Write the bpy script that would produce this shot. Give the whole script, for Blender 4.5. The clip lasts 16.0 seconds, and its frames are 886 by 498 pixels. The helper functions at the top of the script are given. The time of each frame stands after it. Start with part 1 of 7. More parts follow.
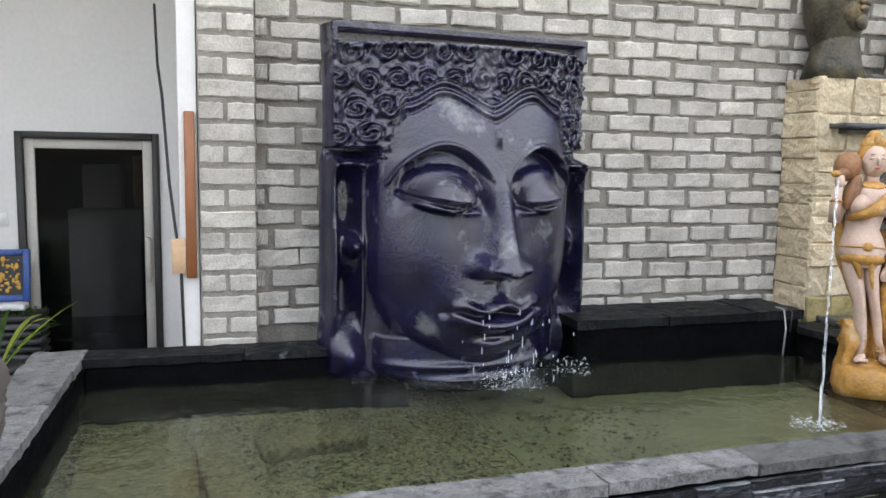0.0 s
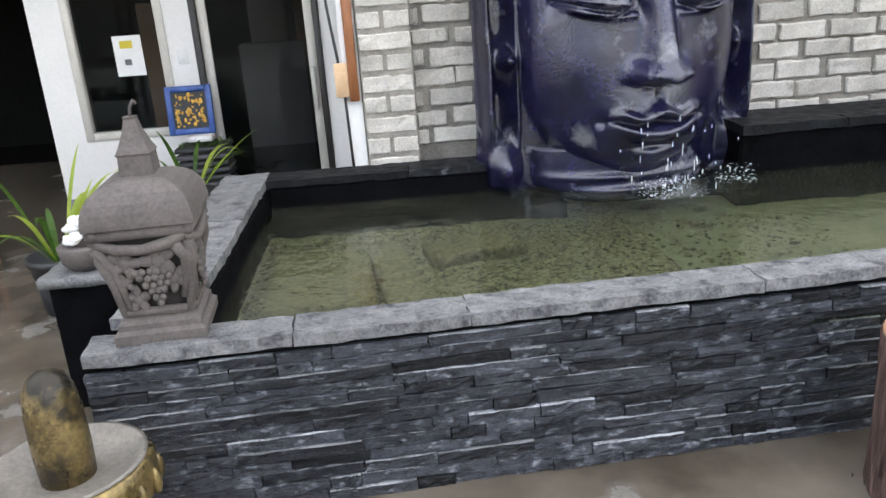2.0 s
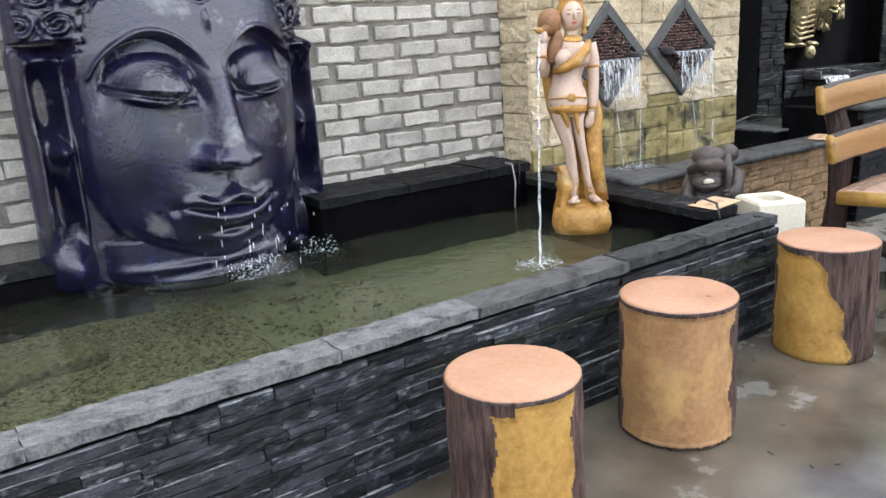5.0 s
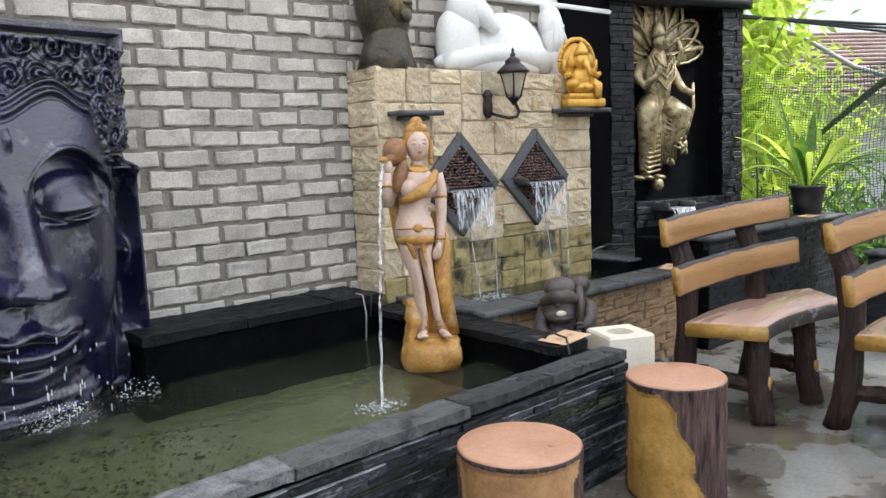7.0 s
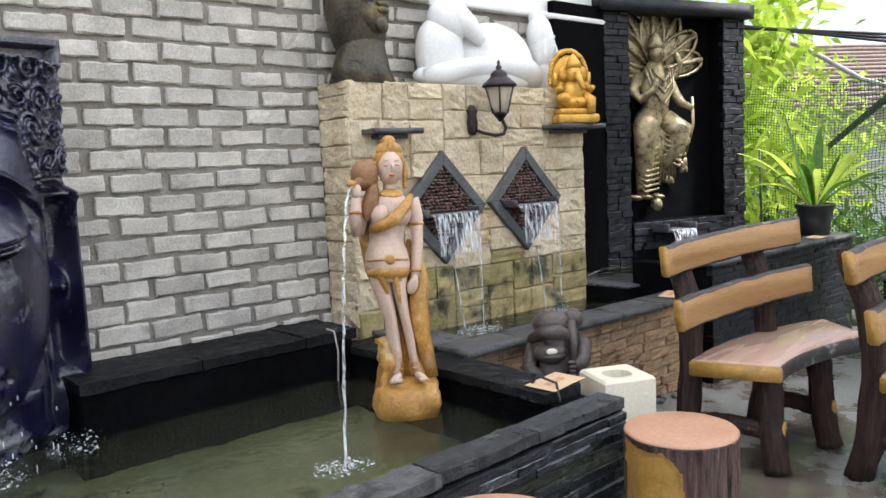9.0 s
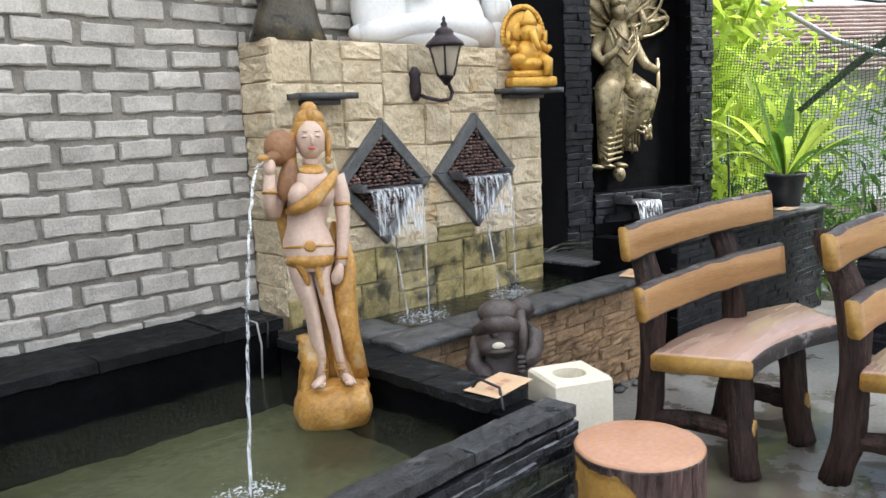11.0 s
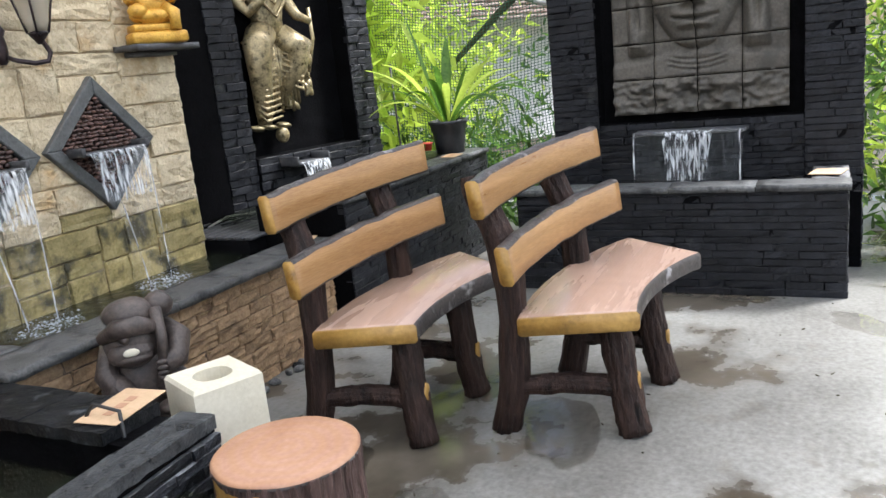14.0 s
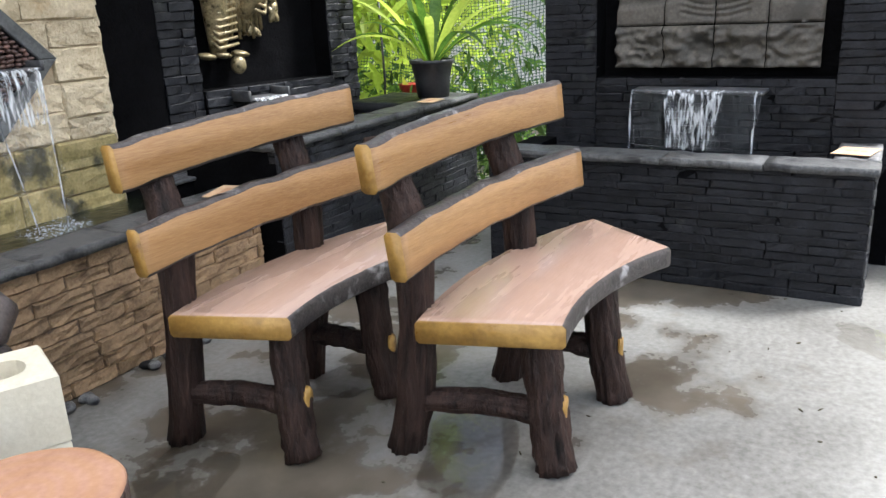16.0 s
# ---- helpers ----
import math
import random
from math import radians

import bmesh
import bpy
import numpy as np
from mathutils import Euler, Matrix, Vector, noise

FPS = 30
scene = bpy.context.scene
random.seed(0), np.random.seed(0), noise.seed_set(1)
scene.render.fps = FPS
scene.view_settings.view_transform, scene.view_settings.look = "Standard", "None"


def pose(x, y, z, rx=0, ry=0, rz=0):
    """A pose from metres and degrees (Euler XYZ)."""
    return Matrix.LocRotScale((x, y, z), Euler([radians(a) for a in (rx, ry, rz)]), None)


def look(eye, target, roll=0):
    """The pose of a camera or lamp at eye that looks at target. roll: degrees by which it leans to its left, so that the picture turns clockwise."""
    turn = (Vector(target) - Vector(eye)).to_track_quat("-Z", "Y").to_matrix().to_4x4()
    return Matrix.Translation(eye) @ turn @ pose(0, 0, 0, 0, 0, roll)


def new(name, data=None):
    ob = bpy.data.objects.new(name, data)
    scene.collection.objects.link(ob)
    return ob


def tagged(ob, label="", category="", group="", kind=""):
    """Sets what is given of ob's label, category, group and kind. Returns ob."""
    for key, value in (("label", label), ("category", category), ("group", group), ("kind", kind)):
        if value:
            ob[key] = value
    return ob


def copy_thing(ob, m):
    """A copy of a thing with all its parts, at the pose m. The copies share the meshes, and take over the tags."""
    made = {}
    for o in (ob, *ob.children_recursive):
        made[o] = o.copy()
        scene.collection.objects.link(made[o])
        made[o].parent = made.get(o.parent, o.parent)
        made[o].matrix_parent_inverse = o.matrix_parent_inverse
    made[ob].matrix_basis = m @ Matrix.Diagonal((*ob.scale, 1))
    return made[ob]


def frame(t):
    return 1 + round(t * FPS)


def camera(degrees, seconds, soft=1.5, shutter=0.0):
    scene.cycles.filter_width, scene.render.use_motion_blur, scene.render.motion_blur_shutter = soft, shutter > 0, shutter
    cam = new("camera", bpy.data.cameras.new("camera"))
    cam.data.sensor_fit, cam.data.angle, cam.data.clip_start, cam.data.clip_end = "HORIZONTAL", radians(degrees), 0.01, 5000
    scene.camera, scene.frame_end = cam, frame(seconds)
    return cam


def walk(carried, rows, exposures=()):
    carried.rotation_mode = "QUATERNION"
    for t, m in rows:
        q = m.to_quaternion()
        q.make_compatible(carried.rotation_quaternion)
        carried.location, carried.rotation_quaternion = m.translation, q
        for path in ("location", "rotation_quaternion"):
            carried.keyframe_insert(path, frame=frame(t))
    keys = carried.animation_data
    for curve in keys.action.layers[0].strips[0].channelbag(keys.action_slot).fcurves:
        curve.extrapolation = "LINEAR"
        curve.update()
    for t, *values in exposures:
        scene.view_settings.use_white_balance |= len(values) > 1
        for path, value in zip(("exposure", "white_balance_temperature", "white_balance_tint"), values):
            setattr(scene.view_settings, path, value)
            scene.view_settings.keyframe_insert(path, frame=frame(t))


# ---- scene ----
cam = camera(58.5, 16.0)
PATH = [
    (0, (-2.682, -3.39, 1.211), (-2.155, -1.474, 0.984), 0.9),
    (0.5, (-2.682, -3.428, 1.201), (-2.223, -1.507, 0.884), 0.8),
    (1, (-2.678, -3.447, 1.188), (-2.294, -1.534, 0.751), 0.6),
    (1.5, (-2.678, -3.464, 1.187), (-2.495, -1.552, 0.63), -1.6),
    (2, (-2.672, -3.465, 1.186), (-2.572, -1.576, 0.538), -4.0),
    (2.5, (-2.662, -3.469, 1.186), (-2.532, -1.589, 0.518), -5.0),
    (3, (-2.636, -3.469, 1.187), (-2.341, -1.614, 0.502), -4.8),
    (3.5, (-2.612, -3.468, 1.192), (-2.102, -1.665, 0.491), -4.7),
    (4, (-2.59, -3.465, 1.197), (-1.886, -1.71, 0.546), -4.9),
    (4.5, (-2.572, -3.465, 1.204), (-1.729, -1.751, 0.611), -4.9),
    (4.7, (-2.562, -3.467, 1.2), (-1.652, -1.78, 0.63), -4.4),
    (7, (-2.284, -3.388, 1.205), (-1.001, -1.873, 0.958), -2.2),
    (8, (-2.201, -3.336, 1.208), (-0.893, -1.836, 1.011), -2.3),
    (10.3, (-1.725, -3.039, 1.245), (-0.465, -1.508, 0.983), -2.5),
    (10.5, (-1.7, -3.036, 1.244), (-0.427, -1.519, 0.965), -2.4),
    (11, (-1.668, -2.992, 1.247), (-0.33, -1.537, 0.943), -2.6),
    (11.5, (-1.658, -3.013, 1.246), (-0.298, -1.58, 0.938), -2.6),
    (12, (-1.633, -3.027, 1.24), (-0.201, -1.668, 0.923), -2.3),
    (12.5, (-1.591, -2.997, 1.24), (-0.07, -1.741, 0.914), -2.5),
    (13, (-1.541, -2.936, 1.245), (0.097, -1.84, 0.903), -3.3),
    (13.5, (-1.466, -2.915, 1.222), (0.252, -1.96, 0.852), -5.4),
    (14, (-1.272, -2.974, 1.213), (0.468, -2.098, 0.76), -5.9),
    (14.5, (-1.113, -3.045, 1.212), (0.608, -2.178, 0.678), -3.7),
    (15, (-0.983, -3.058, 1.207), (0.742, -2.205, 0.665), -3.1),
    (15.5, (-0.821, -3.042, 1.205), (0.88, -2.143, 0.661), -1.5),
    (16, (-0.615, -3.085, 1.175), (1.036, -2.128, 0.577), -2.7),
]
walk(cam, [(t, look(eye, target, roll)) for t, eye, target, roll in PATH], exposures=[(0, 1.8), (0.5, 2.0), (1.0, 2.1), (2.2, 2.18), (3.5, 2.12), (4.5, 2.1), (7.0, 1.62), (8.0, 1.62), (11.0, 1.75), (13.0, 1.78), (14.5, 1.72), (16.0, 1.72)])

# ---- world and light ----
world = bpy.data.worlds.new("sky")
scene.world = world
world.use_nodes = True
wn = world.node_tree
sky = wn.nodes.new("ShaderNodeTexSky")
sky.sky_type, sky.sun_disc = "NISHITA", False
sky.sun_elevation, sky.sun_rotation = radians(52), radians(140)
sky.air_density, sky.dust_density = 1.0, 3.0
wn.links.new(sky.outputs[0], wn.nodes["Background"].inputs[0])
wn.nodes["Background"].inputs[1].default_value = 0.11
sun = new("sun", bpy.data.lights.new("sun", "SUN"))
sun.data.energy, sun.data.angle, sun.data.color = 2.6, radians(12), (0.93, 0.965, 1.0)
sun.matrix_basis = look((4, -5, 8), (0, 0, 0))


# ---- materials ----
def surface(name, dark, light, rough=0.7, scale=6.0, fine=60.0, bump=0.3, metal=0.0, vary=0.0, spots=None, spot_at=0.62, spot_scale=3.0, rough_var=0.15, stretch=(1, 1, 1), coat=0.0, island=False, bump_dist=0.01, spec=0.5):
    """A procedural surface: two scales of noise between two colours, optional stains of a third, fine relief."""
    m = bpy.data.materials.new(name)
    m.use_nodes = True
    nt = m.node_tree
    N, L = nt.nodes, nt.links
    b = N["Principled BSDF"]
    geo = N.new("ShaderNodeNewGeometry")
    vec = N.new("ShaderNodeVectorMath")
    vec.operation = "MULTIPLY"
    vec.inputs[1].default_value = stretch
    L.new(geo.outputs["Position"], vec.inputs[0])

    def noise_tex(s, detail):
        n = N.new("ShaderNodeTexNoise")
        n.inputs["Scale"].default_value, n.inputs["Detail"].default_value, n.inputs["Roughness"].default_value = s, detail, 0.6
        L.new(vec.outputs[0], n.inputs["Vector"])
        return n
    big, small = noise_tex(scale, 5), noise_tex(fine, 4)
    add = N.new("ShaderNodeMath")
    add.operation = "MULTIPLY_ADD"
    add.inputs[1].default_value = 0.45
    L.new(small.outputs["Fac"], add.inputs[0])
    half = N.new("ShaderNodeMath")
    half.operation = "MULTIPLY"
    half.inputs[1].default_value = 0.6
    L.new(big.outputs["Fac"], half.inputs[0])
    L.new(half.outputs[0], add.inputs[2])
    ramp = N.new("ShaderNodeValToRGB")
    ramp.color_ramp.elements[0].position, ramp.color_ramp.elements[1].position = 0.36, 0.68
    ramp.color_ramp.elements[0].color, ramp.color_ramp.elements[1].color = (*dark, 1), (*light, 1)
    L.new(add.outputs[0], ramp.inputs[0])
    col = ramp.outputs[0]
    if spots:
        s = noise_tex(spot_scale, 8)
        r = N.new("ShaderNodeValToRGB")
        r.color_ramp.elements[0].position, r.color_ramp.elements[1].position = spot_at - 0.06, spot_at + 0.06
        L.new(s.outputs["Fac"], r.inputs[0])
        mix = N.new("ShaderNodeMix")
        mix.data_type = "RGBA"
        mix.inputs["B"].default_value = (*spots, 1)
        L.new(r.outputs[0], mix.inputs["Factor"])
        L.new(col, mix.inputs["A"])
        col = mix.outputs["Result"]
    if vary:
        hsv = N.new("ShaderNodeHueSaturation")
        rng = N.new("ShaderNodeMapRange")
        rng.inputs["To Min"].default_value, rng.inputs["To Max"].default_value = 1 - vary, 1 + vary
        L.new(geo.outputs["Random Per Island"] if island else N.new("ShaderNodeObjectInfo").outputs["Random"], rng.inputs["Value"])
        L.new(rng.outputs[0], hsv.inputs["Value"])
        L.new(col, hsv.inputs["Color"])
        col = hsv.outputs[0]
    L.new(col, b.inputs["Base Color"])
    rr = N.new("ShaderNodeMapRange")
    rr.inputs["To Min"].default_value, rr.inputs["To Max"].default_value = max(0.02, rough - rough_var), min(1, rough + rough_var)
    rr.inputs["From Min"].default_value, rr.inputs["From Max"].default_value = 0.3, 0.7
    L.new(big.outputs["Fac"], rr.inputs["Value"])
    L.new(rr.outputs[0], b.inputs["Roughness"])
    b.inputs["Metallic"].default_value = metal
    b.inputs["Specular IOR Level"].default_value = spec
    b.inputs["Coat Weight"].default_value = coat
    b.inputs["Coat Roughness"].default_value = 0.12
    if bump:
        bp = N.new("ShaderNodeBump")
        bp.inputs["Strength"].default_value, bp.inputs["Distance"].default_value = bump, bump_dist
        L.new(add.outputs[0], bp.inputs["Height"])
        L.new(bp.outputs[0], b.inputs["Normal"])
    return m


BRICK = surface("white_brick", (0.33, 0.31, 0.275), (0.62, 0.59, 0.54), 0.9, 7, 110, 0.8, vary=0.15, spots=(0.30, 0.28, 0.245), spot_at=0.70, spot_scale=12, spec=0.25)
MORTAR = surface("grey_mortar", (0.17, 0.156, 0.135), (0.34, 0.316, 0.28), 0.95, 9, 120, 0.9, spec=0.2)
SLATE = surface("black_slate", (0.002, 0.0022, 0.0032), (0.050, 0.053, 0.062), 0.42, 16, 110, 1.0, vary=0.75, spots=(0.13, 0.14, 0.155), spot_at=0.62, spot_scale=26, stretch=(1, 1, 2.2), spec=0.22, bump_dist=0.012)
SLATEDUST = surface("dusty_slate_edge", (0.006, 0.0065, 0.008), (0.34, 0.35, 0.37), 0.6, 9, 140, 0.6, vary=0.6)
BLACKSTONE = surface("painted_black_stone", (0.005, 0.005, 0.0065), (0.024, 0.0255, 0.030), 0.45, 12, 90, 0.9, vary=0.25, spots=(0.045, 0.048, 0.046), spot_at=0.70, spot_scale=7, spec=0.2)
BLACKJOIN = surface("black_ledger_stone", (0.008, 0.008, 0.010), (0.034, 0.035, 0.040), 0.42, 12, 90, 0.9, vary=0.25, island=True, spec=0.25)
COPING = surface("slate_coping", (0.06, 0.061, 0.065), (0.26, 0.258, 0.255), 0.65, 22, 130, 1.0, vary=0.12, spots=(0.05, 0.05, 0.055), spot_at=0.60, spot_scale=16, spec=0.3)
COPINGMID = surface("grey_wet_coping", (0.035, 0.036, 0.038), (0.14, 0.14, 0.138), 0.5, 20, 120, 1.0, vary=0.15, spots=(0.03, 0.03, 0.032), spot_at=0.6, spot_scale=14, spec=0.3)
COPINGDARK = surface("dark_wet_coping", (0.010, 0.011, 0.013), (0.075, 0.078, 0.08), 0.35, 20, 120, 1.0, vary=0.2, spots=(0.15, 0.16, 0.155), spot_at=0.66, spot_scale=14, spec=0.15)
LIPTOP = surface("wet_black_coping", (0.002, 0.0022, 0.0025), (0.019, 0.020, 0.022), 0.5, 20, 120, 1.0, vary=0.25, spots=(0.09, 0.095, 0.10), spot_at=0.67, spot_scale=14, spec=0.1)
BLACKLIP = surface("black_pond_render", (0.0015, 0.0015, 0.0018), (0.006, 0.006, 0.0068), 0.85, 10, 70, 0.7, spec=0.03)
BEIGE = surface("cream_sandstone", (0.47, 0.37, 0.23), (0.74, 0.64, 0.46), 0.85, 11, 60, 1.0, vary=0.15, spots=(0.50, 0.33, 0.16), spot_at=0.66, spot_scale=4, bump_dist=0.03)
BEIGEJOINT = surface("sandstone_joint", (0.34, 0.26, 0.16), (0.5, 0.41, 0.28), 0.95, 9, 80, 0.6)
MOSSY = surface("algae_stained_sandstone", (0.20, 0.17, 0.06), (0.50, 0.40, 0.19), 0.5, 12, 80, 0.7, vary=0.2, spots=(0.06, 0.055, 0.03), spot_at=0.56, spot_scale=7)
BROWNBRICK = surface("split_brown_brick", (0.20, 0.125, 0.07), (0.46, 0.31, 0.18), 0.85, 18, 90, 0.9, vary=0.16, spots=(0.13, 0.08, 0.045), spot_at=0.62, spot_scale=14)
BROWNJOINT = surface("brown_joint", (0.09, 0.06, 0.04), (0.17, 0.12, 0.08), 0.95)
PLASTER = surface("white_wall_paint", (0.72, 0.71, 0.69), (0.82, 0.81, 0.79), 0.7, 1.5, 40, 0.08)
CEIL = surface("ceiling_paint", (0.55, 0.55, 0.54), (0.66, 0.66, 0.65), 0.8, 1.2, 30, 0.05)
ALU = surface("cream_aluminium", (0.50, 0.48, 0.43), (0.62, 0.60, 0.55), 0.45, 3, 60, 0.05)
DARKFRAME = surface("dark_door_frame", (0.015, 0.014, 0.013), (0.04, 0.037, 0.034), 0.5, 5, 60, 0.1)
# pale spots: whitish water deposit, and highlights put into the colour
BUDDHA = surface("black_blue_lacquer", (0.003, 0.003, 0.010), (0.018, 0.016, 0.060), 0.13, 6, 90, 0.75, spots=(0.16, 0.16, 0.18), spot_at=0.62, spot_scale=5, rough_var=0.08, bump_dist=0.007, spec=0.9)
SKIN = surface("pale_painted_skin", (0.46, 0.325, 0.25), (0.64, 0.48, 0.385), 0.5, 9, 70, 0.2, spots=(0.42, 0.27, 0.17), spot_at=0.68, spot_scale=12)
OCHRE = surface("ochre_paint", (0.25, 0.115, 0.025), (0.58, 0.31, 0.065), 0.5, 16, 80, 0.5, spots=(0.52, 0.37, 0.20), spot_at=0.62, spot_scale=16)
TERRA = surface("brown_painted_clay", (0.16, 0.075, 0.03), (0.34, 0.17, 0.08), 0.6, 12, 70, 0.25)
LIPS = surface("red_lip_paint", (0.4, 0.09, 0.07), (0.5, 0.14, 0.1), 0.4, 30, 90, 0.05)
GOLD = surface("gold_paint", (0.45, 0.22, 0.03), (0.80, 0.48, 0.09), 0.38, 20, 120, 0.4, metal=0.35)
BRONZE = surface("bronze_paint", (0.05, 0.04, 0.02), (0.46, 0.37, 0.21), 0.36, 22, 90, 0.4, metal=0.45)
DARKBRONZE = surface("dark_bronze", (0.016, 0.014, 0.011), (0.10, 0.085, 0.055), 0.4, 9, 70, 0.3, metal=0.4, spots=(0.22, 0.16, 0.07), spot_at=0.66, spot_scale=6)
WHITESTAT = surface("white_plaster", (0.66, 0.66, 0.65), (0.82, 0.82, 0.80), 0.5, 3, 60, 0.1, spots=(0.4, 0.4, 0.39), spot_at=0.75, spot_scale=30)
MONKEY = surface("brown_grey_cast_stone", (0.025, 0.019, 0.017), (0.11, 0.085, 0.075), 0.45, 16, 90, 0.5)
# darkened copy of the lantern stone, for shade inside the fretwork
LANTERNSHADE = surface("lantern_recess_shade", (0.012, 0.010, 0.009), (0.035, 0.029, 0.026), 0.9, 12, 90, 0.3)
LANTERN = surface("grey_brown_cast_stone", (0.050, 0.042, 0.038), (0.125, 0.107, 0.097), 0.75, 12, 120, 0.3)
BARK = surface("painted_bark", (0.004, 0.0026, 0.0022), (0.066, 0.037, 0.029), 0.5, 26, 90, 1.0, stretch=(1, 1, 0.18), bump_dist=0.025, spec=0.25)
STOOLBARK = surface("grey_brown_painted_bark", (0.016, 0.010, 0.009), (0.175, 0.112, 0.098), 0.55, 30, 95, 1.0, stretch=(1, 1, 0.16), bump_dist=0.03, spec=0.25)
WOODTOP = surface("pinkish_painted_wood", (0.44, 0.28, 0.205), (0.57, 0.385, 0.30), 0.26, 5, 70, 0.10, stretch=(0.3, 2.4, 2.4))
WOODBACK = surface("tan_painted_wood", (0.27, 0.13, 0.045), (0.47, 0.27, 0.115), 0.42, 5, 60, 0.25, stretch=(0.35, 2, 5))
TANCUT = surface("tan_bare_wood", (0.27, 0.135, 0.055), (0.46, 0.27, 0.125), 0.42, 9, 60, 0.5, spots=(0.50, 0.31, 0.12), spot_at=0.6, spot_scale=6)
YELLOWCUT = surface("yellow_ochre_cut_wood", (0.32, 0.165, 0.035), (0.55, 0.33, 0.09), 0.42, 12, 60, 0.45, spots=(0.22, 0.115, 0.035), spot_at=0.64, spot_scale=9)
EDGEBLACK = surface("dark_painted_edge", (0.015, 0.012, 0.012), (0.09, 0.075, 0.07), 0.5, 20, 90, 0.6, spots=(0.35, 0.33, 0.33), spot_at=0.64, spot_scale=14)
CREAMPOT = surface("cream_cement", (0.62, 0.57, 0.44), (0.76, 0.71, 0.58), 0.75, 6, 80, 0.25, spots=(0.42, 0.34, 0.22), spot_at=0.72, spot_scale=8)
CARD = surface("brown_cardboard", (0.50, 0.33, 0.19), (0.62, 0.43, 0.27), 0.85, 8, 120, 0.1)
IRON = surface("dark_cast_iron", (0.012, 0.008, 0.010), (0.05, 0.035, 0.04), 0.4, 20, 90, 0.2, metal=0.5)
SHELF = surface("dark_shelf_board", (0.03, 0.03, 0.033), (0.10, 0.10, 0.105), 0.5, 8, 60, 0.2)
POT = surface("black_plastic_pot", (0.012, 0.013, 0.014), (0.035, 0.036, 0.04), 0.45, 6, 60, 0.1)
PEBBLE = surface("dark_red_pebble", (0.035, 0.018, 0.014), (0.15, 0.085, 0.07), 0.35, 25, 90, 0.2, island=True, vary=0.5)
BRASS = surface("brass_and_grey", (0.05, 0.036, 0.016), (0.34, 0.25, 0.10), 0.34, 8, 80, 0.3, metal=0.6, spots=(0.03, 0.026, 0.02), spot_at=0.55, spot_scale=9)
BOWLGREY = surface("grey_bowl_stone", (0.10, 0.09, 0.078), (0.24, 0.22, 0.19), 0.5, 10, 90, 0.3)
BLUEFRAME = surface("blue_picture_frame", (0.02, 0.05, 0.22), (0.05, 0.12, 0.36), 0.4, 12, 60, 0.1)
REDWOOD = surface("red_brown_wood", (0.22, 0.08, 0.03), (0.34, 0.14, 0.06), 0.5, 8, 60, 0.2, stretch=(1, 1, 0.2))
PAPER = surface("white_paper", (0.72, 0.72, 0.71), (0.8, 0.8, 0.79), 0.7, 3, 30, 0.02)
# near-black base colour stands for the unlit room's shade
ROOMSHADE = surface("interior_shade_black", (0.003, 0.003, 0.003), (0.012, 0.012, 0.0115), 0.9, 2, 20, 0.1, spec=0.1)
CABLE = surface("grey_cable", (0.30, 0.29, 0.28), (0.45, 0.44, 0.43), 0.5, 9, 60, 0.05)
BLACKCABLE = surface("black_cable", (0.01, 0.01, 0.01), (0.03, 0.03, 0.03), 0.5, 9, 60, 0.05)
LEAF = surface("strap_leaf", (0.035, 0.095, 0.012), (0.14, 0.28, 0.04), 0.38, 9, 60, 0.1, island=True, vary=0.35)
# yellow green leaf, its colour raised to stand for strong sunlight
LEAFBRIGHT = surface("sun_painted_leaf", (0.34, 0.48, 0.05), (0.62, 0.74, 0.14), 0.5, 4, 50, 0.1, island=True, vary=0.4)
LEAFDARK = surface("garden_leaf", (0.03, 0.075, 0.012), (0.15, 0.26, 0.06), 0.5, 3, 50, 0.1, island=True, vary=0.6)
RED = surface("red_plastic", (0.4, 0.02, 0.015), (0.55, 0.04, 0.03), 0.45, 9, 50, 0.05)
TILEROOF = surface("weathered_roof", (0.20, 0.13, 0.10), (0.42, 0.34, 0.30), 0.9, 3, 30, 0.3)
NET = surface("green_shade_net", (0.03, 0.09, 0.055), (0.07, 0.17, 0.11), 0.7, 3, 40, 0.0)
EARTH = surface("garden_soil", (0.03, 0.025, 0.015), (0.09, 0.075, 0.045), 0.95, 3, 40, 0.6)
RELIEF = surface("grey_brown_cast_tile", (0.045, 0.040, 0.033), (0.135, 0.121, 0.103), 0.65, 8, 70, 0.5, spots=(0.05, 0.045, 0.038), spot_at=0.62, spot_scale=5)
def translucent(m, amount):
    """Leaves let some light through."""
    nt = m.node_tree
    N, L = nt.nodes, nt.links
    b, out = N["Principled BSDF"], N["Material Output"]
    t, mix = N.new("ShaderNodeBsdfTranslucent"), N.new("ShaderNodeMixShader")
    L.new(b.inputs["Base Color"].links[0].from_socket, t.inputs[0])
    mix.inputs[0].default_value = amount
    L.new(b.outputs[0], mix.inputs[1]), L.new(t.outputs[0], mix.inputs[2])
    L.new(mix.outputs[0], out.inputs["Surface"])


for m_ in (LEAF, LEAFBRIGHT, LEAFDARK):
    translucent(m_, 0.6)


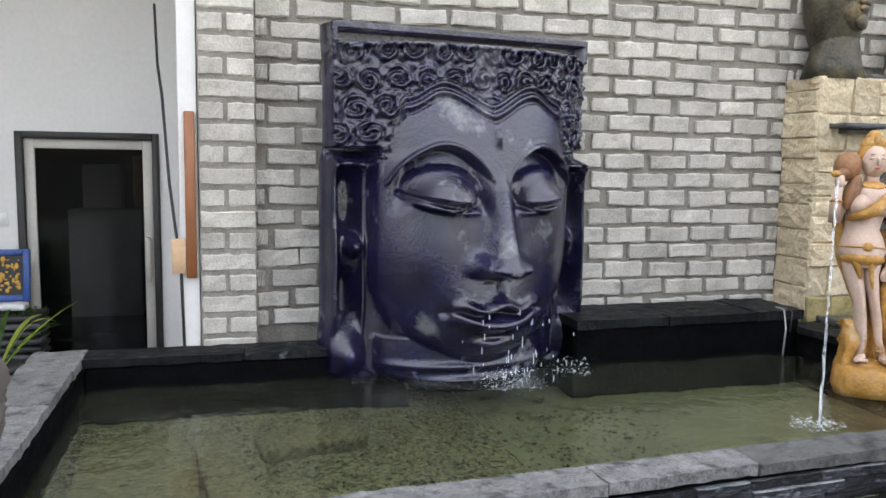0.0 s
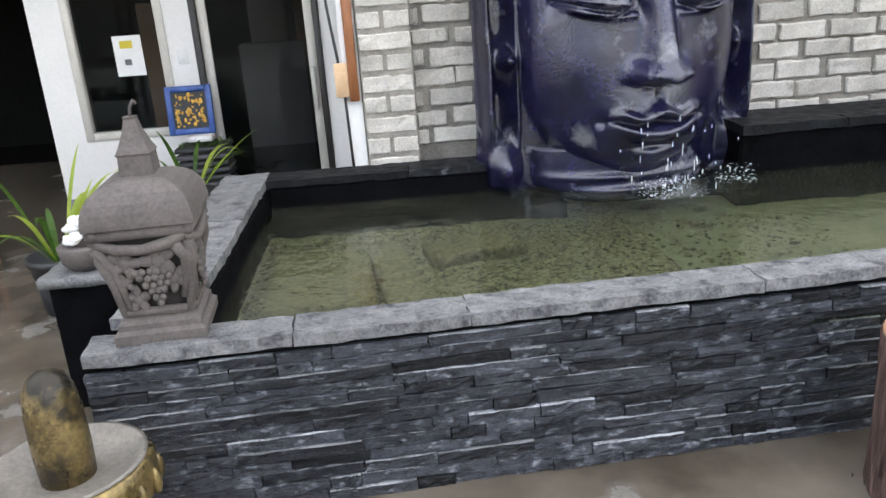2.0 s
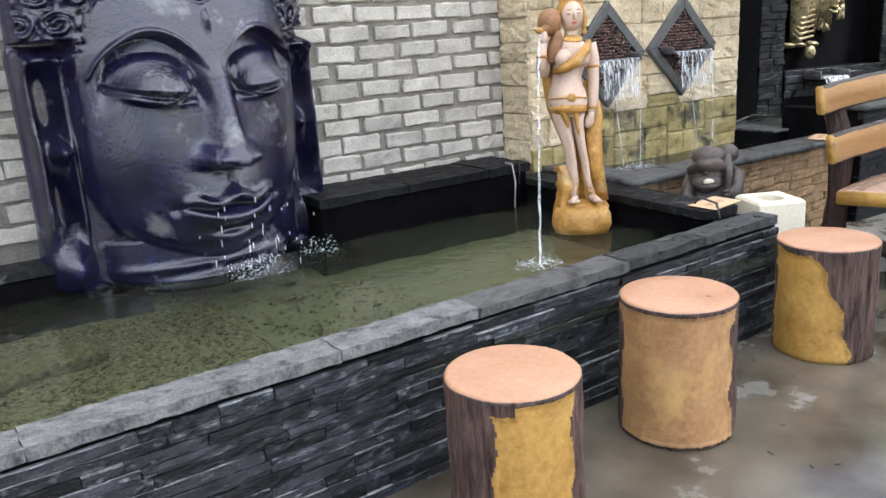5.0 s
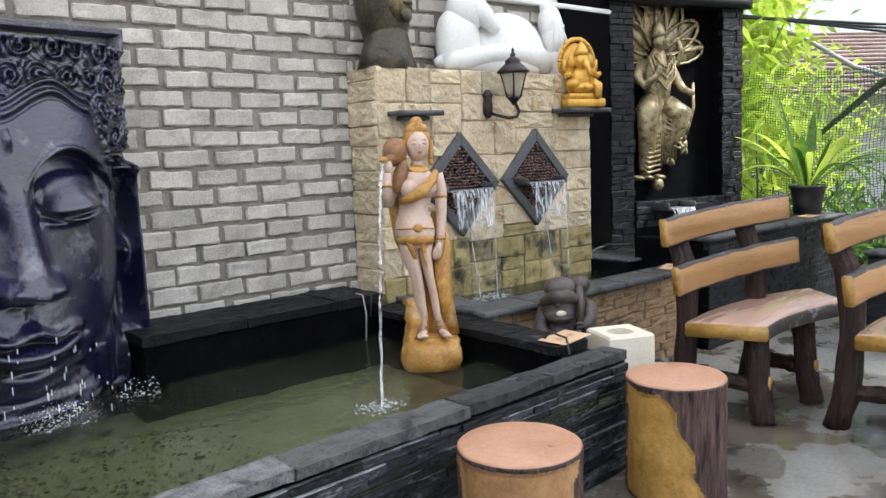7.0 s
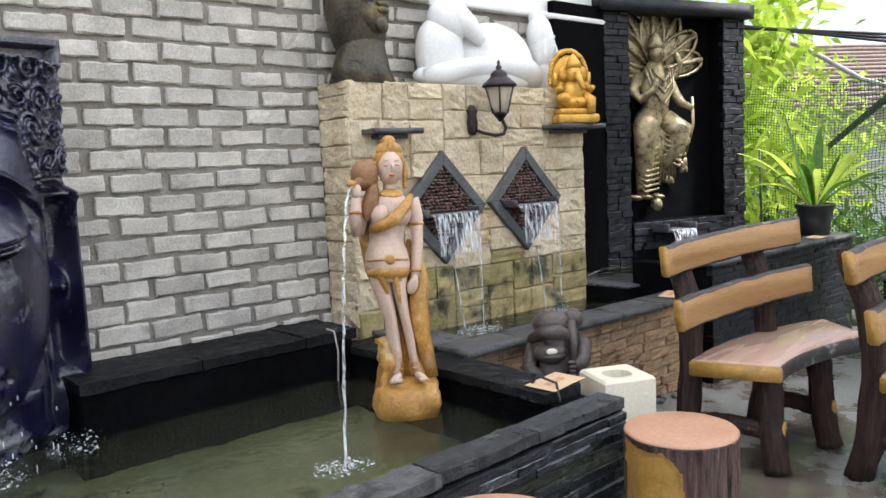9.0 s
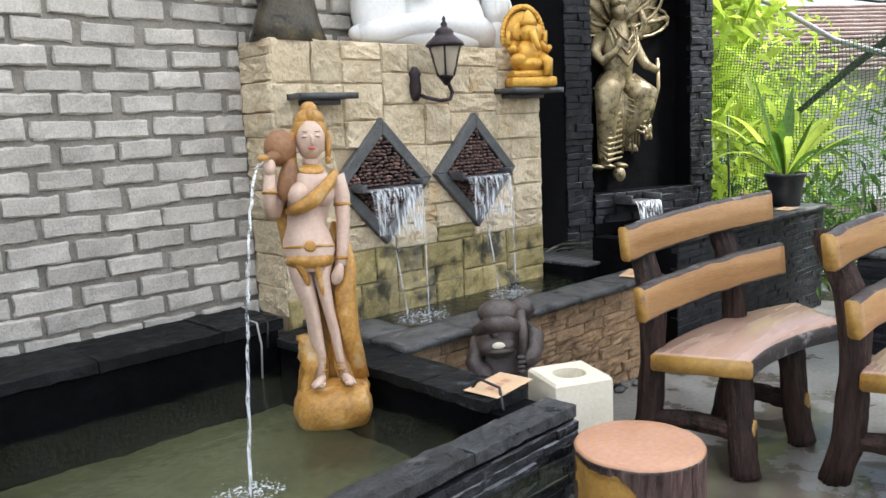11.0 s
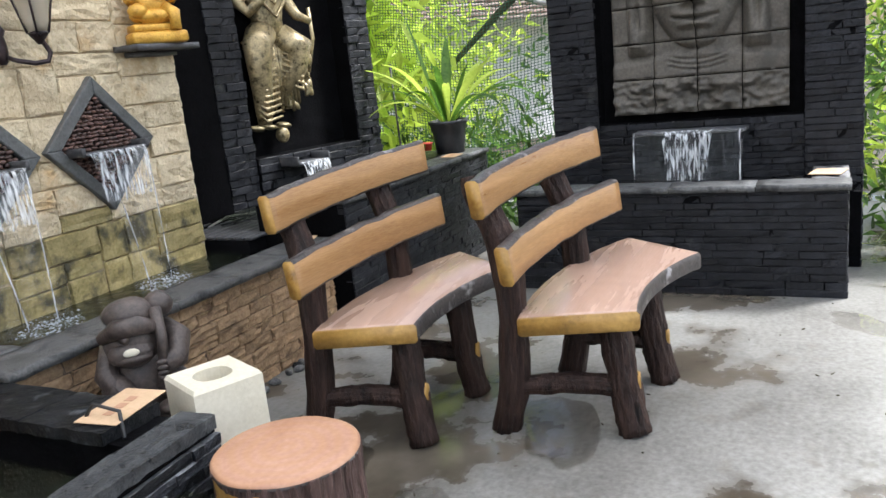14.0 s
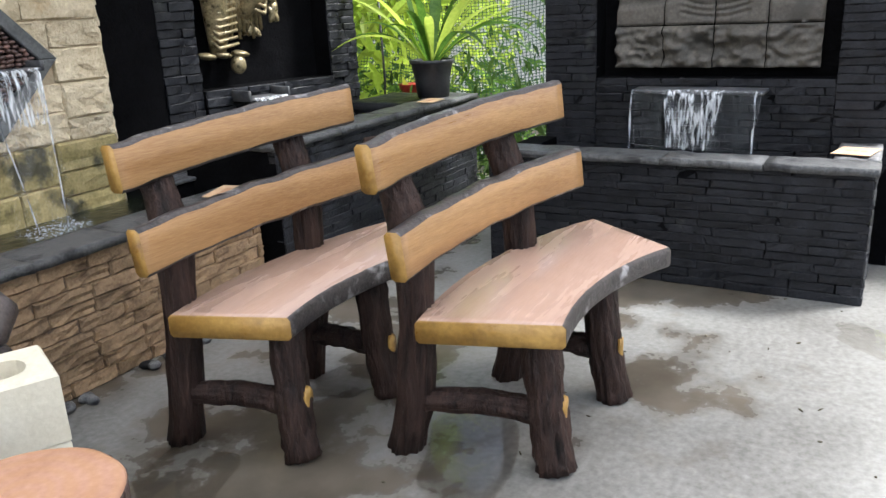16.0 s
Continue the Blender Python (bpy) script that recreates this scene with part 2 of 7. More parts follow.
def overhead_diffuser():
    """Milky sheeting, added out of view overhead, that scatters the daylight falling on it."""
    m = bpy.data.materials.new("milky_diffuser")
    m.use_nodes = True
    N, L = m.node_tree.nodes, m.node_tree.links
    N.remove(N["Principled BSDF"])
    n, ramp, t, d, mix = N.new("ShaderNodeTexNoise"), N.new("ShaderNodeValToRGB"), N.new("ShaderNodeBsdfTranslucent"), N.new("ShaderNodeBsdfDiffuse"), N.new("ShaderNodeMixShader")
    n.inputs["Scale"].default_value = 1.5
    ramp.color_ramp.elements[0].color, ramp.color_ramp.elements[1].color = (0.74, 0.74, 0.72, 1), (0.9, 0.9, 0.89, 1)
    L.new(n.outputs["Fac"], ramp.inputs[0]), L.new(ramp.outputs[0], t.inputs[0]), L.new(ramp.outputs[0], d.inputs[0])
    mix.inputs[0].default_value = 0.25
    L.new(t.outputs[0], mix.inputs[1]), L.new(d.outputs[0], mix.inputs[2]), L.new(mix.outputs[0], N["Material Output"].inputs["Surface"])
    return m


DIFFUSER = overhead_diffuser()


def concrete():
    """Patio concrete: pale and dry in the open, brown and wet beside the pond, glossy and smooth where wet."""
    m = surface("wet_patio_concrete", (0.115, 0.110, 0.100), (0.28, 0.274, 0.256), 0.55, 1.6, 45, 0.4)
    nt = m.node_tree
    N, L = nt.nodes, nt.links
    b = N["Principled BSDF"]
    geo = N.new("ShaderNodeNewGeometry")
    n = N.new("ShaderNodeTexNoise")
    n.inputs["Scale"].default_value, n.inputs["Detail"].default_value, n.inputs["Roughness"].default_value = 1.5, 9, 0.6
    L.new(geo.outputs["Position"], n.inputs["Vector"])
    axes = N.new("ShaderNodeSeparateXYZ")
    L.new(geo.outputs["Position"], axes.inputs[0])
    near = N.new("ShaderNodeMapRange")
    near.inputs["From Min"].default_value, near.inputs["From Max"].default_value = 1.2, -0.4
    near.inputs["To Min"].default_value, near.inputs["To Max"].default_value = -0.02, 0.13
    L.new(axes.outputs["X"], near.inputs["Value"])
    bias = N.new("ShaderNodeMath")
    L.new(n.outputs["Fac"], bias.inputs[0]), L.new(near.outputs[0], bias.inputs[1])
    wet = N.new("ShaderNodeMapRange")
    wet.inputs["From Min"].default_value, wet.inputs["From Max"].default_value = 0.49, 0.56
    L.new(bias.outputs[0], wet.inputs["Value"])
    stain = N.new("ShaderNodeTexNoise")
    stain.inputs["Scale"].default_value, stain.inputs["Detail"].default_value = 3.2, 10
    L.new(geo.outputs["Position"], stain.inputs["Vector"])
    tone = N.new("ShaderNodeValToRGB")
    tone.color_ramp.elements[0].position, tone.color_ramp.elements[1].position = 0.35, 0.68
    tone.color_ramp.elements[0].color, tone.color_ramp.elements[1].color = (0.062, 0.051, 0.038, 1), (0.15, 0.129, 0.102, 1)
    L.new(stain.outputs["Fac"], tone.inputs[0])
    mix = N.new("ShaderNodeMix")
    mix.data_type = "RGBA"
    L.new(b.inputs["Base Color"].links[0].from_socket, mix.inputs["A"])
    L.new(tone.outputs[0], mix.inputs["B"])
    L.new(wet.outputs[0], mix.inputs["Factor"])
    L.new(mix.outputs["Result"], b.inputs["Base Color"])
    r = N.new("ShaderNodeMapRange")
    r.inputs["To Min"].default_value, r.inputs["To Max"].default_value = 0.5, 0.13
    L.new(wet.outputs[0], r.inputs["Value"])
    L.new(r.outputs[0], b.inputs["Roughness"])
    relief = N.new("ShaderNodeMapRange")
    relief.inputs["To Min"].default_value, relief.inputs["To Max"].default_value = 0.4, 0.08
    L.new(wet.outputs[0], relief.inputs["Value"])
    L.new(relief.outputs[0], b.inputs["Normal"].links[0].from_node.inputs["Strength"])
    return m


CONCRETE = concrete()


def water(name, tint, murk, murkiness, ripple, scale):
    """Clear water over a murky body; Fresnel drives the gloss alone."""
    m = bpy.data.materials.new(name)
    m.use_nodes = True
    nt = m.node_tree
    N, L = nt.nodes, nt.links
    N.remove(N["Principled BSDF"])
    out = N["Material Output"]
    clear, dif, gloss, fr = N.new("ShaderNodeBsdfTransparent"), N.new("ShaderNodeBsdfDiffuse"), N.new("ShaderNodeBsdfGlossy"), N.new("ShaderNodeFresnel")
    clear.inputs[0].default_value, dif.inputs[0].default_value = (*tint, 1), (*murk, 1)
    gloss.inputs["Roughness"].default_value = 0.03
    fr.inputs["IOR"].default_value = 1.33
    a, bmix = N.new("ShaderNodeMixShader"), N.new("ShaderNodeMixShader")
    geo, n = N.new("ShaderNodeNewGeometry"), N.new("ShaderNodeTexNoise")
    n.inputs["Scale"].default_value, n.inputs["Detail"].default_value = scale, 3
    L.new(geo.outputs["Position"], n.inputs["Vector"])
    bp = N.new("ShaderNodeBump")
    bp.inputs["Strength"].default_value, bp.inputs["Distance"].default_value = ripple, 0.02
    L.new(n.outputs["Fac"], bp.inputs["Height"])
    L.new(bp.outputs[0], gloss.inputs["Normal"])
    L.new(bp.outputs[0], fr.inputs["Normal"])
    a.inputs[0].default_value = murkiness
    L.new(clear.outputs[0], a.inputs[1]), L.new(dif.outputs[0], a.inputs[2])
    L.new(fr.outputs[0], bmix.inputs[0]), L.new(a.outputs[0], bmix.inputs[1]), L.new(gloss.outputs[0], bmix.inputs[2])
    L.new(bmix.outputs[0], out.inputs["Surface"])
    return m


WATER = water("pond_water", (0.80, 0.86, 0.72), (0.115, 0.120, 0.088), 0.15, 0.25, 12)
DARKWATER = water("dark_fountain_water", (0.5, 0.55, 0.45), (0.03, 0.035, 0.025), 0.5, 0.6, 14)


def falling_water(name="falling_water", least=0.04, most=0.85):
    m = bpy.data.materials.new(name)
    m.use_nodes = True
    nt = m.node_tree
    N, L = nt.nodes, nt.links
    b = N["Principled BSDF"]
    b.inputs["Base Color"].default_value = (0.86, 0.89, 0.92, 1)
    b.inputs["Roughness"].default_value = 0.1
    geo, vec, n, r = N.new("ShaderNodeNewGeometry"), N.new("ShaderNodeVectorMath"), N.new("ShaderNodeTexNoise"), N.new("ShaderNodeMapRange")
    vec.operation = "MULTIPLY"
    vec.inputs[1].default_value = (1, 1, 0.12)
    n.inputs["Scale"].default_value, n.inputs["Detail"].default_value = 75, 4
    L.new(geo.outputs["Position"], vec.inputs[0]), L.new(vec.outputs[0], n.inputs["Vector"])
    r.inputs["From Min"].default_value, r.inputs["From Max"].default_value = 0.42, 0.72
    r.inputs["To Min"].default_value, r.inputs["To Max"].default_value = least, most
    L.new(n.outputs["Fac"], r.inputs["Value"]), L.new(r.outputs[0], b.inputs["Alpha"])
    return m


FALL = falling_water()
FILM = falling_water("thin_water_film", 0.0, 0.10)


def foam_material():
    m = bpy.data.materials.new("splashing_foam")
    m.use_nodes = True
    b = m.node_tree.nodes["Principled BSDF"]
    b.inputs["Base Color"].default_value, b.inputs["Roughness"].default_value, b.inputs["Alpha"].default_value = (0.82, 0.86, 0.88, 1), 0.15, 0.55
    return m


FOAM = foam_material()


def pane_material(name, tint, alpha, gloss=0.5):
    m = bpy.data.materials.new(name)
    m.use_nodes = True
    b = m.node_tree.nodes["Principled BSDF"]
    b.inputs["Base Color"].default_value, b.inputs["Roughness"].default_value, b.inputs["Alpha"].default_value = (*tint, 1), 0.03, alpha
    b.inputs["Specular IOR Level"].default_value = gloss
    return m


GLASS = pane_material("dark_window_glass", (0.004, 0.005, 0.005), 0.5, 0.2)
LAMPGLASS = pane_material("rippled_lamp_glass", (0.45, 0.40, 0.33), 0.55)


# ---- building helpers ----
def finish(name, bm, mats, smooth=True):
    me = bpy.data.meshes.new(name)
    bmesh.ops.recalc_face_normals(bm, faces=bm.faces)
    bm.to_mesh(me)
    bm.free()
    for m in (mats if isinstance(mats, (list, tuple)) else [mats]):
        me.materials.append(m)
    if smooth:
        for p in me.polygons:
            p.use_smooth = True
    return me


def part(name, bm, material, parent, label="", smooth=True, m=None):
    ob = new(name, bm if isinstance(bm, bpy.types.Mesh) else finish(name, bm, material, smooth))
    if parent:
        ob.parent = parent
    if m is not None:
        ob.matrix_basis = m
    if label:
        ob["label"] = label
    return ob


def thing(name, label, category, m=None, group="", kind=""):
    ob = new(name)
    ob.empty_display_size = 0.1
    if m is not None:
        ob.matrix_basis = m
    return tagged(ob, label, category, group, kind)


def solid(name, bm, material, label, category, m=None, group="", kind="", smooth=True):
    return tagged(part(name, bm, material, None, "", smooth, m), label, category, group, kind)


def block(lo, hi, bevel=0.006, bm=None, segments=1):
    """A bevelled box."""
    b = bm or bmesh.new()
    r = bmesh.ops.create_cube(b, size=1)
    vs = r["verts"]
    for v in vs:
        v.co = Vector([(lo[i] + hi[i]) / 2 + v.co[i] * (hi[i] - lo[i]) for i in range(3)])
    if bevel:
        es = {e for v in vs for e in v.link_edges}
        bmesh.ops.bevel(b, geom=list(es), offset=bevel, segments=segments, affect="EDGES", profile=0.6)
    return b


def slab(lo, hi, step=0.05, rough=0.004, seed=1, bm=None):
    """A stone slab with a worn, uneven outline."""
    b = bm or bmesh.new()
    n0 = len(b.verts)
    block(lo, hi, 0, b)
    b.verts.ensure_lookup_table()
    fresh = b.verts[n0:]
    es = list({e for v in fresh for e in v.link_edges})
    longest = max(hi[i] - lo[i] for i in range(3))
    cuts = [e for e in es if e.calc_length() > step * 2]
    bmesh.ops.subdivide_edges(b, edges=cuts, cuts=max(1, min(30, int(longest / step))), use_grid_fill=True)
    b.verts.ensure_lookup_table()
    for v in b.verts[n0:]:
        q = v.co * 22 + Vector((seed, seed * 2.3, seed * 0.7))
        v.co += noise.noise_vector(q) * rough + noise.noise_vector(q * 3) * rough * 0.5
    return b


def tube(path, radii, n=10, bm=None, caps=True, wobble=0.0, seed=0, slot=0, ridge=0.0):
    """A tube of varying radius along a path."""
    b = bm or bmesh.new()
    pts = [Vector(p) for p in path]
    if not hasattr(radii, "__len__"):
        radii = [radii] * len(pts)
    rings, up = [], None
    for i, p in enumerate(pts):
        d = (pts[min(i + 1, len(pts) - 1)] - pts[max(i - 1, 0)]).normalized()
        side = d.cross(Vector((0, 0, 1)) if up is None else up)
        if side.length < 1e-3:
            side = d.cross(Vector((0, 1, 0)))
        side.normalize()
        other = side.cross(d).normalized()
        up = other
        ring = []
        for k in range(n):
            a = 2 * math.pi * k / n
            r = radii[i] * (1 + wobble * noise.noise(Vector((math.cos(a) * 2 + seed, math.sin(a) * 2, i * 0.7))) + ridge * math.sin(k * 2.2 + 2.5 * noise.noise(Vector((k * 0.3, i * 0.35, seed)))))
            ring.append(b.verts.new(p + (side * math.cos(a) + other * math.sin(a)) * r))
        rings.append(ring)
    for i in range(len(rings) - 1):
        for k in range(n):
            b.faces.new((rings[i][k], rings[i][(k + 1) % n], rings[i + 1][(k + 1) % n], rings[i + 1][k])).material_index = slot
    if caps:
        b.faces.new(rings[0][::-1]).material_index = slot
        b.faces.new(rings[-1]).material_index = slot
    return b


def lathe(profile, n=24, bm=None, centre=(0, 0), square=0.0):
    """A turned form from (radius, height) pairs; square pulls the section towards a square."""
    b = bm or bmesh.new()
    rings = []
    for r, z in profile:
        ring = []
        for k in range(n):
            a = 2 * math.pi * k / n + math.pi / n
            c, s = math.cos(a), math.sin(a)
            f = 1 / max(abs(c), abs(s)) * square + (1 - square)
            ring.append(b.verts.new((centre[0] + r * c * f, centre[1] + r * s * f, z)))
        rings.append(ring)
    for i in range(len(rings) - 1):
        for k in range(n):
            b.faces.new((rings[i][k], rings[i][(k + 1) % n], rings[i + 1][(k + 1) % n], rings[i + 1][k]))
    b.faces.new(rings[0][::-1]), b.faces.new(rings[-1])
    return b


def blob(bm, c, r, slot=0, rot=(0, 0, 0), seg=16, rings=10):
    """An ellipsoid of the given material slot, added to a sculpted form."""
    m = Matrix.LocRotScale(c, Euler([radians(a) for a in rot]), r if hasattr(r, "__len__") else (r, r, r))
    top, low, rows = bm.verts.new(m @ Vector((0, 0, 1))), bm.verts.new(m @ Vector((0, 0, -1))), []
    for j in range(1, rings):
        p = math.pi * j / rings
        rows.append([bm.verts.new(m @ Vector((math.sin(p) * math.cos(2 * math.pi * k / seg), math.sin(p) * math.sin(2 * math.pi * k / seg), math.cos(p)))) for k in range(seg)])
    for k in range(seg):
        q = (k + 1) % seg
        fs = [bm.faces.new((top, rows[0][k], rows[0][q])), bm.faces.new((low, rows[-1][q], rows[-1][k]))]
        for j in range(len(rows) - 1):
            fs.append(bm.faces.new((rows[j][k], rows[j + 1][k], rows[j + 1][q], rows[j][q])))
        for f in fs:
            f.material_index = slot


def limb(bm, path, radii, slot=0, n=12):
    tube(path, radii, n, bm, slot=slot)


def rough_unit(name, material, nx, nz, inset, bulge, seed, top=None, ex=0.03, ez=0.1, ragged=0.03):
    """A unit stone whose front (towards -y) is uneven, with a narrow worn edge and a ragged outline."""
    rnd = random.Random(seed)
    verts, faces, idx = [], [], {}
    spread = lambda i, n, e: 0.0 if i == 0 else 1.0 if i == n else e + (1 - 2 * e) * (i - 1) / (n - 2) if n > 2 else i / n
    for j in range(nz + 1):
        for i in range(nx + 1):
            edge = i in (0, nx) or j in (0, nz)
            corner = i in (0, nx) and j in (0, nz)
            x, z = spread(i, nx, ex) - 0.5, spread(j, nz, ez) - 0.5
            y = -0.5 + (inset * (1.4 if corner else 1) if edge else 0) + (rnd.random() - 0.5) * bulge
            idx[i, j] = len(verts)
            dx = (rnd.random() - 0.5) * (0.25 / nx if not edge else ragged * 0.5)
            dz = (rnd.random() - 0.5) * (0.18 / nz if not edge else ragged * 1.6)
            k = 0.985 if corner else 1
            verts.append(((x + dx) * k, y, (z + dz) * k))
    for j in range(nz):
        for i in range(nx):
            faces.append((idx[i, j], idx[i + 1, j], idx[i + 1, j + 1], idx[i, j + 1]))
    loop = [(i, 0) for i in range(nx)] + [(nx, j) for j in range(nz)] + [(i, nz) for i in range(nx, 0, -1)] + [(0, j) for j in range(nz, 0, -1)]
    back = {}
    for p in loop:
        back[p] = len(verts)
        x, y, z = verts[idx[p]]
        verts.append((x, 0.5, z))
    for a, p in enumerate(loop):
        q = loop[(a + 1) % len(loop)]
        faces.append((idx[q], idx[p], back[p], back[q]))
    me = bpy.data.meshes.new(name)
    me.from_pydata(verts, [], faces)
    me.materials.append(material)
    if top:
        me.materials.append(top)
        for p in me.polygons:
            if min(verts[k][2] for k in p.vertices) > 0.5 - ez * 1.25 - 0.02 and (p.index >= nx * nz or p.index >= nx * (nz - 1)):
                p.material_index = 1
    return me


def lay(units, name, parent, m, pieces, joined=None, upright=False, skew=0.0):
    """Lays pieces (x, z, width, height, proud, thickness) on the wall plane m, each an object of its own, or joined."""
    rnd = random.Random(len(pieces))
    if joined:
        V, F = [], []
        for x, z, w, h, proud, th in pieces:
            u = rnd.choice(units)
            o = len(V)
            t = m @ Matrix.Translation((x, -proud + th / 2, z)) @ Matrix.Diagonal((w, th, h, 1))
            V += [t @ v.co for v in u.vertices]
            F += [[o + k for k in p.vertices] for p in u.polygons]
        me = bpy.data.meshes.new(name)
        me.from_pydata(V, [], F)
        me.materials.append(joined)
        ob = new(name, me)
        ob.parent = parent
        ob["kind"] = "stuff"
        return
    for x, z, w, h, proud, th in pieces:
        ob = new(name, rnd.choice(units))
        ob.parent = parent
        flip = rnd.choice((1, -1))
        turned = Matrix.Rotation(0 if flip == 1 or upright else math.pi, 4, "Y")
        ob.matrix_basis = m @ Matrix.Translation((x, -proud + th / 2, z)) @ Matrix.Rotation(radians(rnd.uniform(-skew, skew)), 4, "Y") @ Matrix.Diagonal((w, th, h, 1)) @ turned


def ledger(length, z0, z1, row, wmin, wmax, seed, proud=(0.008, 0.024), th=0.04, x0=0.0):
    """Pieces of stacked ledger stone."""
    rnd, out, z, k = random.Random(seed), [], z0, 0
    while z < z1 - row * 0.4:
        h = min(row * rnd.uniform(0.85, 1.15), z1 - z)
        x = x0
        while x < x0 + length - 1e-4:
            w = rnd.uniform(wmin, wmax)
            if x + w > x0 + length - wmin * 0.5:
                w = x0 + length - x
            out.append((x + w / 2, z + h / 2, w - 0.0015, h - 0.0012, rnd.uniform(*proud), th))
            x += w
        z += h
    return out


# ---- the setting ----
def grid_plane(x0, x1, y0, y1, z, n=1):
    b = bmesh.new()
    vs = [[b.verts.new((x0 + (x1 - x0) * i / n, y0 + (y1 - y0) * j / n, z)) for j in range(n + 1)] for i in range(n + 1)]
    for i in range(n):
        for j in range(n):
            b.faces.new((vs[i][j], vs[i + 1][j], vs[i + 1][j + 1], vs[i][j + 1]))
    return b


solid("ground", grid_plane(-300, 300, -300, 300, -0.13), EARTH, "dark garden soil around the patio", "ground", kind="structure")
solid("floor", block((-9, -9, -0.12), (5.2, 3.0, 0), 0), CONCRETE, "grey concrete patio floor with wet patches", "floor", kind="structure", smooth=False)
wall_brick = solid("wall_brick", block((-2.78, 0.014, 0), (2.35, 0.2, 2.07), 0), MORTAR, "whitewashed brick wall with grey recessed mortar", "wall", kind="structure", smooth=False)
solid("wall_upper", block((-2.78, 0.02, 2.07), (2.9, 0.2, 3.0), 0), PLASTER, "plain white plastered wall above the bricks", "wall", kind="structure", smooth=False)
solid("trim", block((0.45, -0.04, 2.055), (2.2, 0.02, 2.085), 0.004), PLASTER, "thin white ledge strip on top of the bricks", "trim", kind="structure")
pillar = solid("wall_pillar", block((-2.785, -0.105, 0), (-2.565, 0.012, 3.0), 0), MORTAR, "whitewashed brick pier at the wall's end", "pier", kind="structure", smooth=False)
solid("wall_return", block((-2.86, -0.08, 0), (-2.79, 1.75, 3.0), 0), PLASTER, "white painted return wall beside the doorway", "wall", kind="structure", smooth=False)
solid("ceiling", block((-9, -0.4, 2.95), (-2.5, 1.75, 3.05), 0), CEIL, "plain pale grey porch ceiling", "ceiling", kind="structure", smooth=False)

# unseen sheets added overhead: soft light below, garden left brighter
for k in range(13):
    x = -9 + k * 0.95
    solid("overhead_diffuser", grid_plane(x, x + 0.97, -4.8, 0.25, 3.10 + 0.006 * (k % 2)), DIFFUSER, "unseen milky sheet added overhead to soften the patio's light", "roof", group="roof sheets", kind="structure", smooth=False)

# shop front with a door opening and a window opening
Y = 1.6
shop = thing("wall_shop", "white painted shop wall with a door and window", "wall", kind="structure")
for lo, hi in (((-3.06, Y, -0.6), (-2.86, Y + 0.15, 2.95)), ((-3.99, Y, -0.6), (-3.83, Y + 0.15, 2.95)), ((-4.78, Y, -0.6), (-4.58, Y + 0.15, 2.95)),
               ((-3.83, Y, 1.33), (-3.06, Y + 0.15, 2.95)), ((-4.58, Y, 1.33), (-3.99, Y + 0.15, 2.95)), ((-4.58, Y, -0.6), (-3.99, Y + 0.15, 0.36)),
               ((-9, Y, 1.4), (-4.78, Y + 0.15, 2.95))):
    part("wall_panel", block(lo, hi, 0), PLASTER, shop, smooth=False)
# room surfaces behind the glass get their darkness from colour
solid("wall_room", block((-9, 4.2, -0.6), (-2.8, 4.3, 2.95), 0), ROOMSHADE, "back wall of the shop interior, shade painted in black", "wall", kind="structure", smooth=False)
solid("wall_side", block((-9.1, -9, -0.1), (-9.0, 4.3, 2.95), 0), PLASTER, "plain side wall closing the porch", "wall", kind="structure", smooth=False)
solid("wall_room_side", block((-2.86, 1.76, -0.6), (-2.78, 4.2, 2.95), 0), ROOMSHADE, "side wall of the shop interior, shade painted in black", "wall", kind="structure", smooth=False)
solid("floor_room", block((-9, 3.0, -0.2), (-2.8, 4.3, -0.05), 0), ROOMSHADE, "floor of the shop interior, shade painted in black", "floor", kind="structure", smooth=False)
solid("ceiling_room", block((-9, 1.75, 2.2), (-2.8, 4.3, 2.3), 0), ROOMSHADE, "ceiling of the shop interior, shade painted in black", "ceiling", kind="structure", smooth=False)

door = thing("door_1", "glazed aluminium door in a dark frame, closed", "door", kind="structure")
for lo, hi in (((-3.83, Y - 0.02, -0.1), (-3.79, Y + 0.1, 1.33)), ((-3.10, Y - 0.02, -0.1), (-3.06, Y + 0.1, 1.33)), ((-3.79, Y - 0.02, 1.29), (-3.10, Y + 0.1, 1.33))):
    part("door_frame", block(lo, hi, 0.004), DARKFRAME, door, "dark brown frame")
leaf = part("door_leaf", block((-3.79, Y + 0.01, -0.1), (-3.735, Y + 0.05, 1.29), 0.004), ALU, door)
part("stile", block((-3.155, Y + 0.01, -0.1), (-3.10, Y + 0.05, 1.29), 0.004), ALU, door)
part("top_rail", block((-3.735, Y + 0.012, 1.235), (-3.155, Y + 0.048, 1.29), 0.004), ALU, door)
g = part("pane", block((-3.735, Y + 0.025, -0.1), (-3.155, Y + 0.031, 1.235), 0), GLASS, door, "dark reflecting glass", smooth=False)
g.visible_shadow = False
part("handle", block((-3.150, Y - 0.035, 0.45), (-3.120, Y + 0.01, 0.72), 0.008), ALU, door, "aluminium pull handle")
win = thing("window_1", "fixed shop window in a cream aluminium frame", "window", kind="structure")
for lo, hi in (((-4.58, Y - 0.015, 0.36), (-4.53, Y + 0.08, 1.33)), ((-4.04, Y - 0.015, 0.36), (-3.99, Y + 0.08, 1.33)), ((-4.53, Y - 0.015, 1.28), (-4.04, Y + 0.08, 1.33)), ((-4.53, Y - 0.015, 0.36), (-4.04, Y + 0.08, 0.41))):
    part("window_frame", block(lo, hi, 0.004), ALU, win)
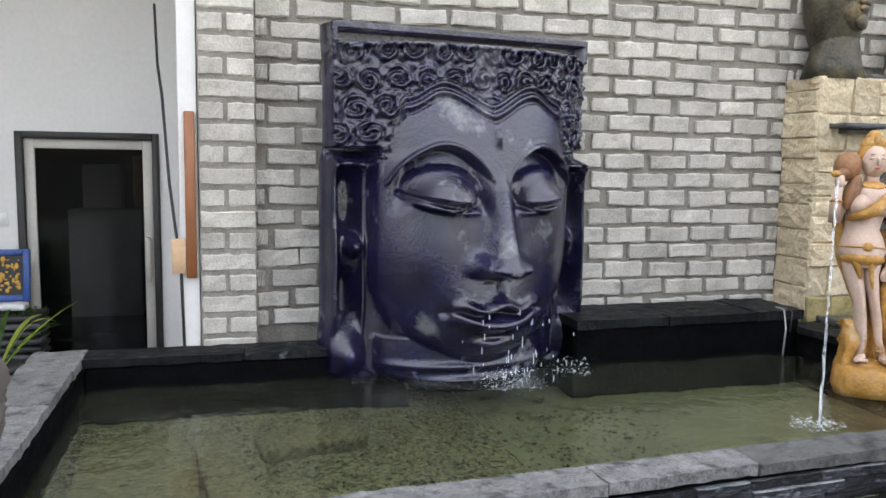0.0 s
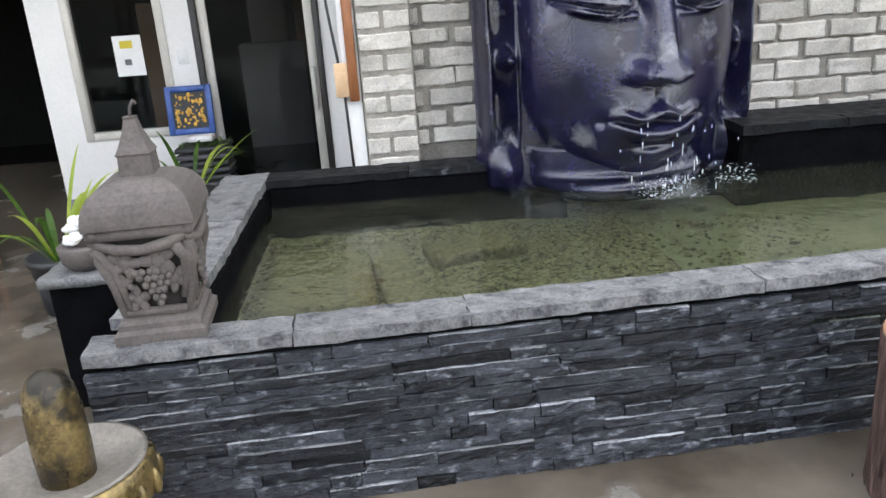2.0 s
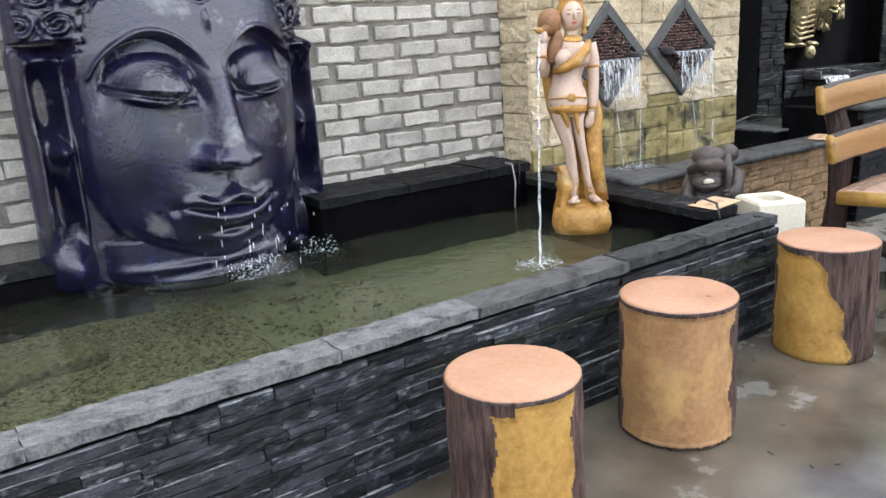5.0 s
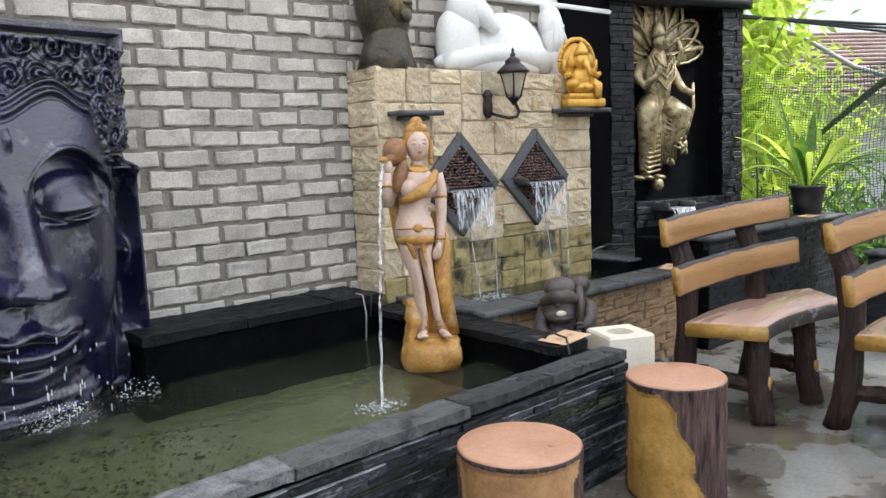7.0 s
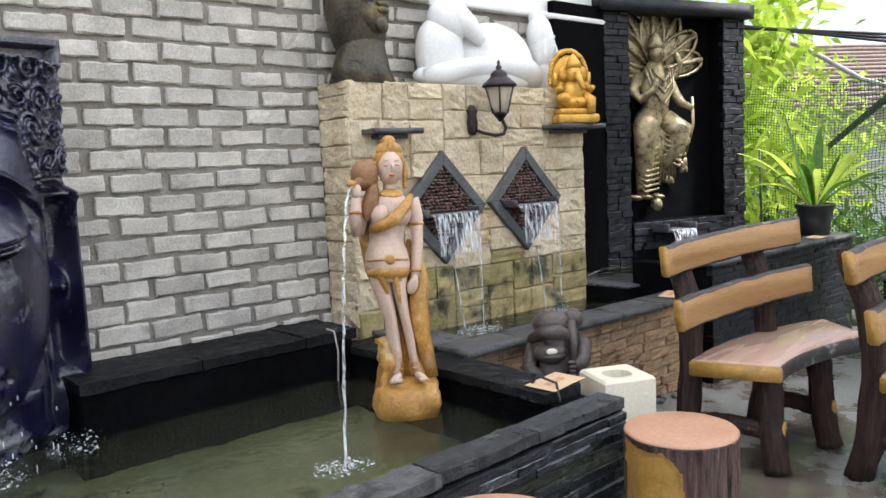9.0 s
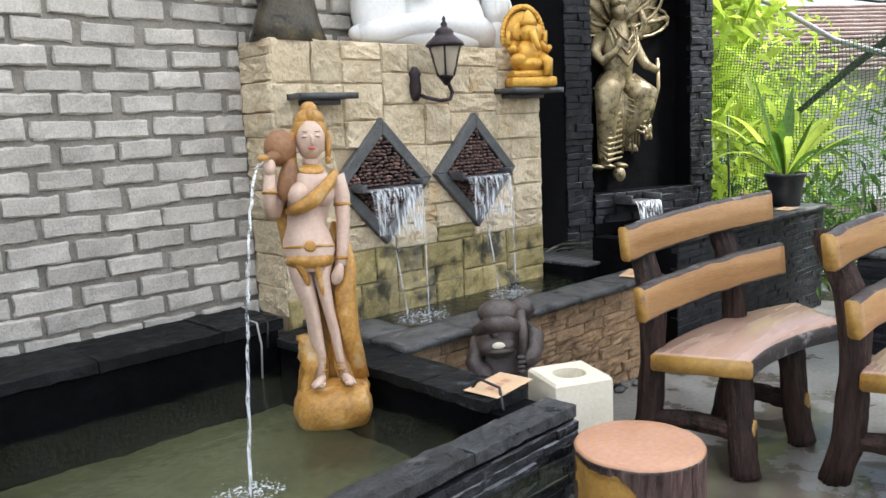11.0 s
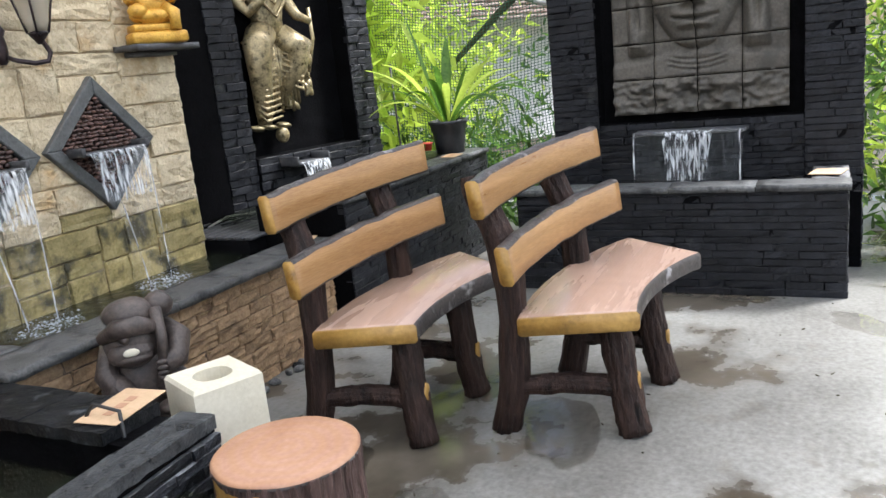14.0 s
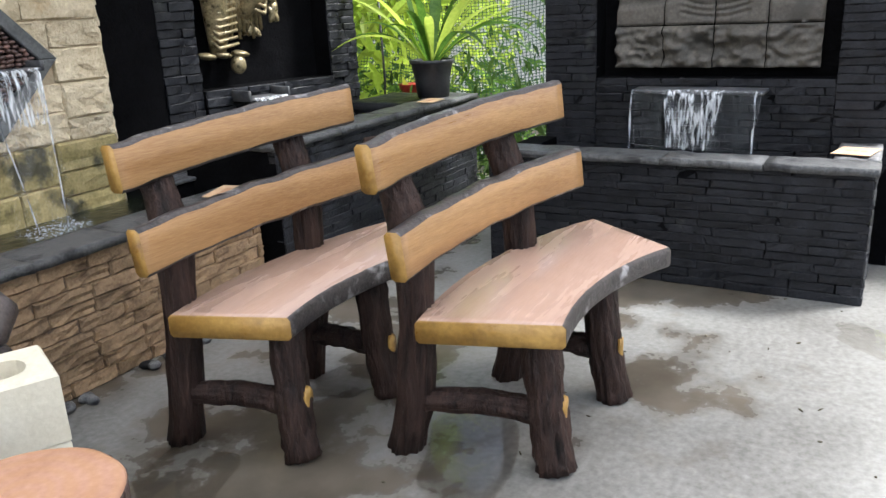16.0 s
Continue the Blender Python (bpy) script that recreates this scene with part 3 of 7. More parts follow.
g = part("pane", block((-4.53, Y + 0.03, 0.41), (-4.04, Y + 0.036, 1.28), 0), GLASS, win, smooth=False)
g.visible_shadow = False
sign = thing("notice", "white paper notice taped inside the window", "notice", pose(-4.235, Y + 0.02, 0.86))
part("sheet", block((-0.085, -0.002, -0.12), (0.085, 0.001, 0.12), 0), PAPER, sign, smooth=False)
YEL = surface("yellow_print", (0.5, 0.4, 0.02), (0.6, 0.48, 0.05), 0.6, 9, 50, 0.0)
INK = surface("grey_print", (0.08, 0.08, 0.08), (0.16, 0.16, 0.16), 0.6, 9, 50, 0.0)
part("print_bar", block((-0.045, -0.004, 0.045), (0.03, -0.0025, 0.09), 0), YEL, sign, "yellow printed bar", smooth=False)
part("print_bar", block((-0.03, -0.004, -0.055), (0.01, -0.0025, -0.02), 0), INK, sign, "small grey printed square", smooth=False)
switch = thing("light_switch", "white plastic light switch on the wall", "switch", pose(-3.91, Y - 0.006, 0.83))
part("plate", block((-0.03, -0.004, -0.04), (0.03, 0.006, 0.04), 0.003), PAPER, switch)
part("rocker", block((-0.012, -0.009, -0.018), (0.012, -0.004, 0.018), 0.002), PAPER, switch)
# goods seen dimly through the glass
for k, (x, y, z, w, h) in enumerate(((-3.62, 3.4, 0.95, 0.28, 0.35), (-3.3, 3.3, 0.9, 0.16, 0.6), (-3.55, 3.0, 0.7, 0.5, 0.2), (-4.4, 3.1, 0.9, 0.3, 0.5))):
    solid("carton", block((x - w / 2, y - 0.1, -0.1), (x + w / 2, y + 0.1, z + h / 2), 0.01), CARD if k % 2 else PAPER, "pale cartons stacked inside the shop", "carton", group="cartons in the shop")
strip = thing("wooden_board", "red brown wooden board fixed by the doorway", "board", pose(-2.818, -0.10, 0.72))
part("plank", block((-0.02, -0.015, 0), (0.02, 0.015, 0.66), 0.004), REDWOOD, strip)
part("card_tag", block((-0.075, -0.012, 0.02), (-0.021, -0.004, 0.16), 0.002), CARD, strip, "cardboard tag")
solid("wall_cable", tube([(-2.99, 0.6, 1.9), (-2.96, 0.3, 1.6), (-2.93, 0.1, 1.45), (-2.90, -0.05, 1.1), (-2.86, -0.09, 0.75), (-2.85, -0.09, 0.3)], 0.006, 6), BLACKCABLE, "thin black cable hanging down the white wall", "cable")

# ---- the large pond ----
F0, F1 = Vector((-3.40, -1.845, 0)), Vector((0.05, -1.655, 0))
fdir = (F1 - F0).normalized()
fang = math.degrees(math.atan2(fdir.y, fdir.x))
flen = (F1 - F0).length
FW = pose(F0.x, F0.y, 0, 0, 0, fang)
pond = thing("pond", "raised pond clad in stacked black slate", "pond", kind="structure")
pond_front = part("front_wall", block((0, 0.012, 0), (flen, 0.10, 0.415), 0), BLACKLIP, pond, smooth=False, m=FW)
part("left_wall", block((-3.385, -1.75, 0), (-3.20, -0.13, 0.415), 0), BLACKLIP, pond, smooth=False)
part("right_wall", block((-0.11, -1.55, 0), (0.045, -0.25, 0.43), 0), BLACKLIP, pond, smooth=False)
part("back_wall", block((-1.25, -0.335, 0), (-0.11, 0.0, 0.50), 0.012), BLACKLIP, pond, smooth=False)
part("back_wall", block((-3.2, -0.285, 0), (-2.2, -0.13, 0.415), 0.006), BLACKLIP, pond, smooth=False)
# added black slab stands for the wall's dark reflection in the water
part("sunken_ledge", slab((-3.2, -0.41, 0.2), (-2.0, -0.287, 0.295), 0.05, 0.018, 12), BLACKLIP, pond, "black slab under the water imitating the wall's reflection")


def copings(m, length, width, z, th, step, mat_, seed, over=0.0, wet=None):
    rnd, x = random.Random(seed), 0.0
    while x < length - 0.01:
        w = min(rnd.uniform(step * 0.7, step * 1.3), length - x)
        if length - x - w < step * 0.3:
            w = length - x
        part("coping_stone", slab((x + 0.0015, -over + rnd.uniform(-0.006, 0.006), z - th), (x + w - 0.0015, width + rnd.uniform(-0.006, 0.006), z + rnd.uniform(-0.002, 0.003)), 0.034, 0.0045, rnd.random() * 50), mat_ if wet is None or x < wet - 0.5 else COPINGMID if x < wet else COPINGDARK, pond, m=m, smooth=False)
        x += w


copings(FW, flen, 0.108, 0.452, 0.03, 0.55, COPING, 3, 0.004, wet=2.1)
copings(pose(-3.40, -0.13, 0, 0, 0, -90), 1.50, 0.19, 0.45, 0.032, 0.3, COPING, 5)
copings(pose(-3.21, -0.295, 0, 0, 0, 0), 1.02, 0.165, 0.45, 0.03, 0.5, LIPTOP, 6)
copings(pose(-1.25, -0.35, 0, 0, 0, 1), 1.16, 0.34, 0.535, 0.04, 0.5, LIPTOP, 7)
copings(pose(0.06, -1.47, 0, 0, 0, 90), 1.21, 0.19, 0.463, 0.032, 0.35, LIPTOP, 8)

def bed(name, x0, x1, nx, material, label, seed):
    b, rndg, NY = bmesh.new(), random.Random(seed), 40
    f = lambda x: -1.80 + 0.17 * (x + 3.25) / 3.15
    gv = []
    for i in range(nx + 1):
        x = x0 + (x1 - x0) * i / nx
        ya = f(x) + 0.02
        gv.append([b.verts.new((x, ya + (-0.15 - ya) * j / NY, 0.24 - 0.05 * sstep(-2.3, -1.4, x) + 0.010 * noise.noise(Vector((x * 6, j * 0.3, seed))) + rndg.uniform(-0.004, 0.004))) for j in range(NY + 1)])
    for i in range(nx):
        for j in range(NY):
            b.faces.new((gv[i][j], gv[i + 1][j], gv[i + 1][j + 1], gv[i][j + 1]))
    solid(name, b, material, label, "pond bottom", kind="stuff")


def sstep(a, b, x):
    t = max(0.0, min(1.0, (x - a) / (b - a)))
    return t * t * (3 - 2 * t)


GRAVEL = surface("algae_gravel", (0.010, 0.009, 0.005), (0.42, 0.38, 0.23), 0.8, 60, 170, 1.0, spots=(0.02, 0.018, 0.009), spot_at=0.58, spot_scale=65)
SLABALGAE = surface("algae_slab", (0.04, 0.037, 0.018), (0.32, 0.28, 0.16), 0.8, 50, 160, 1.0, spots=(0.025, 0.023, 0.011), spot_at=0.62, spot_scale=60)
SILT = surface("grey_green_silt", (0.13, 0.13, 0.08), (0.29, 0.28, 0.18), 0.85, 3, 60, 0.5, spots=(0.06, 0.056, 0.035), spot_at=0.64, spot_scale=3)
bed("pond_gravel", -3.25, -1.75, 60, GRAVEL, "algae covered gravel on the pond bottom", 4)
bed("pond_silt", -1.75, -0.1, 60, SILT, "grey green silt on the pond bottom", 5)
for x, y, w, d, r in ((-2.70, -1.02, 0.13, 0.62, 8), (-2.95, -0.98, 0.34, 0.58, 3), (-2.42, -0.80, 0.34, 0.18, 12)):
    solid("sunken_slab", slab((-w / 2, -d / 2, 0.24), (w / 2, d / 2, 0.285), 0.04, 0.006, x), SLABALGAE, "algae covered stone slab under water", "stone slab", pose(x, y, 0, 0, 0, r), "slabs in the pond")
def bed_pebbles():
    """Loose pebbles and clots of algae on the bed, too many to pick apart."""
    rnd, b = random.Random(41), bmesh.new()
    for k in range(3600):
        x = -3.18 + 2.1 * rnd.random() ** 1.5
        y = rnd.uniform(-1.7, -0.5)
        r = rnd.uniform(0.003, 0.0075) * (1.6 if rnd.random() < 0.06 else 1)
        blob(b, (x, y, 0.248 - 0.05 * sstep(-2.3, -1.4, x)), (r * rnd.uniform(0.9, 1.9), r, r * 0.55), 0, (0, 0, rnd.uniform(0, 180)), 6, 4)
    solid("bed_pebbles", b, BEDPEBBLE, "loose algae covered pebbles under the water", "pebbles", kind="stuff")


BEDPEBBLE = surface("algae_pebble", (0.012, 0.011, 0.006), (0.26, 0.24, 0.14), 0.7, 9, 60, 0.3, island=True, vary=0.6)
bed_pebbles()
w_ = solid("water", grid_plane(-3.22, -0.09, -1.76, -0.1, 0.33, 1), WATER, "murky green shallow pond water", "water", kind="structure")
w_.visible_shadow = False

# ---- cream stone fountain wall ----
fountain = solid("wall_fountain", block((0.012, -0.223, 0), (1.60, 0.012, 1.615), 0), BEIGEJOINT, "cream sandstone clad fountain wall", "wall", kind="structure", smooth=False)


def ashlar(length, z0, z1, seed, wmax=0.34, hmax=0.19, area=0.036):
    """Random rectangular patchwork: the face is split again and again into uneven blocks."""
    rnd, out = random.Random(seed), []

    def split(a, b, c, d):
        w, h = b - a, d - c
        big = w > wmax or h > hmax or (w * h > area and rnd.random() < 0.65)
        if not big or (w < 0.17 and h < 0.14):
            out.append(((a + b) / 2, (c + d) / 2, w - 0.005, h - 0.005, rnd.uniform(0.010, 0.019), 0.03))
            return
        q = rnd.uniform(0.36, 0.64)
        if (w > h * 1.7 and w > 0.17) or h < 0.14:
            split(a, a + w * q, c, d), split(a + w * q, b, c, d)
        else:
            split(a, b, c, c + h * q), split(a, b, c + h * q, d)
    split(0.0, length, z0, z1)
    return out


# rear pond in front of the fountain wall
rear = thing("rear_pond", "fountain pond faced with split brown brick", "pond", kind="structure")
rear_wall = part("front_wall", block((0.06, -0.865, 0), (1.72, -0.73, 0.455), 0), BROWNJOINT, rear, smooth=False)
part("left_wall", block((0.06, -0.73, 0), (0.18, -0.25, 0.455), 0), BROWNJOINT, rear, smooth=False)
for k in range(5):
    x = 0.05 + k * 0.336
    part("coping_stone", slab((x + 0.002, -0.905, 0.457), (x + 0.334, -0.70, 0.485), 0.05, 0.004, k + 30), COPINGMID, rear)
part("coping_stone", slab((0.05, -0.698, 0.457), (0.25, -0.46, 0.487), 0.05, 0.004, 41), COPINGMID, rear)
part("coping_stone", slab((0.05, -0.457, 0.457), (0.22, -0.255, 0.487), 0.05, 0.004, 43), COPINGMID, rear)
w_ = solid("water_rear", grid_plane(0.1, 2.2, -0.8, -0.2, 0.42, 1), DARKWATER, "dark rippling fountain water", "water", kind="structure")
w_.visible_shadow = False
part("bed", block((0.1, -0.8, 0.2), (2.2, -0.2, 0.3), 0), BLACKLIP, rear, smooth=False)
# boarded step between the two fountains
step = thing("slatted_cover", "black slatted cover over the fountain edge", "cover", pose(1.63, -0.50, 0))
part("box", block((0.0, 0.02, 0.30), (0.62, 0.52, 0.485), 0.004), BLACKLIP, step)
for k in range(9):
    part("slat", block((0.005, k * 0.058, 0.487), (0.62, k * 0.058 + 0.05, 0.503), 0.003), SHELF, step)
for k in range(4):
    solid("cable", tube([(1.75 + 0.05 * k, -0.05 - 0.04 * k, 0.515), (1.95, -0.02 - 0.07 * k, 0.52 + 0.02 * (k % 2)), (2.12 + 0.06 * k, -0.2 + 0.03 * k, 0.525), (2.3, -0.36 + 0.05 * k, 0.52)], 0.006, 6), CABLE if k == 1 else BLACKCABLE, "loose thin cable lying on the slatted cover", "cable", group="loose cables")

# ---- black niche with the relief ----
NB = pose(2.07, -0.045, 0, 0, 0, -13.5)
NW = 1.22
niche = thing("niche", "black ledger stone niche framing a bronze relief", "niche", NB, kind="structure")
part("back", block((0.0, 0.14, 0), (NW, 0.6, 2.14), 0), BLACKLIP, niche, smooth=False)
left_pier = part("pier", block((0.0, 0.012, 0), (0.20, 0.14, 2.14), 0), BLACKLIP, niche, smooth=False)
right_pier = part("pier", block((NW - 0.20, 0.012, 0), (NW, 0.14, 2.14), 0), BLACKLIP, niche, smooth=False)
sill = part("sill", block((0.20, -0.01, 0), (NW - 0.20, 0.14, 0.80), 0.004), BLACKLIP, niche, smooth=False)
cap = part("cap", slab((-0.05, -0.04, 2.14), (NW + 0.05, 0.62, 2.23), 0.06, 0.004, 9), BLACKSTONE, niche)
spout = part("spout", block((0.36, -0.17, 0.735), (0.58, 0.0, 0.75), 0.004), SHELF, niche)
part("spout_cheek", block((0.345, -0.17, 0.735), (0.36, 0.0, 0.79), 0.003), SHELF, spout)
part("spout_cheek", block((0.58, -0.17, 0.735), (0.595, 0.0, 0.79), 0.003), SHELF, spout)

solid("wall_black_return", block((1.612, -0.035, 0), (2.09, 0.011, 2.16), 0), BLACKLIP, "black painted wall strip beside the niche", "wall", kind="structure", smooth=False)

# black pond under the niche
bpond = thing("black_pond", "black ledger stone pond below the niche", "pond", kind="structure")
bp_front = part("front_wall", block((1.76, -0.955, 0), (3.50, -0.80, 0.63), 0), BLACKLIP, bpond, smooth=False)
part("end_wall", block((3.36, -0.80, 0), (3.50, -0.40, 0.63), 0), BLACKLIP, bpond, smooth=False)
part("left_wall", block((1.76, -0.80, 0), (1.88, -0.45, 0.63), 0), BLACKLIP, bpond, smooth=False)
for k in range(4):
    x = 1.75 + k * 0.44
    part("coping_stone", slab((x, -0.975, 0.632), (x + 0.437, -0.79, 0.66), 0.06, 0.004, k + 60), COPINGMID, bpond)
part("pot_shelf", slab((3.0, -0.788, 0.60), (3.5, -0.40, 0.655), 0.08, 0.004, 66), BLACKSTONE, bpond)
w_ = solid("water_black", grid_plane(1.8, 3.4, -0.85, -0.1, 0.55, 1), DARKWATER, "dark still water under the niche", "water", kind="structure")
w_.visible_shadow = False

# ---- right-hand wall with the tile relief ----
RX = 3.10
rwall = thing("wall_relief", "black stone wall framing a cast tile relief", "wall", kind="structure")
part("core", block((RX + 0.14, -3.12, 0), (RX + 0.5, -1.56, 2.6), 0), BLACKLIP, rwall, smooth=False)
for y0, y1 in ((-3.12, -2.86), (-1.82, -1.56)):
    part("pier", block((RX + 0.012, y0, 0), (RX + 0.14, y1, 2.6), 0), BLACKLIP, rwall, smooth=False)
part("sill", block((RX + 0.012, -2.86, 0), (RX + 0.14, -1.82, 0.79), 0), BLACKLIP, rwall, smooth=False)
spout2 = part("spout", block((RX - 0.13, -2.60, 0.735), (RX + 0.10, -2.03, 0.752), 0.004), SHELF, rwall)
rpond = thing("right_pond", "low black stone pond below the tile relief", "pond", kind="structure")
part("front_wall", block((2.572, -3.05, 0), (2.70, -1.50, 0.50), 0), BLACKLIP, rpond, smooth=False)
part("end_wall", block((2.70, -3.05, 0), (3.10, -2.93, 0.50), 0), BLACKLIP, rpond, smooth=False)
part("end_wall", block((2.70, -1.62, 0), (3.10, -1.50, 0.50), 0), BLACKLIP, rpond, smooth=False)
for k in range(4):
    y = -3.065 + k * 0.395
    part("coping_stone", slab((2.553, y, 0.502), (2.72, y + 0.392, 0.53), 0.06, 0.004, k + 80), COPINGMID, rpond)
part("coping_stone", slab((2.722, -3.06, 0.502), (3.09, -2.90, 0.53), 0.06, 0.004, 87), COPING, rpond)
w_ = solid("water_right", grid_plane(2.65, 3.15, -3.0, -1.55, 0.40, 1), DARKWATER, "dark water in the low pond", "water", kind="structure")
w_.visible_shadow = False


def tile_relief():
    """A serene face in cast relief, in tiles."""
    cols, rows, tw, th = 4, 8, 0.225, 0.19
    t = thing("face_relief", "grey brown cast tile relief of a serene face", "relief", pose(RX + 0.125, -2.34, 0.83, 0, 0, -90))
    bump = lambda v, w: math.exp(-(v / w) ** 2)
    def h(u, z):
        a = abs(u)
        d = 0.015 + 0.004 * noise.noise(Vector((u * 20, z * 20, 3)))
        r2 = (a / 0.25) ** 2 + ((z - 0.78) / 0.45) ** 2
        if r2 < 1:
            d += 0.11 * (1 - r2) ** 0.42
            w = max(0, 1 - (a / (0.105 - 0.25 * max(0, 0.49 - z))) ** 2)
            d += w * (0.028 * bump(z - 0.505 - 0.05 * a, 0.016) + 0.034 * bump(z - 0.462 + 0.1 * a, 0.019))
            d -= 0.030 * bump(z - 0.485 - 0.12 * a, 0.006) * (a < 0.12) + 0.014 * bump(z - 0.425, 0.02) * bump(a, 0.07)
            d += 0.075 * bump(a, 0.032) * max(0, min(1, (z - 0.555) / 0.015)) * max(0, min(1, (0.90 - z) / 0.32))
            d += 0.035 * bump(a - 0.04, 0.022) * bump(z - 0.575, 0.02)
            d -= 0.045 * bump(a - 0.10, 0.07) * bump(z - 0.70, 0.07)
            d += 0.050 * bump(a - 0.125, 0.075) * bump(z - 0.705, 0.035)
            d -= 0.022 * bump(z - 0.672 - 0.9 * (a - 0.12) ** 2, 0.006) * (0.04 < a < 0.20)
            d += 0.018 * bump(z - 0.79 + 2.2 * (a - 0.11) ** 2, 0.012) * (0.025 < a < 0.22)
        elif z < 0.45:
            fold = 0.30 - 0.8 * (0.25 - min(a, 0.25)) ** 2
            d += 0.030 * max(0.0, min(1.0, (0.34 - z - 0.12 * a) / 0.03))
            for k in range(3):
                d -= 0.012 * bump(z - 0.275 + 0.026 * k - 1.2 * u * u, 0.006) * (a < 0.15)
        ear = ((a - 0.30) / 0.058) ** 2
        if ear < 1 and 0.315 < z < 0.95:
            end = min(1.0, ((z - 0.315) / 0.05))
            d = max(d, 0.020 + 0.065 * (1 - ear) ** 0.5 * end ** 0.5 - 0.05 * bump(a - 0.30, 0.016) * bump(z - 0.52, 0.075) - 0.045 * bump(a - 0.29, 0.025) * bump(z - 0.76, 0.07))
        if z > 0.88:
            d += 0.02 * math.sin(u * 75) * math.sin(z * 75) * (z > 0.98)
        if z < 0.185 + 0.025 * noise.noise(Vector((u * 7, 1, 2))):
            d = 0.055 + 0.045 * noise.noise(Vector((u * 11, z * 17, 7))) + 0.02 * noise.noise(Vector((u * 30, z * 40, 9)))
        return d
    n = 26
    for c in range(cols):
        for r in range(rows):
            b = bmesh.new()
            x0, z0 = tw * (c - cols / 2) + 0.002, th * r + 0.002
            sx, sz = (tw - 0.004) / n, (th - 0.004) / n
            vs = [[b.verts.new((x0 + sx * i, -h(x0 + sx * i, z0 + sz * j) + (0.010 if i in (0, n) or j in (0, n) else 0), z0 + sz * j)) for j in range(n + 1)] for i in range(n + 1)]
            for i in range(n):
                for j in range(n):
                    b.faces.new((vs[i][j], vs[i + 1][j], vs[i + 1][j + 1], vs[i][j + 1]))
            part("tile", b, RELIEF, t)
    return t


tile_relief()


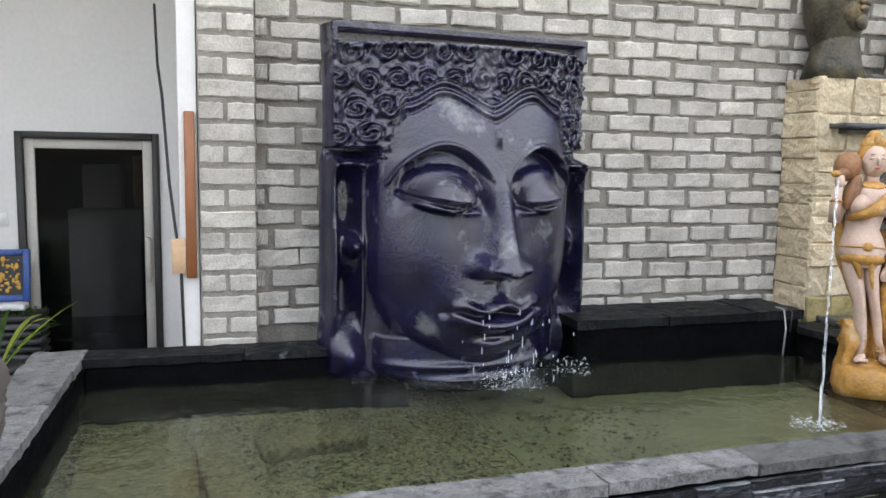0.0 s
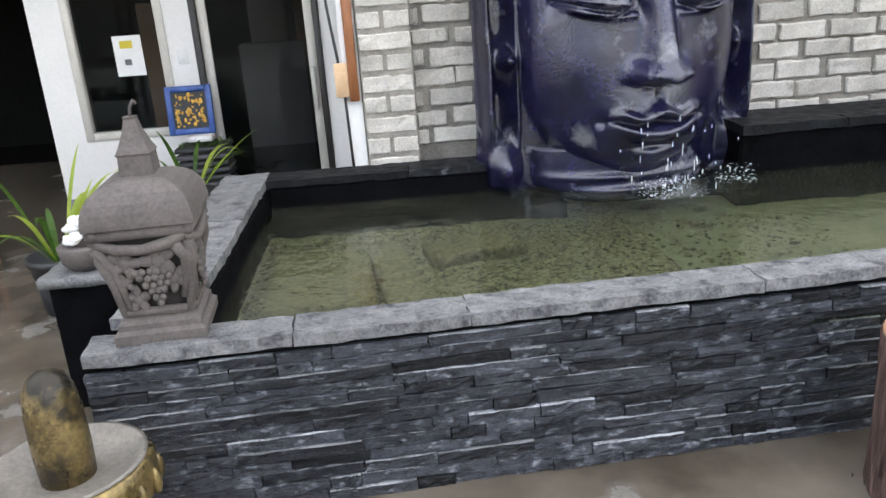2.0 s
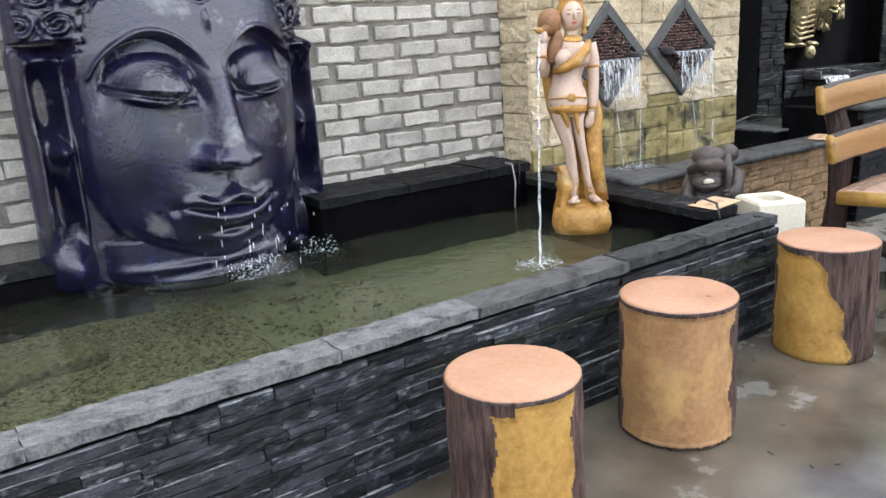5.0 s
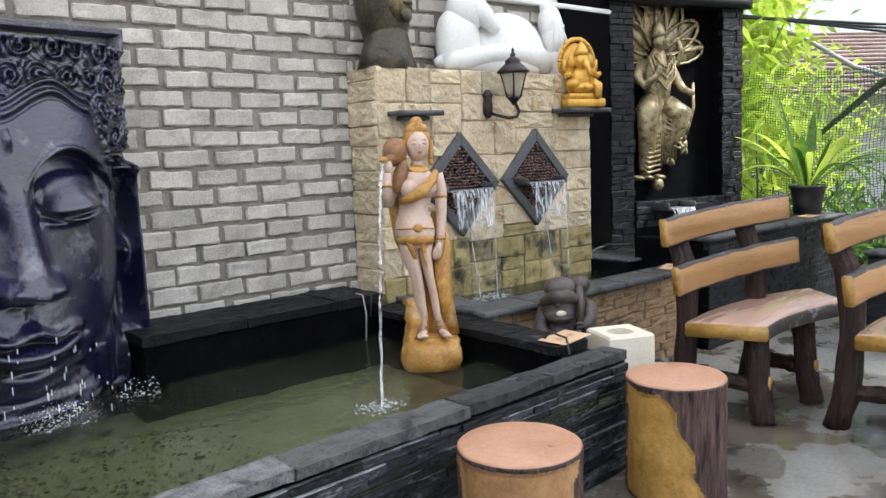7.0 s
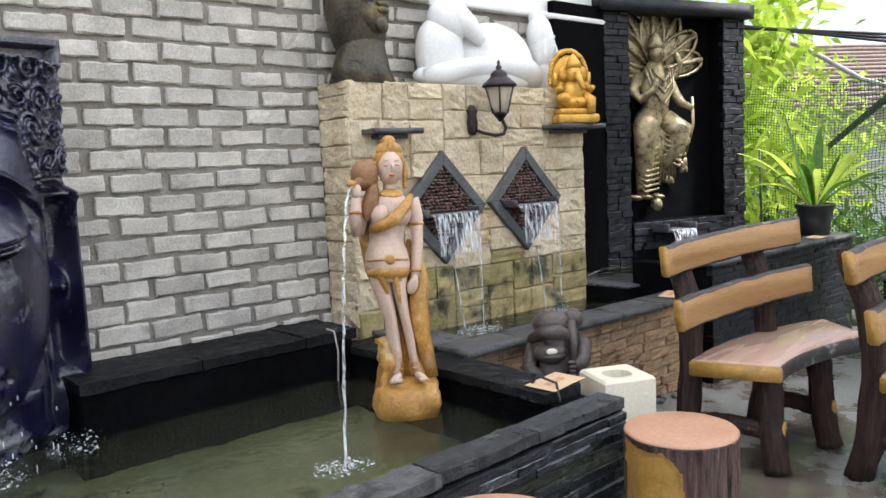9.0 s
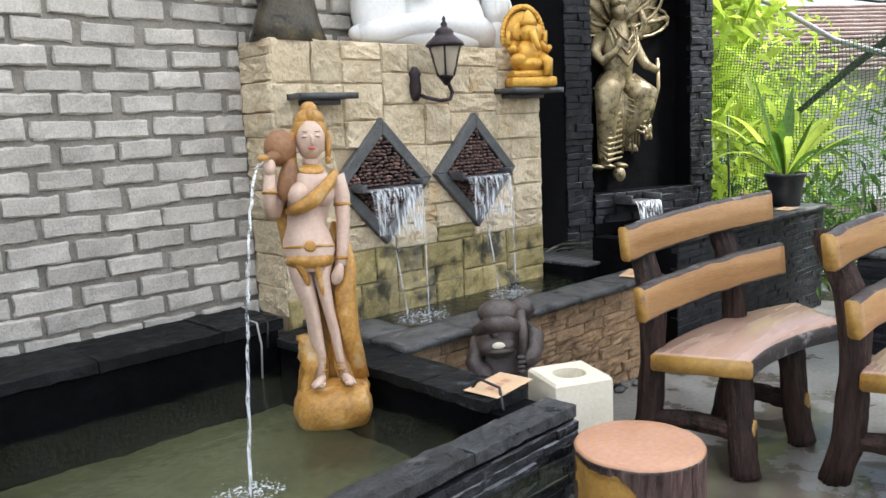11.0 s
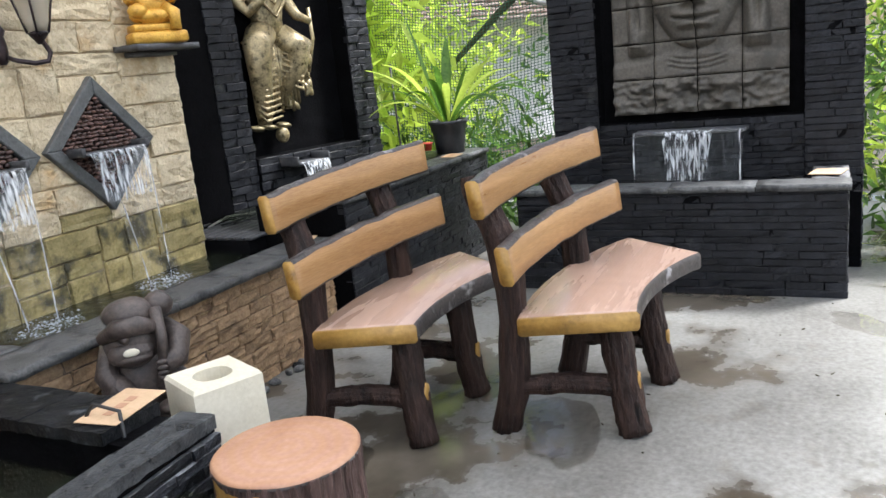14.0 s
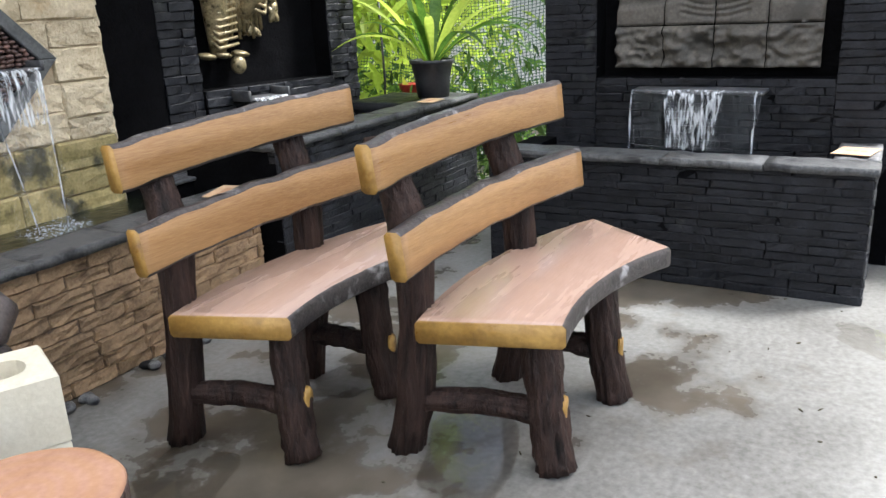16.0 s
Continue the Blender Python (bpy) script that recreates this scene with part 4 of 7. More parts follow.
# ---- the large head ----
def great_head():
    """A serene head as a deep mask with crown band, long ears and neck rings."""
    NU, NZ, HW, Z0, Z1 = 250, 300, 0.60, 0.28, 1.725
    g2 = lambda a, s: math.exp(-(a / s) ** 2)

    def crown_line(a):
        if a < 0.2:
            return 1.375 + 0.085 * sstep(0, 0.2, a) ** 0.8
        if a < 0.34:
            return 1.46 - 0.06 * sstep(0.2, 0.34, a)
        return 1.40 - 0.29 * sstep(0.34, 0.45, a)

    def scroll(u, z):
        """Leafy scrolls: uneven spirals with smaller tendrils between."""
        u += 0.022 * noise.noise(Vector((u * 7, z * 7, 2)))
        z += 0.022 * noise.noise(Vector((u * 7, z * 7, 9)))
        c = 0.104
        row = math.floor(z / c)
        uu = u + (0.5 * c if row % 2 else 0)
        cu, cz = (math.floor(uu / c) + 0.5) * c, (row + 0.5) * c
        du, dz = uu - cu, z - cz
        if math.floor(uu / c) % 2:
            du = -du
        r, an = math.hypot(du, dz), math.atan2(dz, du)
        w = math.sin(r * 190 - an * 1.0)
        return (0.007 + 0.013 * w) * (1 - sstep(0.038, 0.056, r)) + 0.007 * math.sin(u * 95 + 3 * noise.noise(Vector((u * 16, z * 16, 5)))) * math.sin(z * 110)

    def depth(u, z):
        a = abs(u)
        wf = 0.46 if z > 1.0 else 0.46 * max(0.0, 1 - ((1.0 - z) / 0.63) ** 2.7) ** 0.5
        prof = 0.425 - 0.115 * sstep(1.12, 1.6, z) - 0.02 * sstep(0.75, 0.45, z)
        base = 0.105
        d = base
        # neck with rings
        if z < 0.50:
            nk = max(0.0, 1 - (u / 0.43) ** 2) ** 0.5
            d = max(d, 0.30 * nk + 0.020 * nk * (g2(z - 0.385, 0.017) + g2(z - 0.325, 0.018)))
        inface = wf > 0.02 and a < wf
        if inface:
            q = (1 - (a / wf) ** 2.25) ** 0.55
            d = max(d, base + (prof * (1 - 0.24 * sstep(0.53, 0.385, z)) - base) * q)
        zb = 1.115 + 0.145 * math.sin(min(1, max(0, (a - 0.03) / 0.37)) * math.pi) ** 0.7
        if inface and 0.36 < z:
            # brows, sockets, eyelids
            if 0.03 < a < 0.41:
                d += 0.018 * g2(z - zb - 0.004, 0.011)
                if z < zb:
                    d -= 0.072 * sstep(0, 0.022, zb - z) * (1 - sstep(0.10, 0.20, zb - z)) * sstep(0.035, 0.10, a) * (1 - sstep(0.33, 0.41, a))
            e2 = ((a - 0.213) / 0.143) ** 2 + ((z - 1.098) / 0.092) ** 2
            if e2 < 1:
                d += 0.080 * (1 - e2) ** 0.55
            out = (a - 0.10) / 0.25
            zl = 1.028 + 0.045 * max(0.0, out) ** 2.0 + 0.016 * max(0.0, 0.25 - out)
            if 0.075 < a < 0.37:
                k = max(0.0, 1 - ((a - 0.220) / 0.148) ** 2) ** 0.6
                d += k * (-0.026 * g2(z - zl, 0.009) + 0.010 * g2(z - zl - 0.020, 0.008) + 0.016 * g2(z - zl + 0.024, 0.009))
            # nose: a straight ridge with flat flanks, round tip and wings
            t = (1.17 - z) / 0.39
            if 0 < t < 1.15:
                low = sstep(0.750, 0.782, z)
                d += (0.030 + 0.120 * max(0, min(1, t)) ** 1.25) * sstep(0, 0.2, t) * math.exp(-(a / (0.036 + 0.030 * t)) ** 2.6) * low
            d += 0.020 * math.exp(-(a / 0.045) ** 2 - ((z - 0.803) / 0.03) ** 2)
            d += 0.108 * math.exp(-((a - 0.078) / 0.038) ** 2 - ((z - 0.806) / 0.036) ** 2) * sstep(0.758, 0.785, z)
            d -= 0.035 * math.exp(-((a - 0.045) / 0.020) ** 2 - ((z - 0.768) / 0.012) ** 2)
            # lips, philtrum, chin, cheeks
            w = max(0.0, 1 - (a / 0.192) ** 2)
            s2 = (a / 0.192) ** 2
            bow = 0.652 + 0.012 * math.cos(a * 40) - 0.012 * s2
            d += w ** 0.6 * (0.046 * g2(z - bow, 0.020) + 0.056 * g2(z - 0.574 - 0.040 * s2, 0.029) - 0.042 * g2(z - 0.617 - 0.012 * s2 - 0.006 * math.cos(a * 40), 0.008))
            d += 0.034 * math.exp(-(a / 0.17) ** 2 - ((z - 0.655) / 0.085) ** 2)
            d -= 0.014 * math.exp(-(a / 0.014) ** 2 - ((z - 0.71) / 0.03) ** 2)
            d -= 0.022 * math.exp(-((a - 0.205) / 0.022) ** 2 - ((z - 0.628) / 0.022) ** 2)
            d -= 0.022 * math.exp(-(a / 0.10) ** 2 - ((z - 0.525) / 0.018) ** 2)
            d += 0.034 * math.exp(-(a / 0.10) ** 2 - ((z - 0.465) / 0.045) ** 2)
            d += 0.016 * math.exp(-((a - 0.26) / 0.10) ** 2 - ((z - 0.84) / 0.13) ** 2)
            d += 0.026 * math.exp(-(a / 0.014) ** 4 - ((z - 1.295 - 0.25 * a) / 0.034) ** 2)
        # crown band
        zc = crown_line(a)
        if zc - 0.03 < z < 1.645:
            lip = 0.020 * g2(z - zc, 0.012) + 0.017 * g2(z - zc - 0.036, 0.011)
            if 0.37 < a < 0.47 and z < 1.40:
                lip = 0.014
            d = max(d - 0.012, 0.040 + 0.275 * max(0.0, 1 - (a / 0.60) ** 2.6) ** 0.8) + lip
            if z > zc + 0.052:
                d += 0.010 + scroll(u, z)
            d += 0.016 * g2(z - 1.634, 0.010)
        if z >= 1.645:
            d = 0.05 if z < 1.70 and a < 0.565 else 0.12
        # long ears: curled rim, deep hollow, knob and heavy lobe
        if 0.425 < a and z < 1.25:
            k = sstep(0.425, 0.445, a)
            top = 1 - sstep(1.17, 1.25, z)
            long = sstep(0.47, 0.60, z)
            hollow = math.exp(-((a - 0.512) / 0.042) ** 2 - ((z - 1.04) / 0.115) ** 4)
            slit = math.exp(-((a - 0.516) / 0.030) ** 2 - ((z - 0.66) / 0.105) ** 4)
            e = 0.085 * top - 0.09 * hollow - 0.08 * slit
            e += top * long * (0.060 * g2(a - 0.572, 0.018) + 0.030 * g2(a - 0.450, 0.014))
            e += 0.075 * g2(z - 1.190, 0.026) * g2(a - 0.515, 0.070)
            e += 0.110 * math.exp(-((a - 0.515) / 0.066) ** 2 - ((z - 0.430) / 0.085) ** 2)
            e += 0.085 * math.exp(-((a - 0.490) / 0.030) ** 2 - ((z - 0.860) / 0.034) ** 2)
            e = max(e, 0.008)
            d = d * (1 - k) + e * k
        d = 0.012 + (d - 0.012) * (1 - 0.9 * sstep(0.580, 0.60, a))
        return d + 0.0004 * noise.noise(Vector((u * 60, z * 60, 0))) + 0.0012 * noise.noise(Vector((u * 14, z * 14, 4)))

    def width(z):
        k = 0.985 - 0.025 * sstep(1.19, 1.25, z) + 0.015 * sstep(1.5, 1.72, z) + 0.015 * g2(z - 0.45, 0.10)
        if z < 0.36:
            k *= 1 - 0.24 * sstep(0.36, 0.28, z)
        return HW * k
    V, F = [], []
    for j in range(NZ + 1):
        z = Z0 + (Z1 - Z0) * j / NZ
        hw = width(z)
        V.append((-hw, 0.02, z))
        for i in range(NU + 1):
            u = -hw + 2 * hw * i / NU
            V.append((u, -max(0.015, depth(u / (hw / HW), z)), z))
        V.append((hw, 0.02, z))
    n = NU + 3
    for j in range(NZ):
        for i in range(n - 1):
            F.append((j * n + i, j * n + i + 1, (j + 1) * n + i + 1, (j + 1) * n + i))
    F.append([NZ * n + i for i in range(n)])
    me = bpy.data.meshes.new("head_statue")
    me.from_pydata(V, [], F)
    me.materials.append(BUDDHA)
    for p in me.polygons[:-1]:
        p.use_smooth = True
    ob = new("head_statue", me)
    ob.matrix_basis = pose(-1.735, -0.125, 0, 0, 0, 8)
    return tagged(ob, "large glossy black statue of a serene face, wet", "statue")


great_head()


# ---- figure pouring water ----
def water_bearer():
    b = bmesh.new()
    S, O, T, L = 0, 1, 2, 3
    # rock base and draped support behind
    blob(b, (0, 0.01, 0.035), (0.125, 0.105, 0.05), O)
    blob(b, (0.0, 0.02, 0.075), (0.105, 0.09, 0.05), O)
    blob(b, (-0.06, 0.03, 0.16), (0.05, 0.06, 0.13), O, (0, 6, 0))
    limb(b, [(0.055, 0.06, 0.06), (0.075, 0.06, 0.25), (0.085, 0.055, 0.42), (0.09, 0.045, 0.55), (0.10, 0.04, 0.62)], [0.07, 0.06, 0.045, 0.035, 0.02], O)
    limb(b, [(0.02, 0.065, 0.06), (0.0, 0.06, 0.3), (-0.06, 0.055, 0.52), (-0.10, 0.05, 0.66), (-0.12, 0.03, 0.74)], [0.06, 0.05, 0.04, 0.03, 0.015], O)
    # feet and legs
    for x, fx in ((-0.040, -0.055), (0.045, 0.055)):
        blob(b, (fx, -0.06, 0.125), (0.024, 0.055, 0.018), S, (0, 0, -18 if x < 0 else 6))
        for k in range(4):
            blob(b, (fx - 0.015 + 0.010 * k, -0.108, 0.121), (0.006, 0.013, 0.008), S, seg=8, rings=6)
    limb(b, [(-0.052, -0.025, 0.13), (-0.050, -0.025, 0.20), (-0.058, -0.03, 0.27), (-0.056, -0.035, 0.34), (-0.058, -0.025, 0.44), (-0.045, -0.015, 0.53)], [0.021, 0.024, 0.033, 0.034, 0.045, 0.055], S, 16)
    limb(b, [(0.052, -0.02, 0.13), (0.048, -0.02, 0.20), (0.044, -0.025, 0.27), (0.034, -0.035, 0.34), (0.030, -0.03, 0.44), (0.030, -0.015, 0.53)], [0.021, 0.024, 0.033, 0.035, 0.047, 0.055], S, 16)
    for x in (-0.052, 0.051):
        blob(b, (x, -0.022, 0.155), (0.027, 0.026, 0.007), O)
        blob(b, (x, -0.022, 0.175), (0.026, 0.025, 0.005), O)
    # hips, waist, bust
    limb(b, [(-0.010, -0.01, 0.47), (-0.010, -0.012, 0.53), (-0.014, -0.01, 0.575), (-0.016, -0.005, 0.615), (-0.012, -0.002, 0.66), (-0.004, 0.0, 0.72), (0.0, 0.002, 0.76), (0.002, 0.004, 0.79)], [0.080, 0.096, 0.086, 0.070, 0.074, 0.086, 0.088, 0.045], S, 20)
    blob(b, (-0.048, -0.066, 0.705), (0.040, 0.036, 0.040), S)
    blob(b, (0.040, -0.066, 0.705), (0.040, 0.036, 0.040), S)
    # cloth: loincloth, sash, belt, necklace
    blob(b, (-0.010, -0.025, 0.50), (0.093, 0.088, 0.036), O)
    blob(b, (-0.055, -0.078, 0.475), (0.022, 0.012, 0.055), O, (12, 10, 0))
    blob(b, (0.010, -0.082, 0.455), (0.016, 0.012, 0.070), O, (8, -6, 0))
    blob(b, (-0.010, -0.022, 0.545), (0.097, 0.092, 0.010), O)
    blob(b, (-0.010, -0.105, 0.545), (0.022, 0.012, 0.018), O)
    limb(b, [(0.085, 0.0, 0.775), (0.055, -0.082, 0.735), (0.010, -0.106, 0.690), (-0.040, -0.106, 0.665), (-0.085, -0.05, 0.655)], [0.016, 0.022, 0.026, 0.022, 0.012], O)
    blob(b, (-0.002, -0.052, 0.785), (0.048, 0.036, 0.010), O, (28, 0, 0))
    # neck and head
    limb(b, [(0, 0.0, 0.77), (0.0, -0.004, 0.815), (0.0, -0.008, 0.845)], [0.036, 0.031, 0.030], S)
    blob(b, (0.0, -0.022, 0.880), (0.052, 0.057, 0.064), S, seg=24, rings=16)
    blob(b, (0.0, -0.040, 0.848), (0.030, 0.036, 0.024), S)
    blob(b, (0.0, -0.082, 0.873), (0.008, 0.012, 0.018), S, seg=10, rings=8)
    blob(b, (0.0, -0.074, 0.848), (0.014, 0.009, 0.006), L, seg=10, rings=6)
    for x in (-0.021, 0.021):
        blob(b, (x, -0.070, 0.884), (0.013, 0.008, 0.006), S, seg=10, rings=6)
        blob(b, (x, -0.0745, 0.8815), (0.010, 0.004, 0.0014), T, seg=8, rings=4)
        blob(b, (x, -0.0725, 0.899), (0.014, 0.004, 0.0014), T, seg=8, rings=4)
    # hair, crown, ear drops
    blob(b, (0.0, 0.004, 0.905), (0.066, 0.062, 0.062), O)
    blob(b, (0.0, 0.0, 0.945), (0.056, 0.052, 0.036), O)
    blob(b, (0.0, 0.005, 0.975), (0.034, 0.034, 0.030), O)
    blob(b, (0.0, -0.045, 0.955), (0.016, 0.012, 0.022), O)
    for x in (-0.061, 0.061):
        limb(b, [(x, -0.01, 0.905), (x * 1.05, -0.012, 0.86), (x * 0.98, -0.015, 0.805)], [0.013, 0.012, 0.008], O)
        blob(b, (x, -0.02, 0.815), (0.011, 0.011, 0.013), O)
    # raised arm with the pot on the shoulder
    limb(b, [(-0.085, 0.0, 0.765), (-0.118, -0.015, 0.71), (-0.135, -0.03, 0.645)], [0.034, 0.030, 0.026], S)
    limb(b, [(-0.135, -0.03, 0.645), (-0.150, -0.06, 0.70), (-0.150, -0.085, 0.77)], [0.027, 0.025, 0.018], S)
    blob(b, (-0.150, -0.092, 0.79), (0.022, 0.020, 0.028), S)
    blob(b, (-0.150, -0.07, 0.715), (0.028, 0.028, 0.008), O)
    blob(b, (-0.110, -0.035, 0.855), (0.058, 0.055, 0.058), T)
    limb(b, [(-0.115, -0.05, 0.83), (-0.150, -0.085, 0.815), (-0.172, -0.105, 0.815)], [0.035, 0.018, 0.013], T)
    blob(b, (-0.170, -0.103, 0.815), (0.020, 0.020, 0.013), O)
    blob(b, (-0.085, -0.05, 0.755), (0.035, 0.035, 0.07), T, (0, 14, 0))
    # hanging arm
    limb(b, [(0.088, 0.0, 0.765), (0.112, 0.004, 0.70), (0.118, 0.0, 0.62), (0.112, -0.02, 0.54), (0.100, -0.04, 0.48)], [0.035, 0.031, 0.026, 0.024, 0.018], S)
    blob(b, (0.094, -0.05, 0.455), (0.016, 0.018, 0.036), S, (12, 6, 0))
    blob(b, (0.114, 0.003, 0.675), (0.034, 0.033, 0.011), O)
    blob(b, (0.103, -0.034, 0.505), (0.026, 0.026, 0.009), O)
    limb(b, [(0.125, 0.01, 0.56), (0.13, 0.0, 0.48), (0.115, -0.02, 0.38), (0.10, -0.01, 0.28), (0.10, 0.02, 0.12)], [0.018, 0.030, 0.034, 0.030, 0.03], O)
    before = len(b.faces)
    lathe([(0.112, -0.02), (0.128, 0.02), (0.124, 0.06), (0.108, 0.09), (0.05, 0.105)], 22, b, square=0.25)
    slab((-0.105, -0.03, 0.06), (-0.03, 0.09, 0.26), 0.03, 0.02, 6, b)
    slab((0.02, -0.01, 0.06), (0.118, 0.09, 0.38), 0.03, 0.02, 7, b)
    b.faces.ensure_lookup_table()
    for f in b.faces[before:]:
        f.material_index = O
    for v in b.verts:
        v.co += noise.noise_vector(v.co * 40) * 0.0018
        z = v.co.z
        slim = 0.12 * sstep(0.10, 0.45, z) + 0.10 * sstep(0.09, 0.16, z) * (1 - sstep(0.40, 0.50, z))
        legs = sstep(0.10, 0.16, z) * (1 - sstep(0.42, 0.52, z)) * (1 - sstep(0.075, 0.115, abs(v.co.x)))
        v.co.x += (0.012 - v.co.x) * 0.36 * legs
        v.co.x = v.co.x * (1 - slim) - 0.030 * sstep(0.10, 0.50, z) - 0.014 * math.exp(-((z - 0.55) / 0.17) ** 2)
    solid("statue", b, [SKIN, OCHRE, TERRA, LIPS], "painted statue of a robed figure carrying a pot", "statue", pose(-0.285, -0.93, 0.338, -8, 1.5, -30) @ Matrix.Diagonal((1.0, 1.0, 1.015, 1)))


water_bearer()


def stream(name, path, r0, label, parent=None):
    n = len(path)
    b = tube(path, [r0 * (0.7 + 0.5 * abs(noise.noise(Vector((i * 0.9, 3, 1))))) for i in range(n)], 6)
    return solid(name, b, FALL, label, "water stream")


p0 = pose(-0.285, -0.93, 0.325, -8, 1.5, -30) @ Vector((-0.172, -0.11, 0.83))
pts = []
for i in range(30):
    t = i / 29
    s = t ** 0.55
    pts.append((p0.x + (-0.755 - p0.x) * s + 0.002 * math.sin(i * 2.1), p0.y + (-1.225 - p0.y) * s, p0.z - (p0.z - 0.325) * t ** 1.5 + 0.012 * math.sin(math.pi * min(1, t * 4))))
stream("water_stream", pts, 0.0065, "thin stream of water falling from the statue's pot")
END = pts[-1]


def splash(x, y, z, r, n, seed, high=0.03, flat=False):
    rnd, b = random.Random(seed), bmesh.new()
    for k in range(n):
        a, q = rnd.uniform(0, 6.28), r * rnd.random() ** 0.6
        s = rnd.uniform(0.0008, 0.0024) if rnd.random() < 0.88 else rnd.uniform(0.0024, 0.005)
        blob(b, (x + q * math.cos(a), y + q * math.sin(a) * 0.7, z + (rnd.random() ** 3) * high), (s * rnd.uniform(1, 2.2), s, s * rnd.uniform(0.3, 0.8)), 0, (0, 0, rnd.uniform(0, 180)), 7, 5)
    solid("splash", b, FOAM, "white splash where water hits the pond", "splash", kind="stuff")


splash(END[0], END[1], 0.332, 0.10, 260, 5)
splash(-1.60, -0.54, 0.332, 0.14, 340, 6, 0.06)
splash(-1.30, -0.42, 0.332, 0.09, 120, 7, 0.07)
rndd = random.Random(11)
b = bmesh.new()
for k in range(46):
    x = -1.62 + rndd.gauss(0, 0.09)
    z = rndd.uniform(0.36, 0.64)
    blob(b, (x, -0.60 - rndd.uniform(-0.03, 0.05), z), (0.0022, 0.0022, rndd.uniform(0.005, 0.016)), 0, (0, 0, 0), 6, 5)
solid("water_drops", b, FOAM, "falling drops below the great face", "water drops", kind="stuff")
solid("pipe", tube([(-0.22, -0.30, 0.55), (-0.215, -0.35, 0.545), (-0.21, -0.365, 0.46), (-0.215, -0.36, 0.33)], 0.004, 6), CABLE, "thin hose dripping over the pond's edge", "hose")
solid("pipe", tube([(-0.16, -0.30, 0.55), (-0.165, -0.345, 0.53), (-0.18, -0.355, 0.44)], 0.004, 6), BLACKCABLE, "thin hose dripping over the pond's edge", "hose")


# ---- stools and benches ----
def stool(x, y, h, r, turn, patch, label, bare_wood):
    """A cast stool painted as a sawn log: bark, an ochre patch of bare wood, ringed top."""
    t = thing("log_stool", label, "stool", pose(x, y, 0, 0, 0, turn), "log stools by the pond")
    n, m = 210, 84
    b = bmesh.new()
    rings = []
    for j in range(m + 1):
        z = h * 0.985 * j / m
        ring = []
        for i in range(n):
            a = 2 * math.pi * i / n
            flare = 1 + 0.02 * (1 - j / m) ** 3 - 0.012 * math.sin(math.pi * j / m) - 0.05 * max(0.0, 1 - z / 0.022) ** 2
            ridge = 0.0036 * math.sin(i * 1.05 + 5.0 * noise.noise(Vector((math.cos(a) * 5, math.sin(a) * 5, z * 4)))) + 0.007 * noise.noise(Vector((math.cos(a) * 14, math.sin(a) * 14, z * 5)))
            bare = sum(patch(math.degrees(a) + da, j / m + dv) for da in (-3, 0, 3) for dv in (-0.02, 0, 0.02)) / 9
            rr = r * flare + (1 - bare) * ridge + bare * (-0.006 + 0.004 * noise.noise(Vector((a * 2.5, z * 9, 4)))) + 0.012 * bare * (1 - bare)
            ring.append(b.verts.new((rr * math.cos(a), rr * math.sin(a), z)))
        rings.append(ring)
    for j in range(m):
        for i in range(n):
            f = b.faces.new((rings[j][i], rings[j][(i + 1) % n], rings[j + 1][(i + 1) % n], rings[j + 1][i]))
            drift = 2.2 * noise.noise(Vector((i * 0.05, j * 0.16, r)))
            f.material_index = 1 if patch(360 * (i + 0.5) / n + drift, (j + 0.5) / m) else 0
    b.faces.new(rings[0][::-1]), b.faces.new(rings[-1])
    part("trunk", b, [STOOLBARK, bare_wood], t)
    b = bmesh.new()
    tops = []
    for rr, z in ((r * 1.01, h - 0.014), (r * 1.015, h - 0.006), (r * 0.985, h - 0.001), (r * 0.96, h), (r * 0.6, h + 0.002), (0.02, h + 0.002)):
        tops.append([b.verts.new((rr * math.cos(2 * math.pi * i / 48) * (1 + 0.01 * math.sin(i * 0.9)), rr * math.sin(2 * math.pi * i / 48), z)) for i in range(48)])
    for k in range(5):
        for i in range(48):
            f = b.faces.new((tops[k][i], tops[k][(i + 1) % 48], tops[k + 1][(i + 1) % 48], tops[k + 1][i]))
            f.material_index = 1 if k < 1 else 0
    b.faces.new(tops[-1])
    part("top", b, [RINGTOP, EDGEBLACK], t, "salmon painted top with growth rings")
    return t


def ring_top():
    m = surface("salmon_ringed_wood", (0.37, 0.18, 0.11), (0.52, 0.30, 0.205), 0.42, 7, 70, 0.15)
    nt = m.node_tree
    N, L = nt.nodes, nt.links
    tc, mp, wv, mix = N.new("ShaderNodeTexCoord"), N.new("ShaderNodeMapping"), N.new("ShaderNodeTexWave"), N.new("ShaderNodeMix")
    wv.wave_type, wv.rings_direction = "RINGS", "Z"
    wv.inputs["Scale"].default_value, wv.inputs["Distortion"].default_value, wv.inputs["Detail"].default_value, wv.inputs["Detail Scale"].default_value = 9, 3.5, 2, 1.5
    L.new(tc.outputs["Object"], wv.inputs["Vector"])
    mix.data_type = "RGBA"
    mix.inputs["B"].default_value = (0.46, 0.24, 0.08, 1)
    mul = N.new("ShaderNodeMath")
    mul.operation = "MULTIPLY"
    mul.inputs[1].default_value = 0.28
    L.new(wv.outputs["Fac"], mul.inputs[0])
    L.new(mul.outputs[0], mix.inputs["Factor"])
    b = N["Principled BSDF"]
    old = b.inputs["Base Color"].links[0].from_socket
    L.new(old, mix.inputs["A"])
    L.new(mix.outputs["Result"], b.inputs["Base Color"])
    return m


RINGTOP = ring_top()


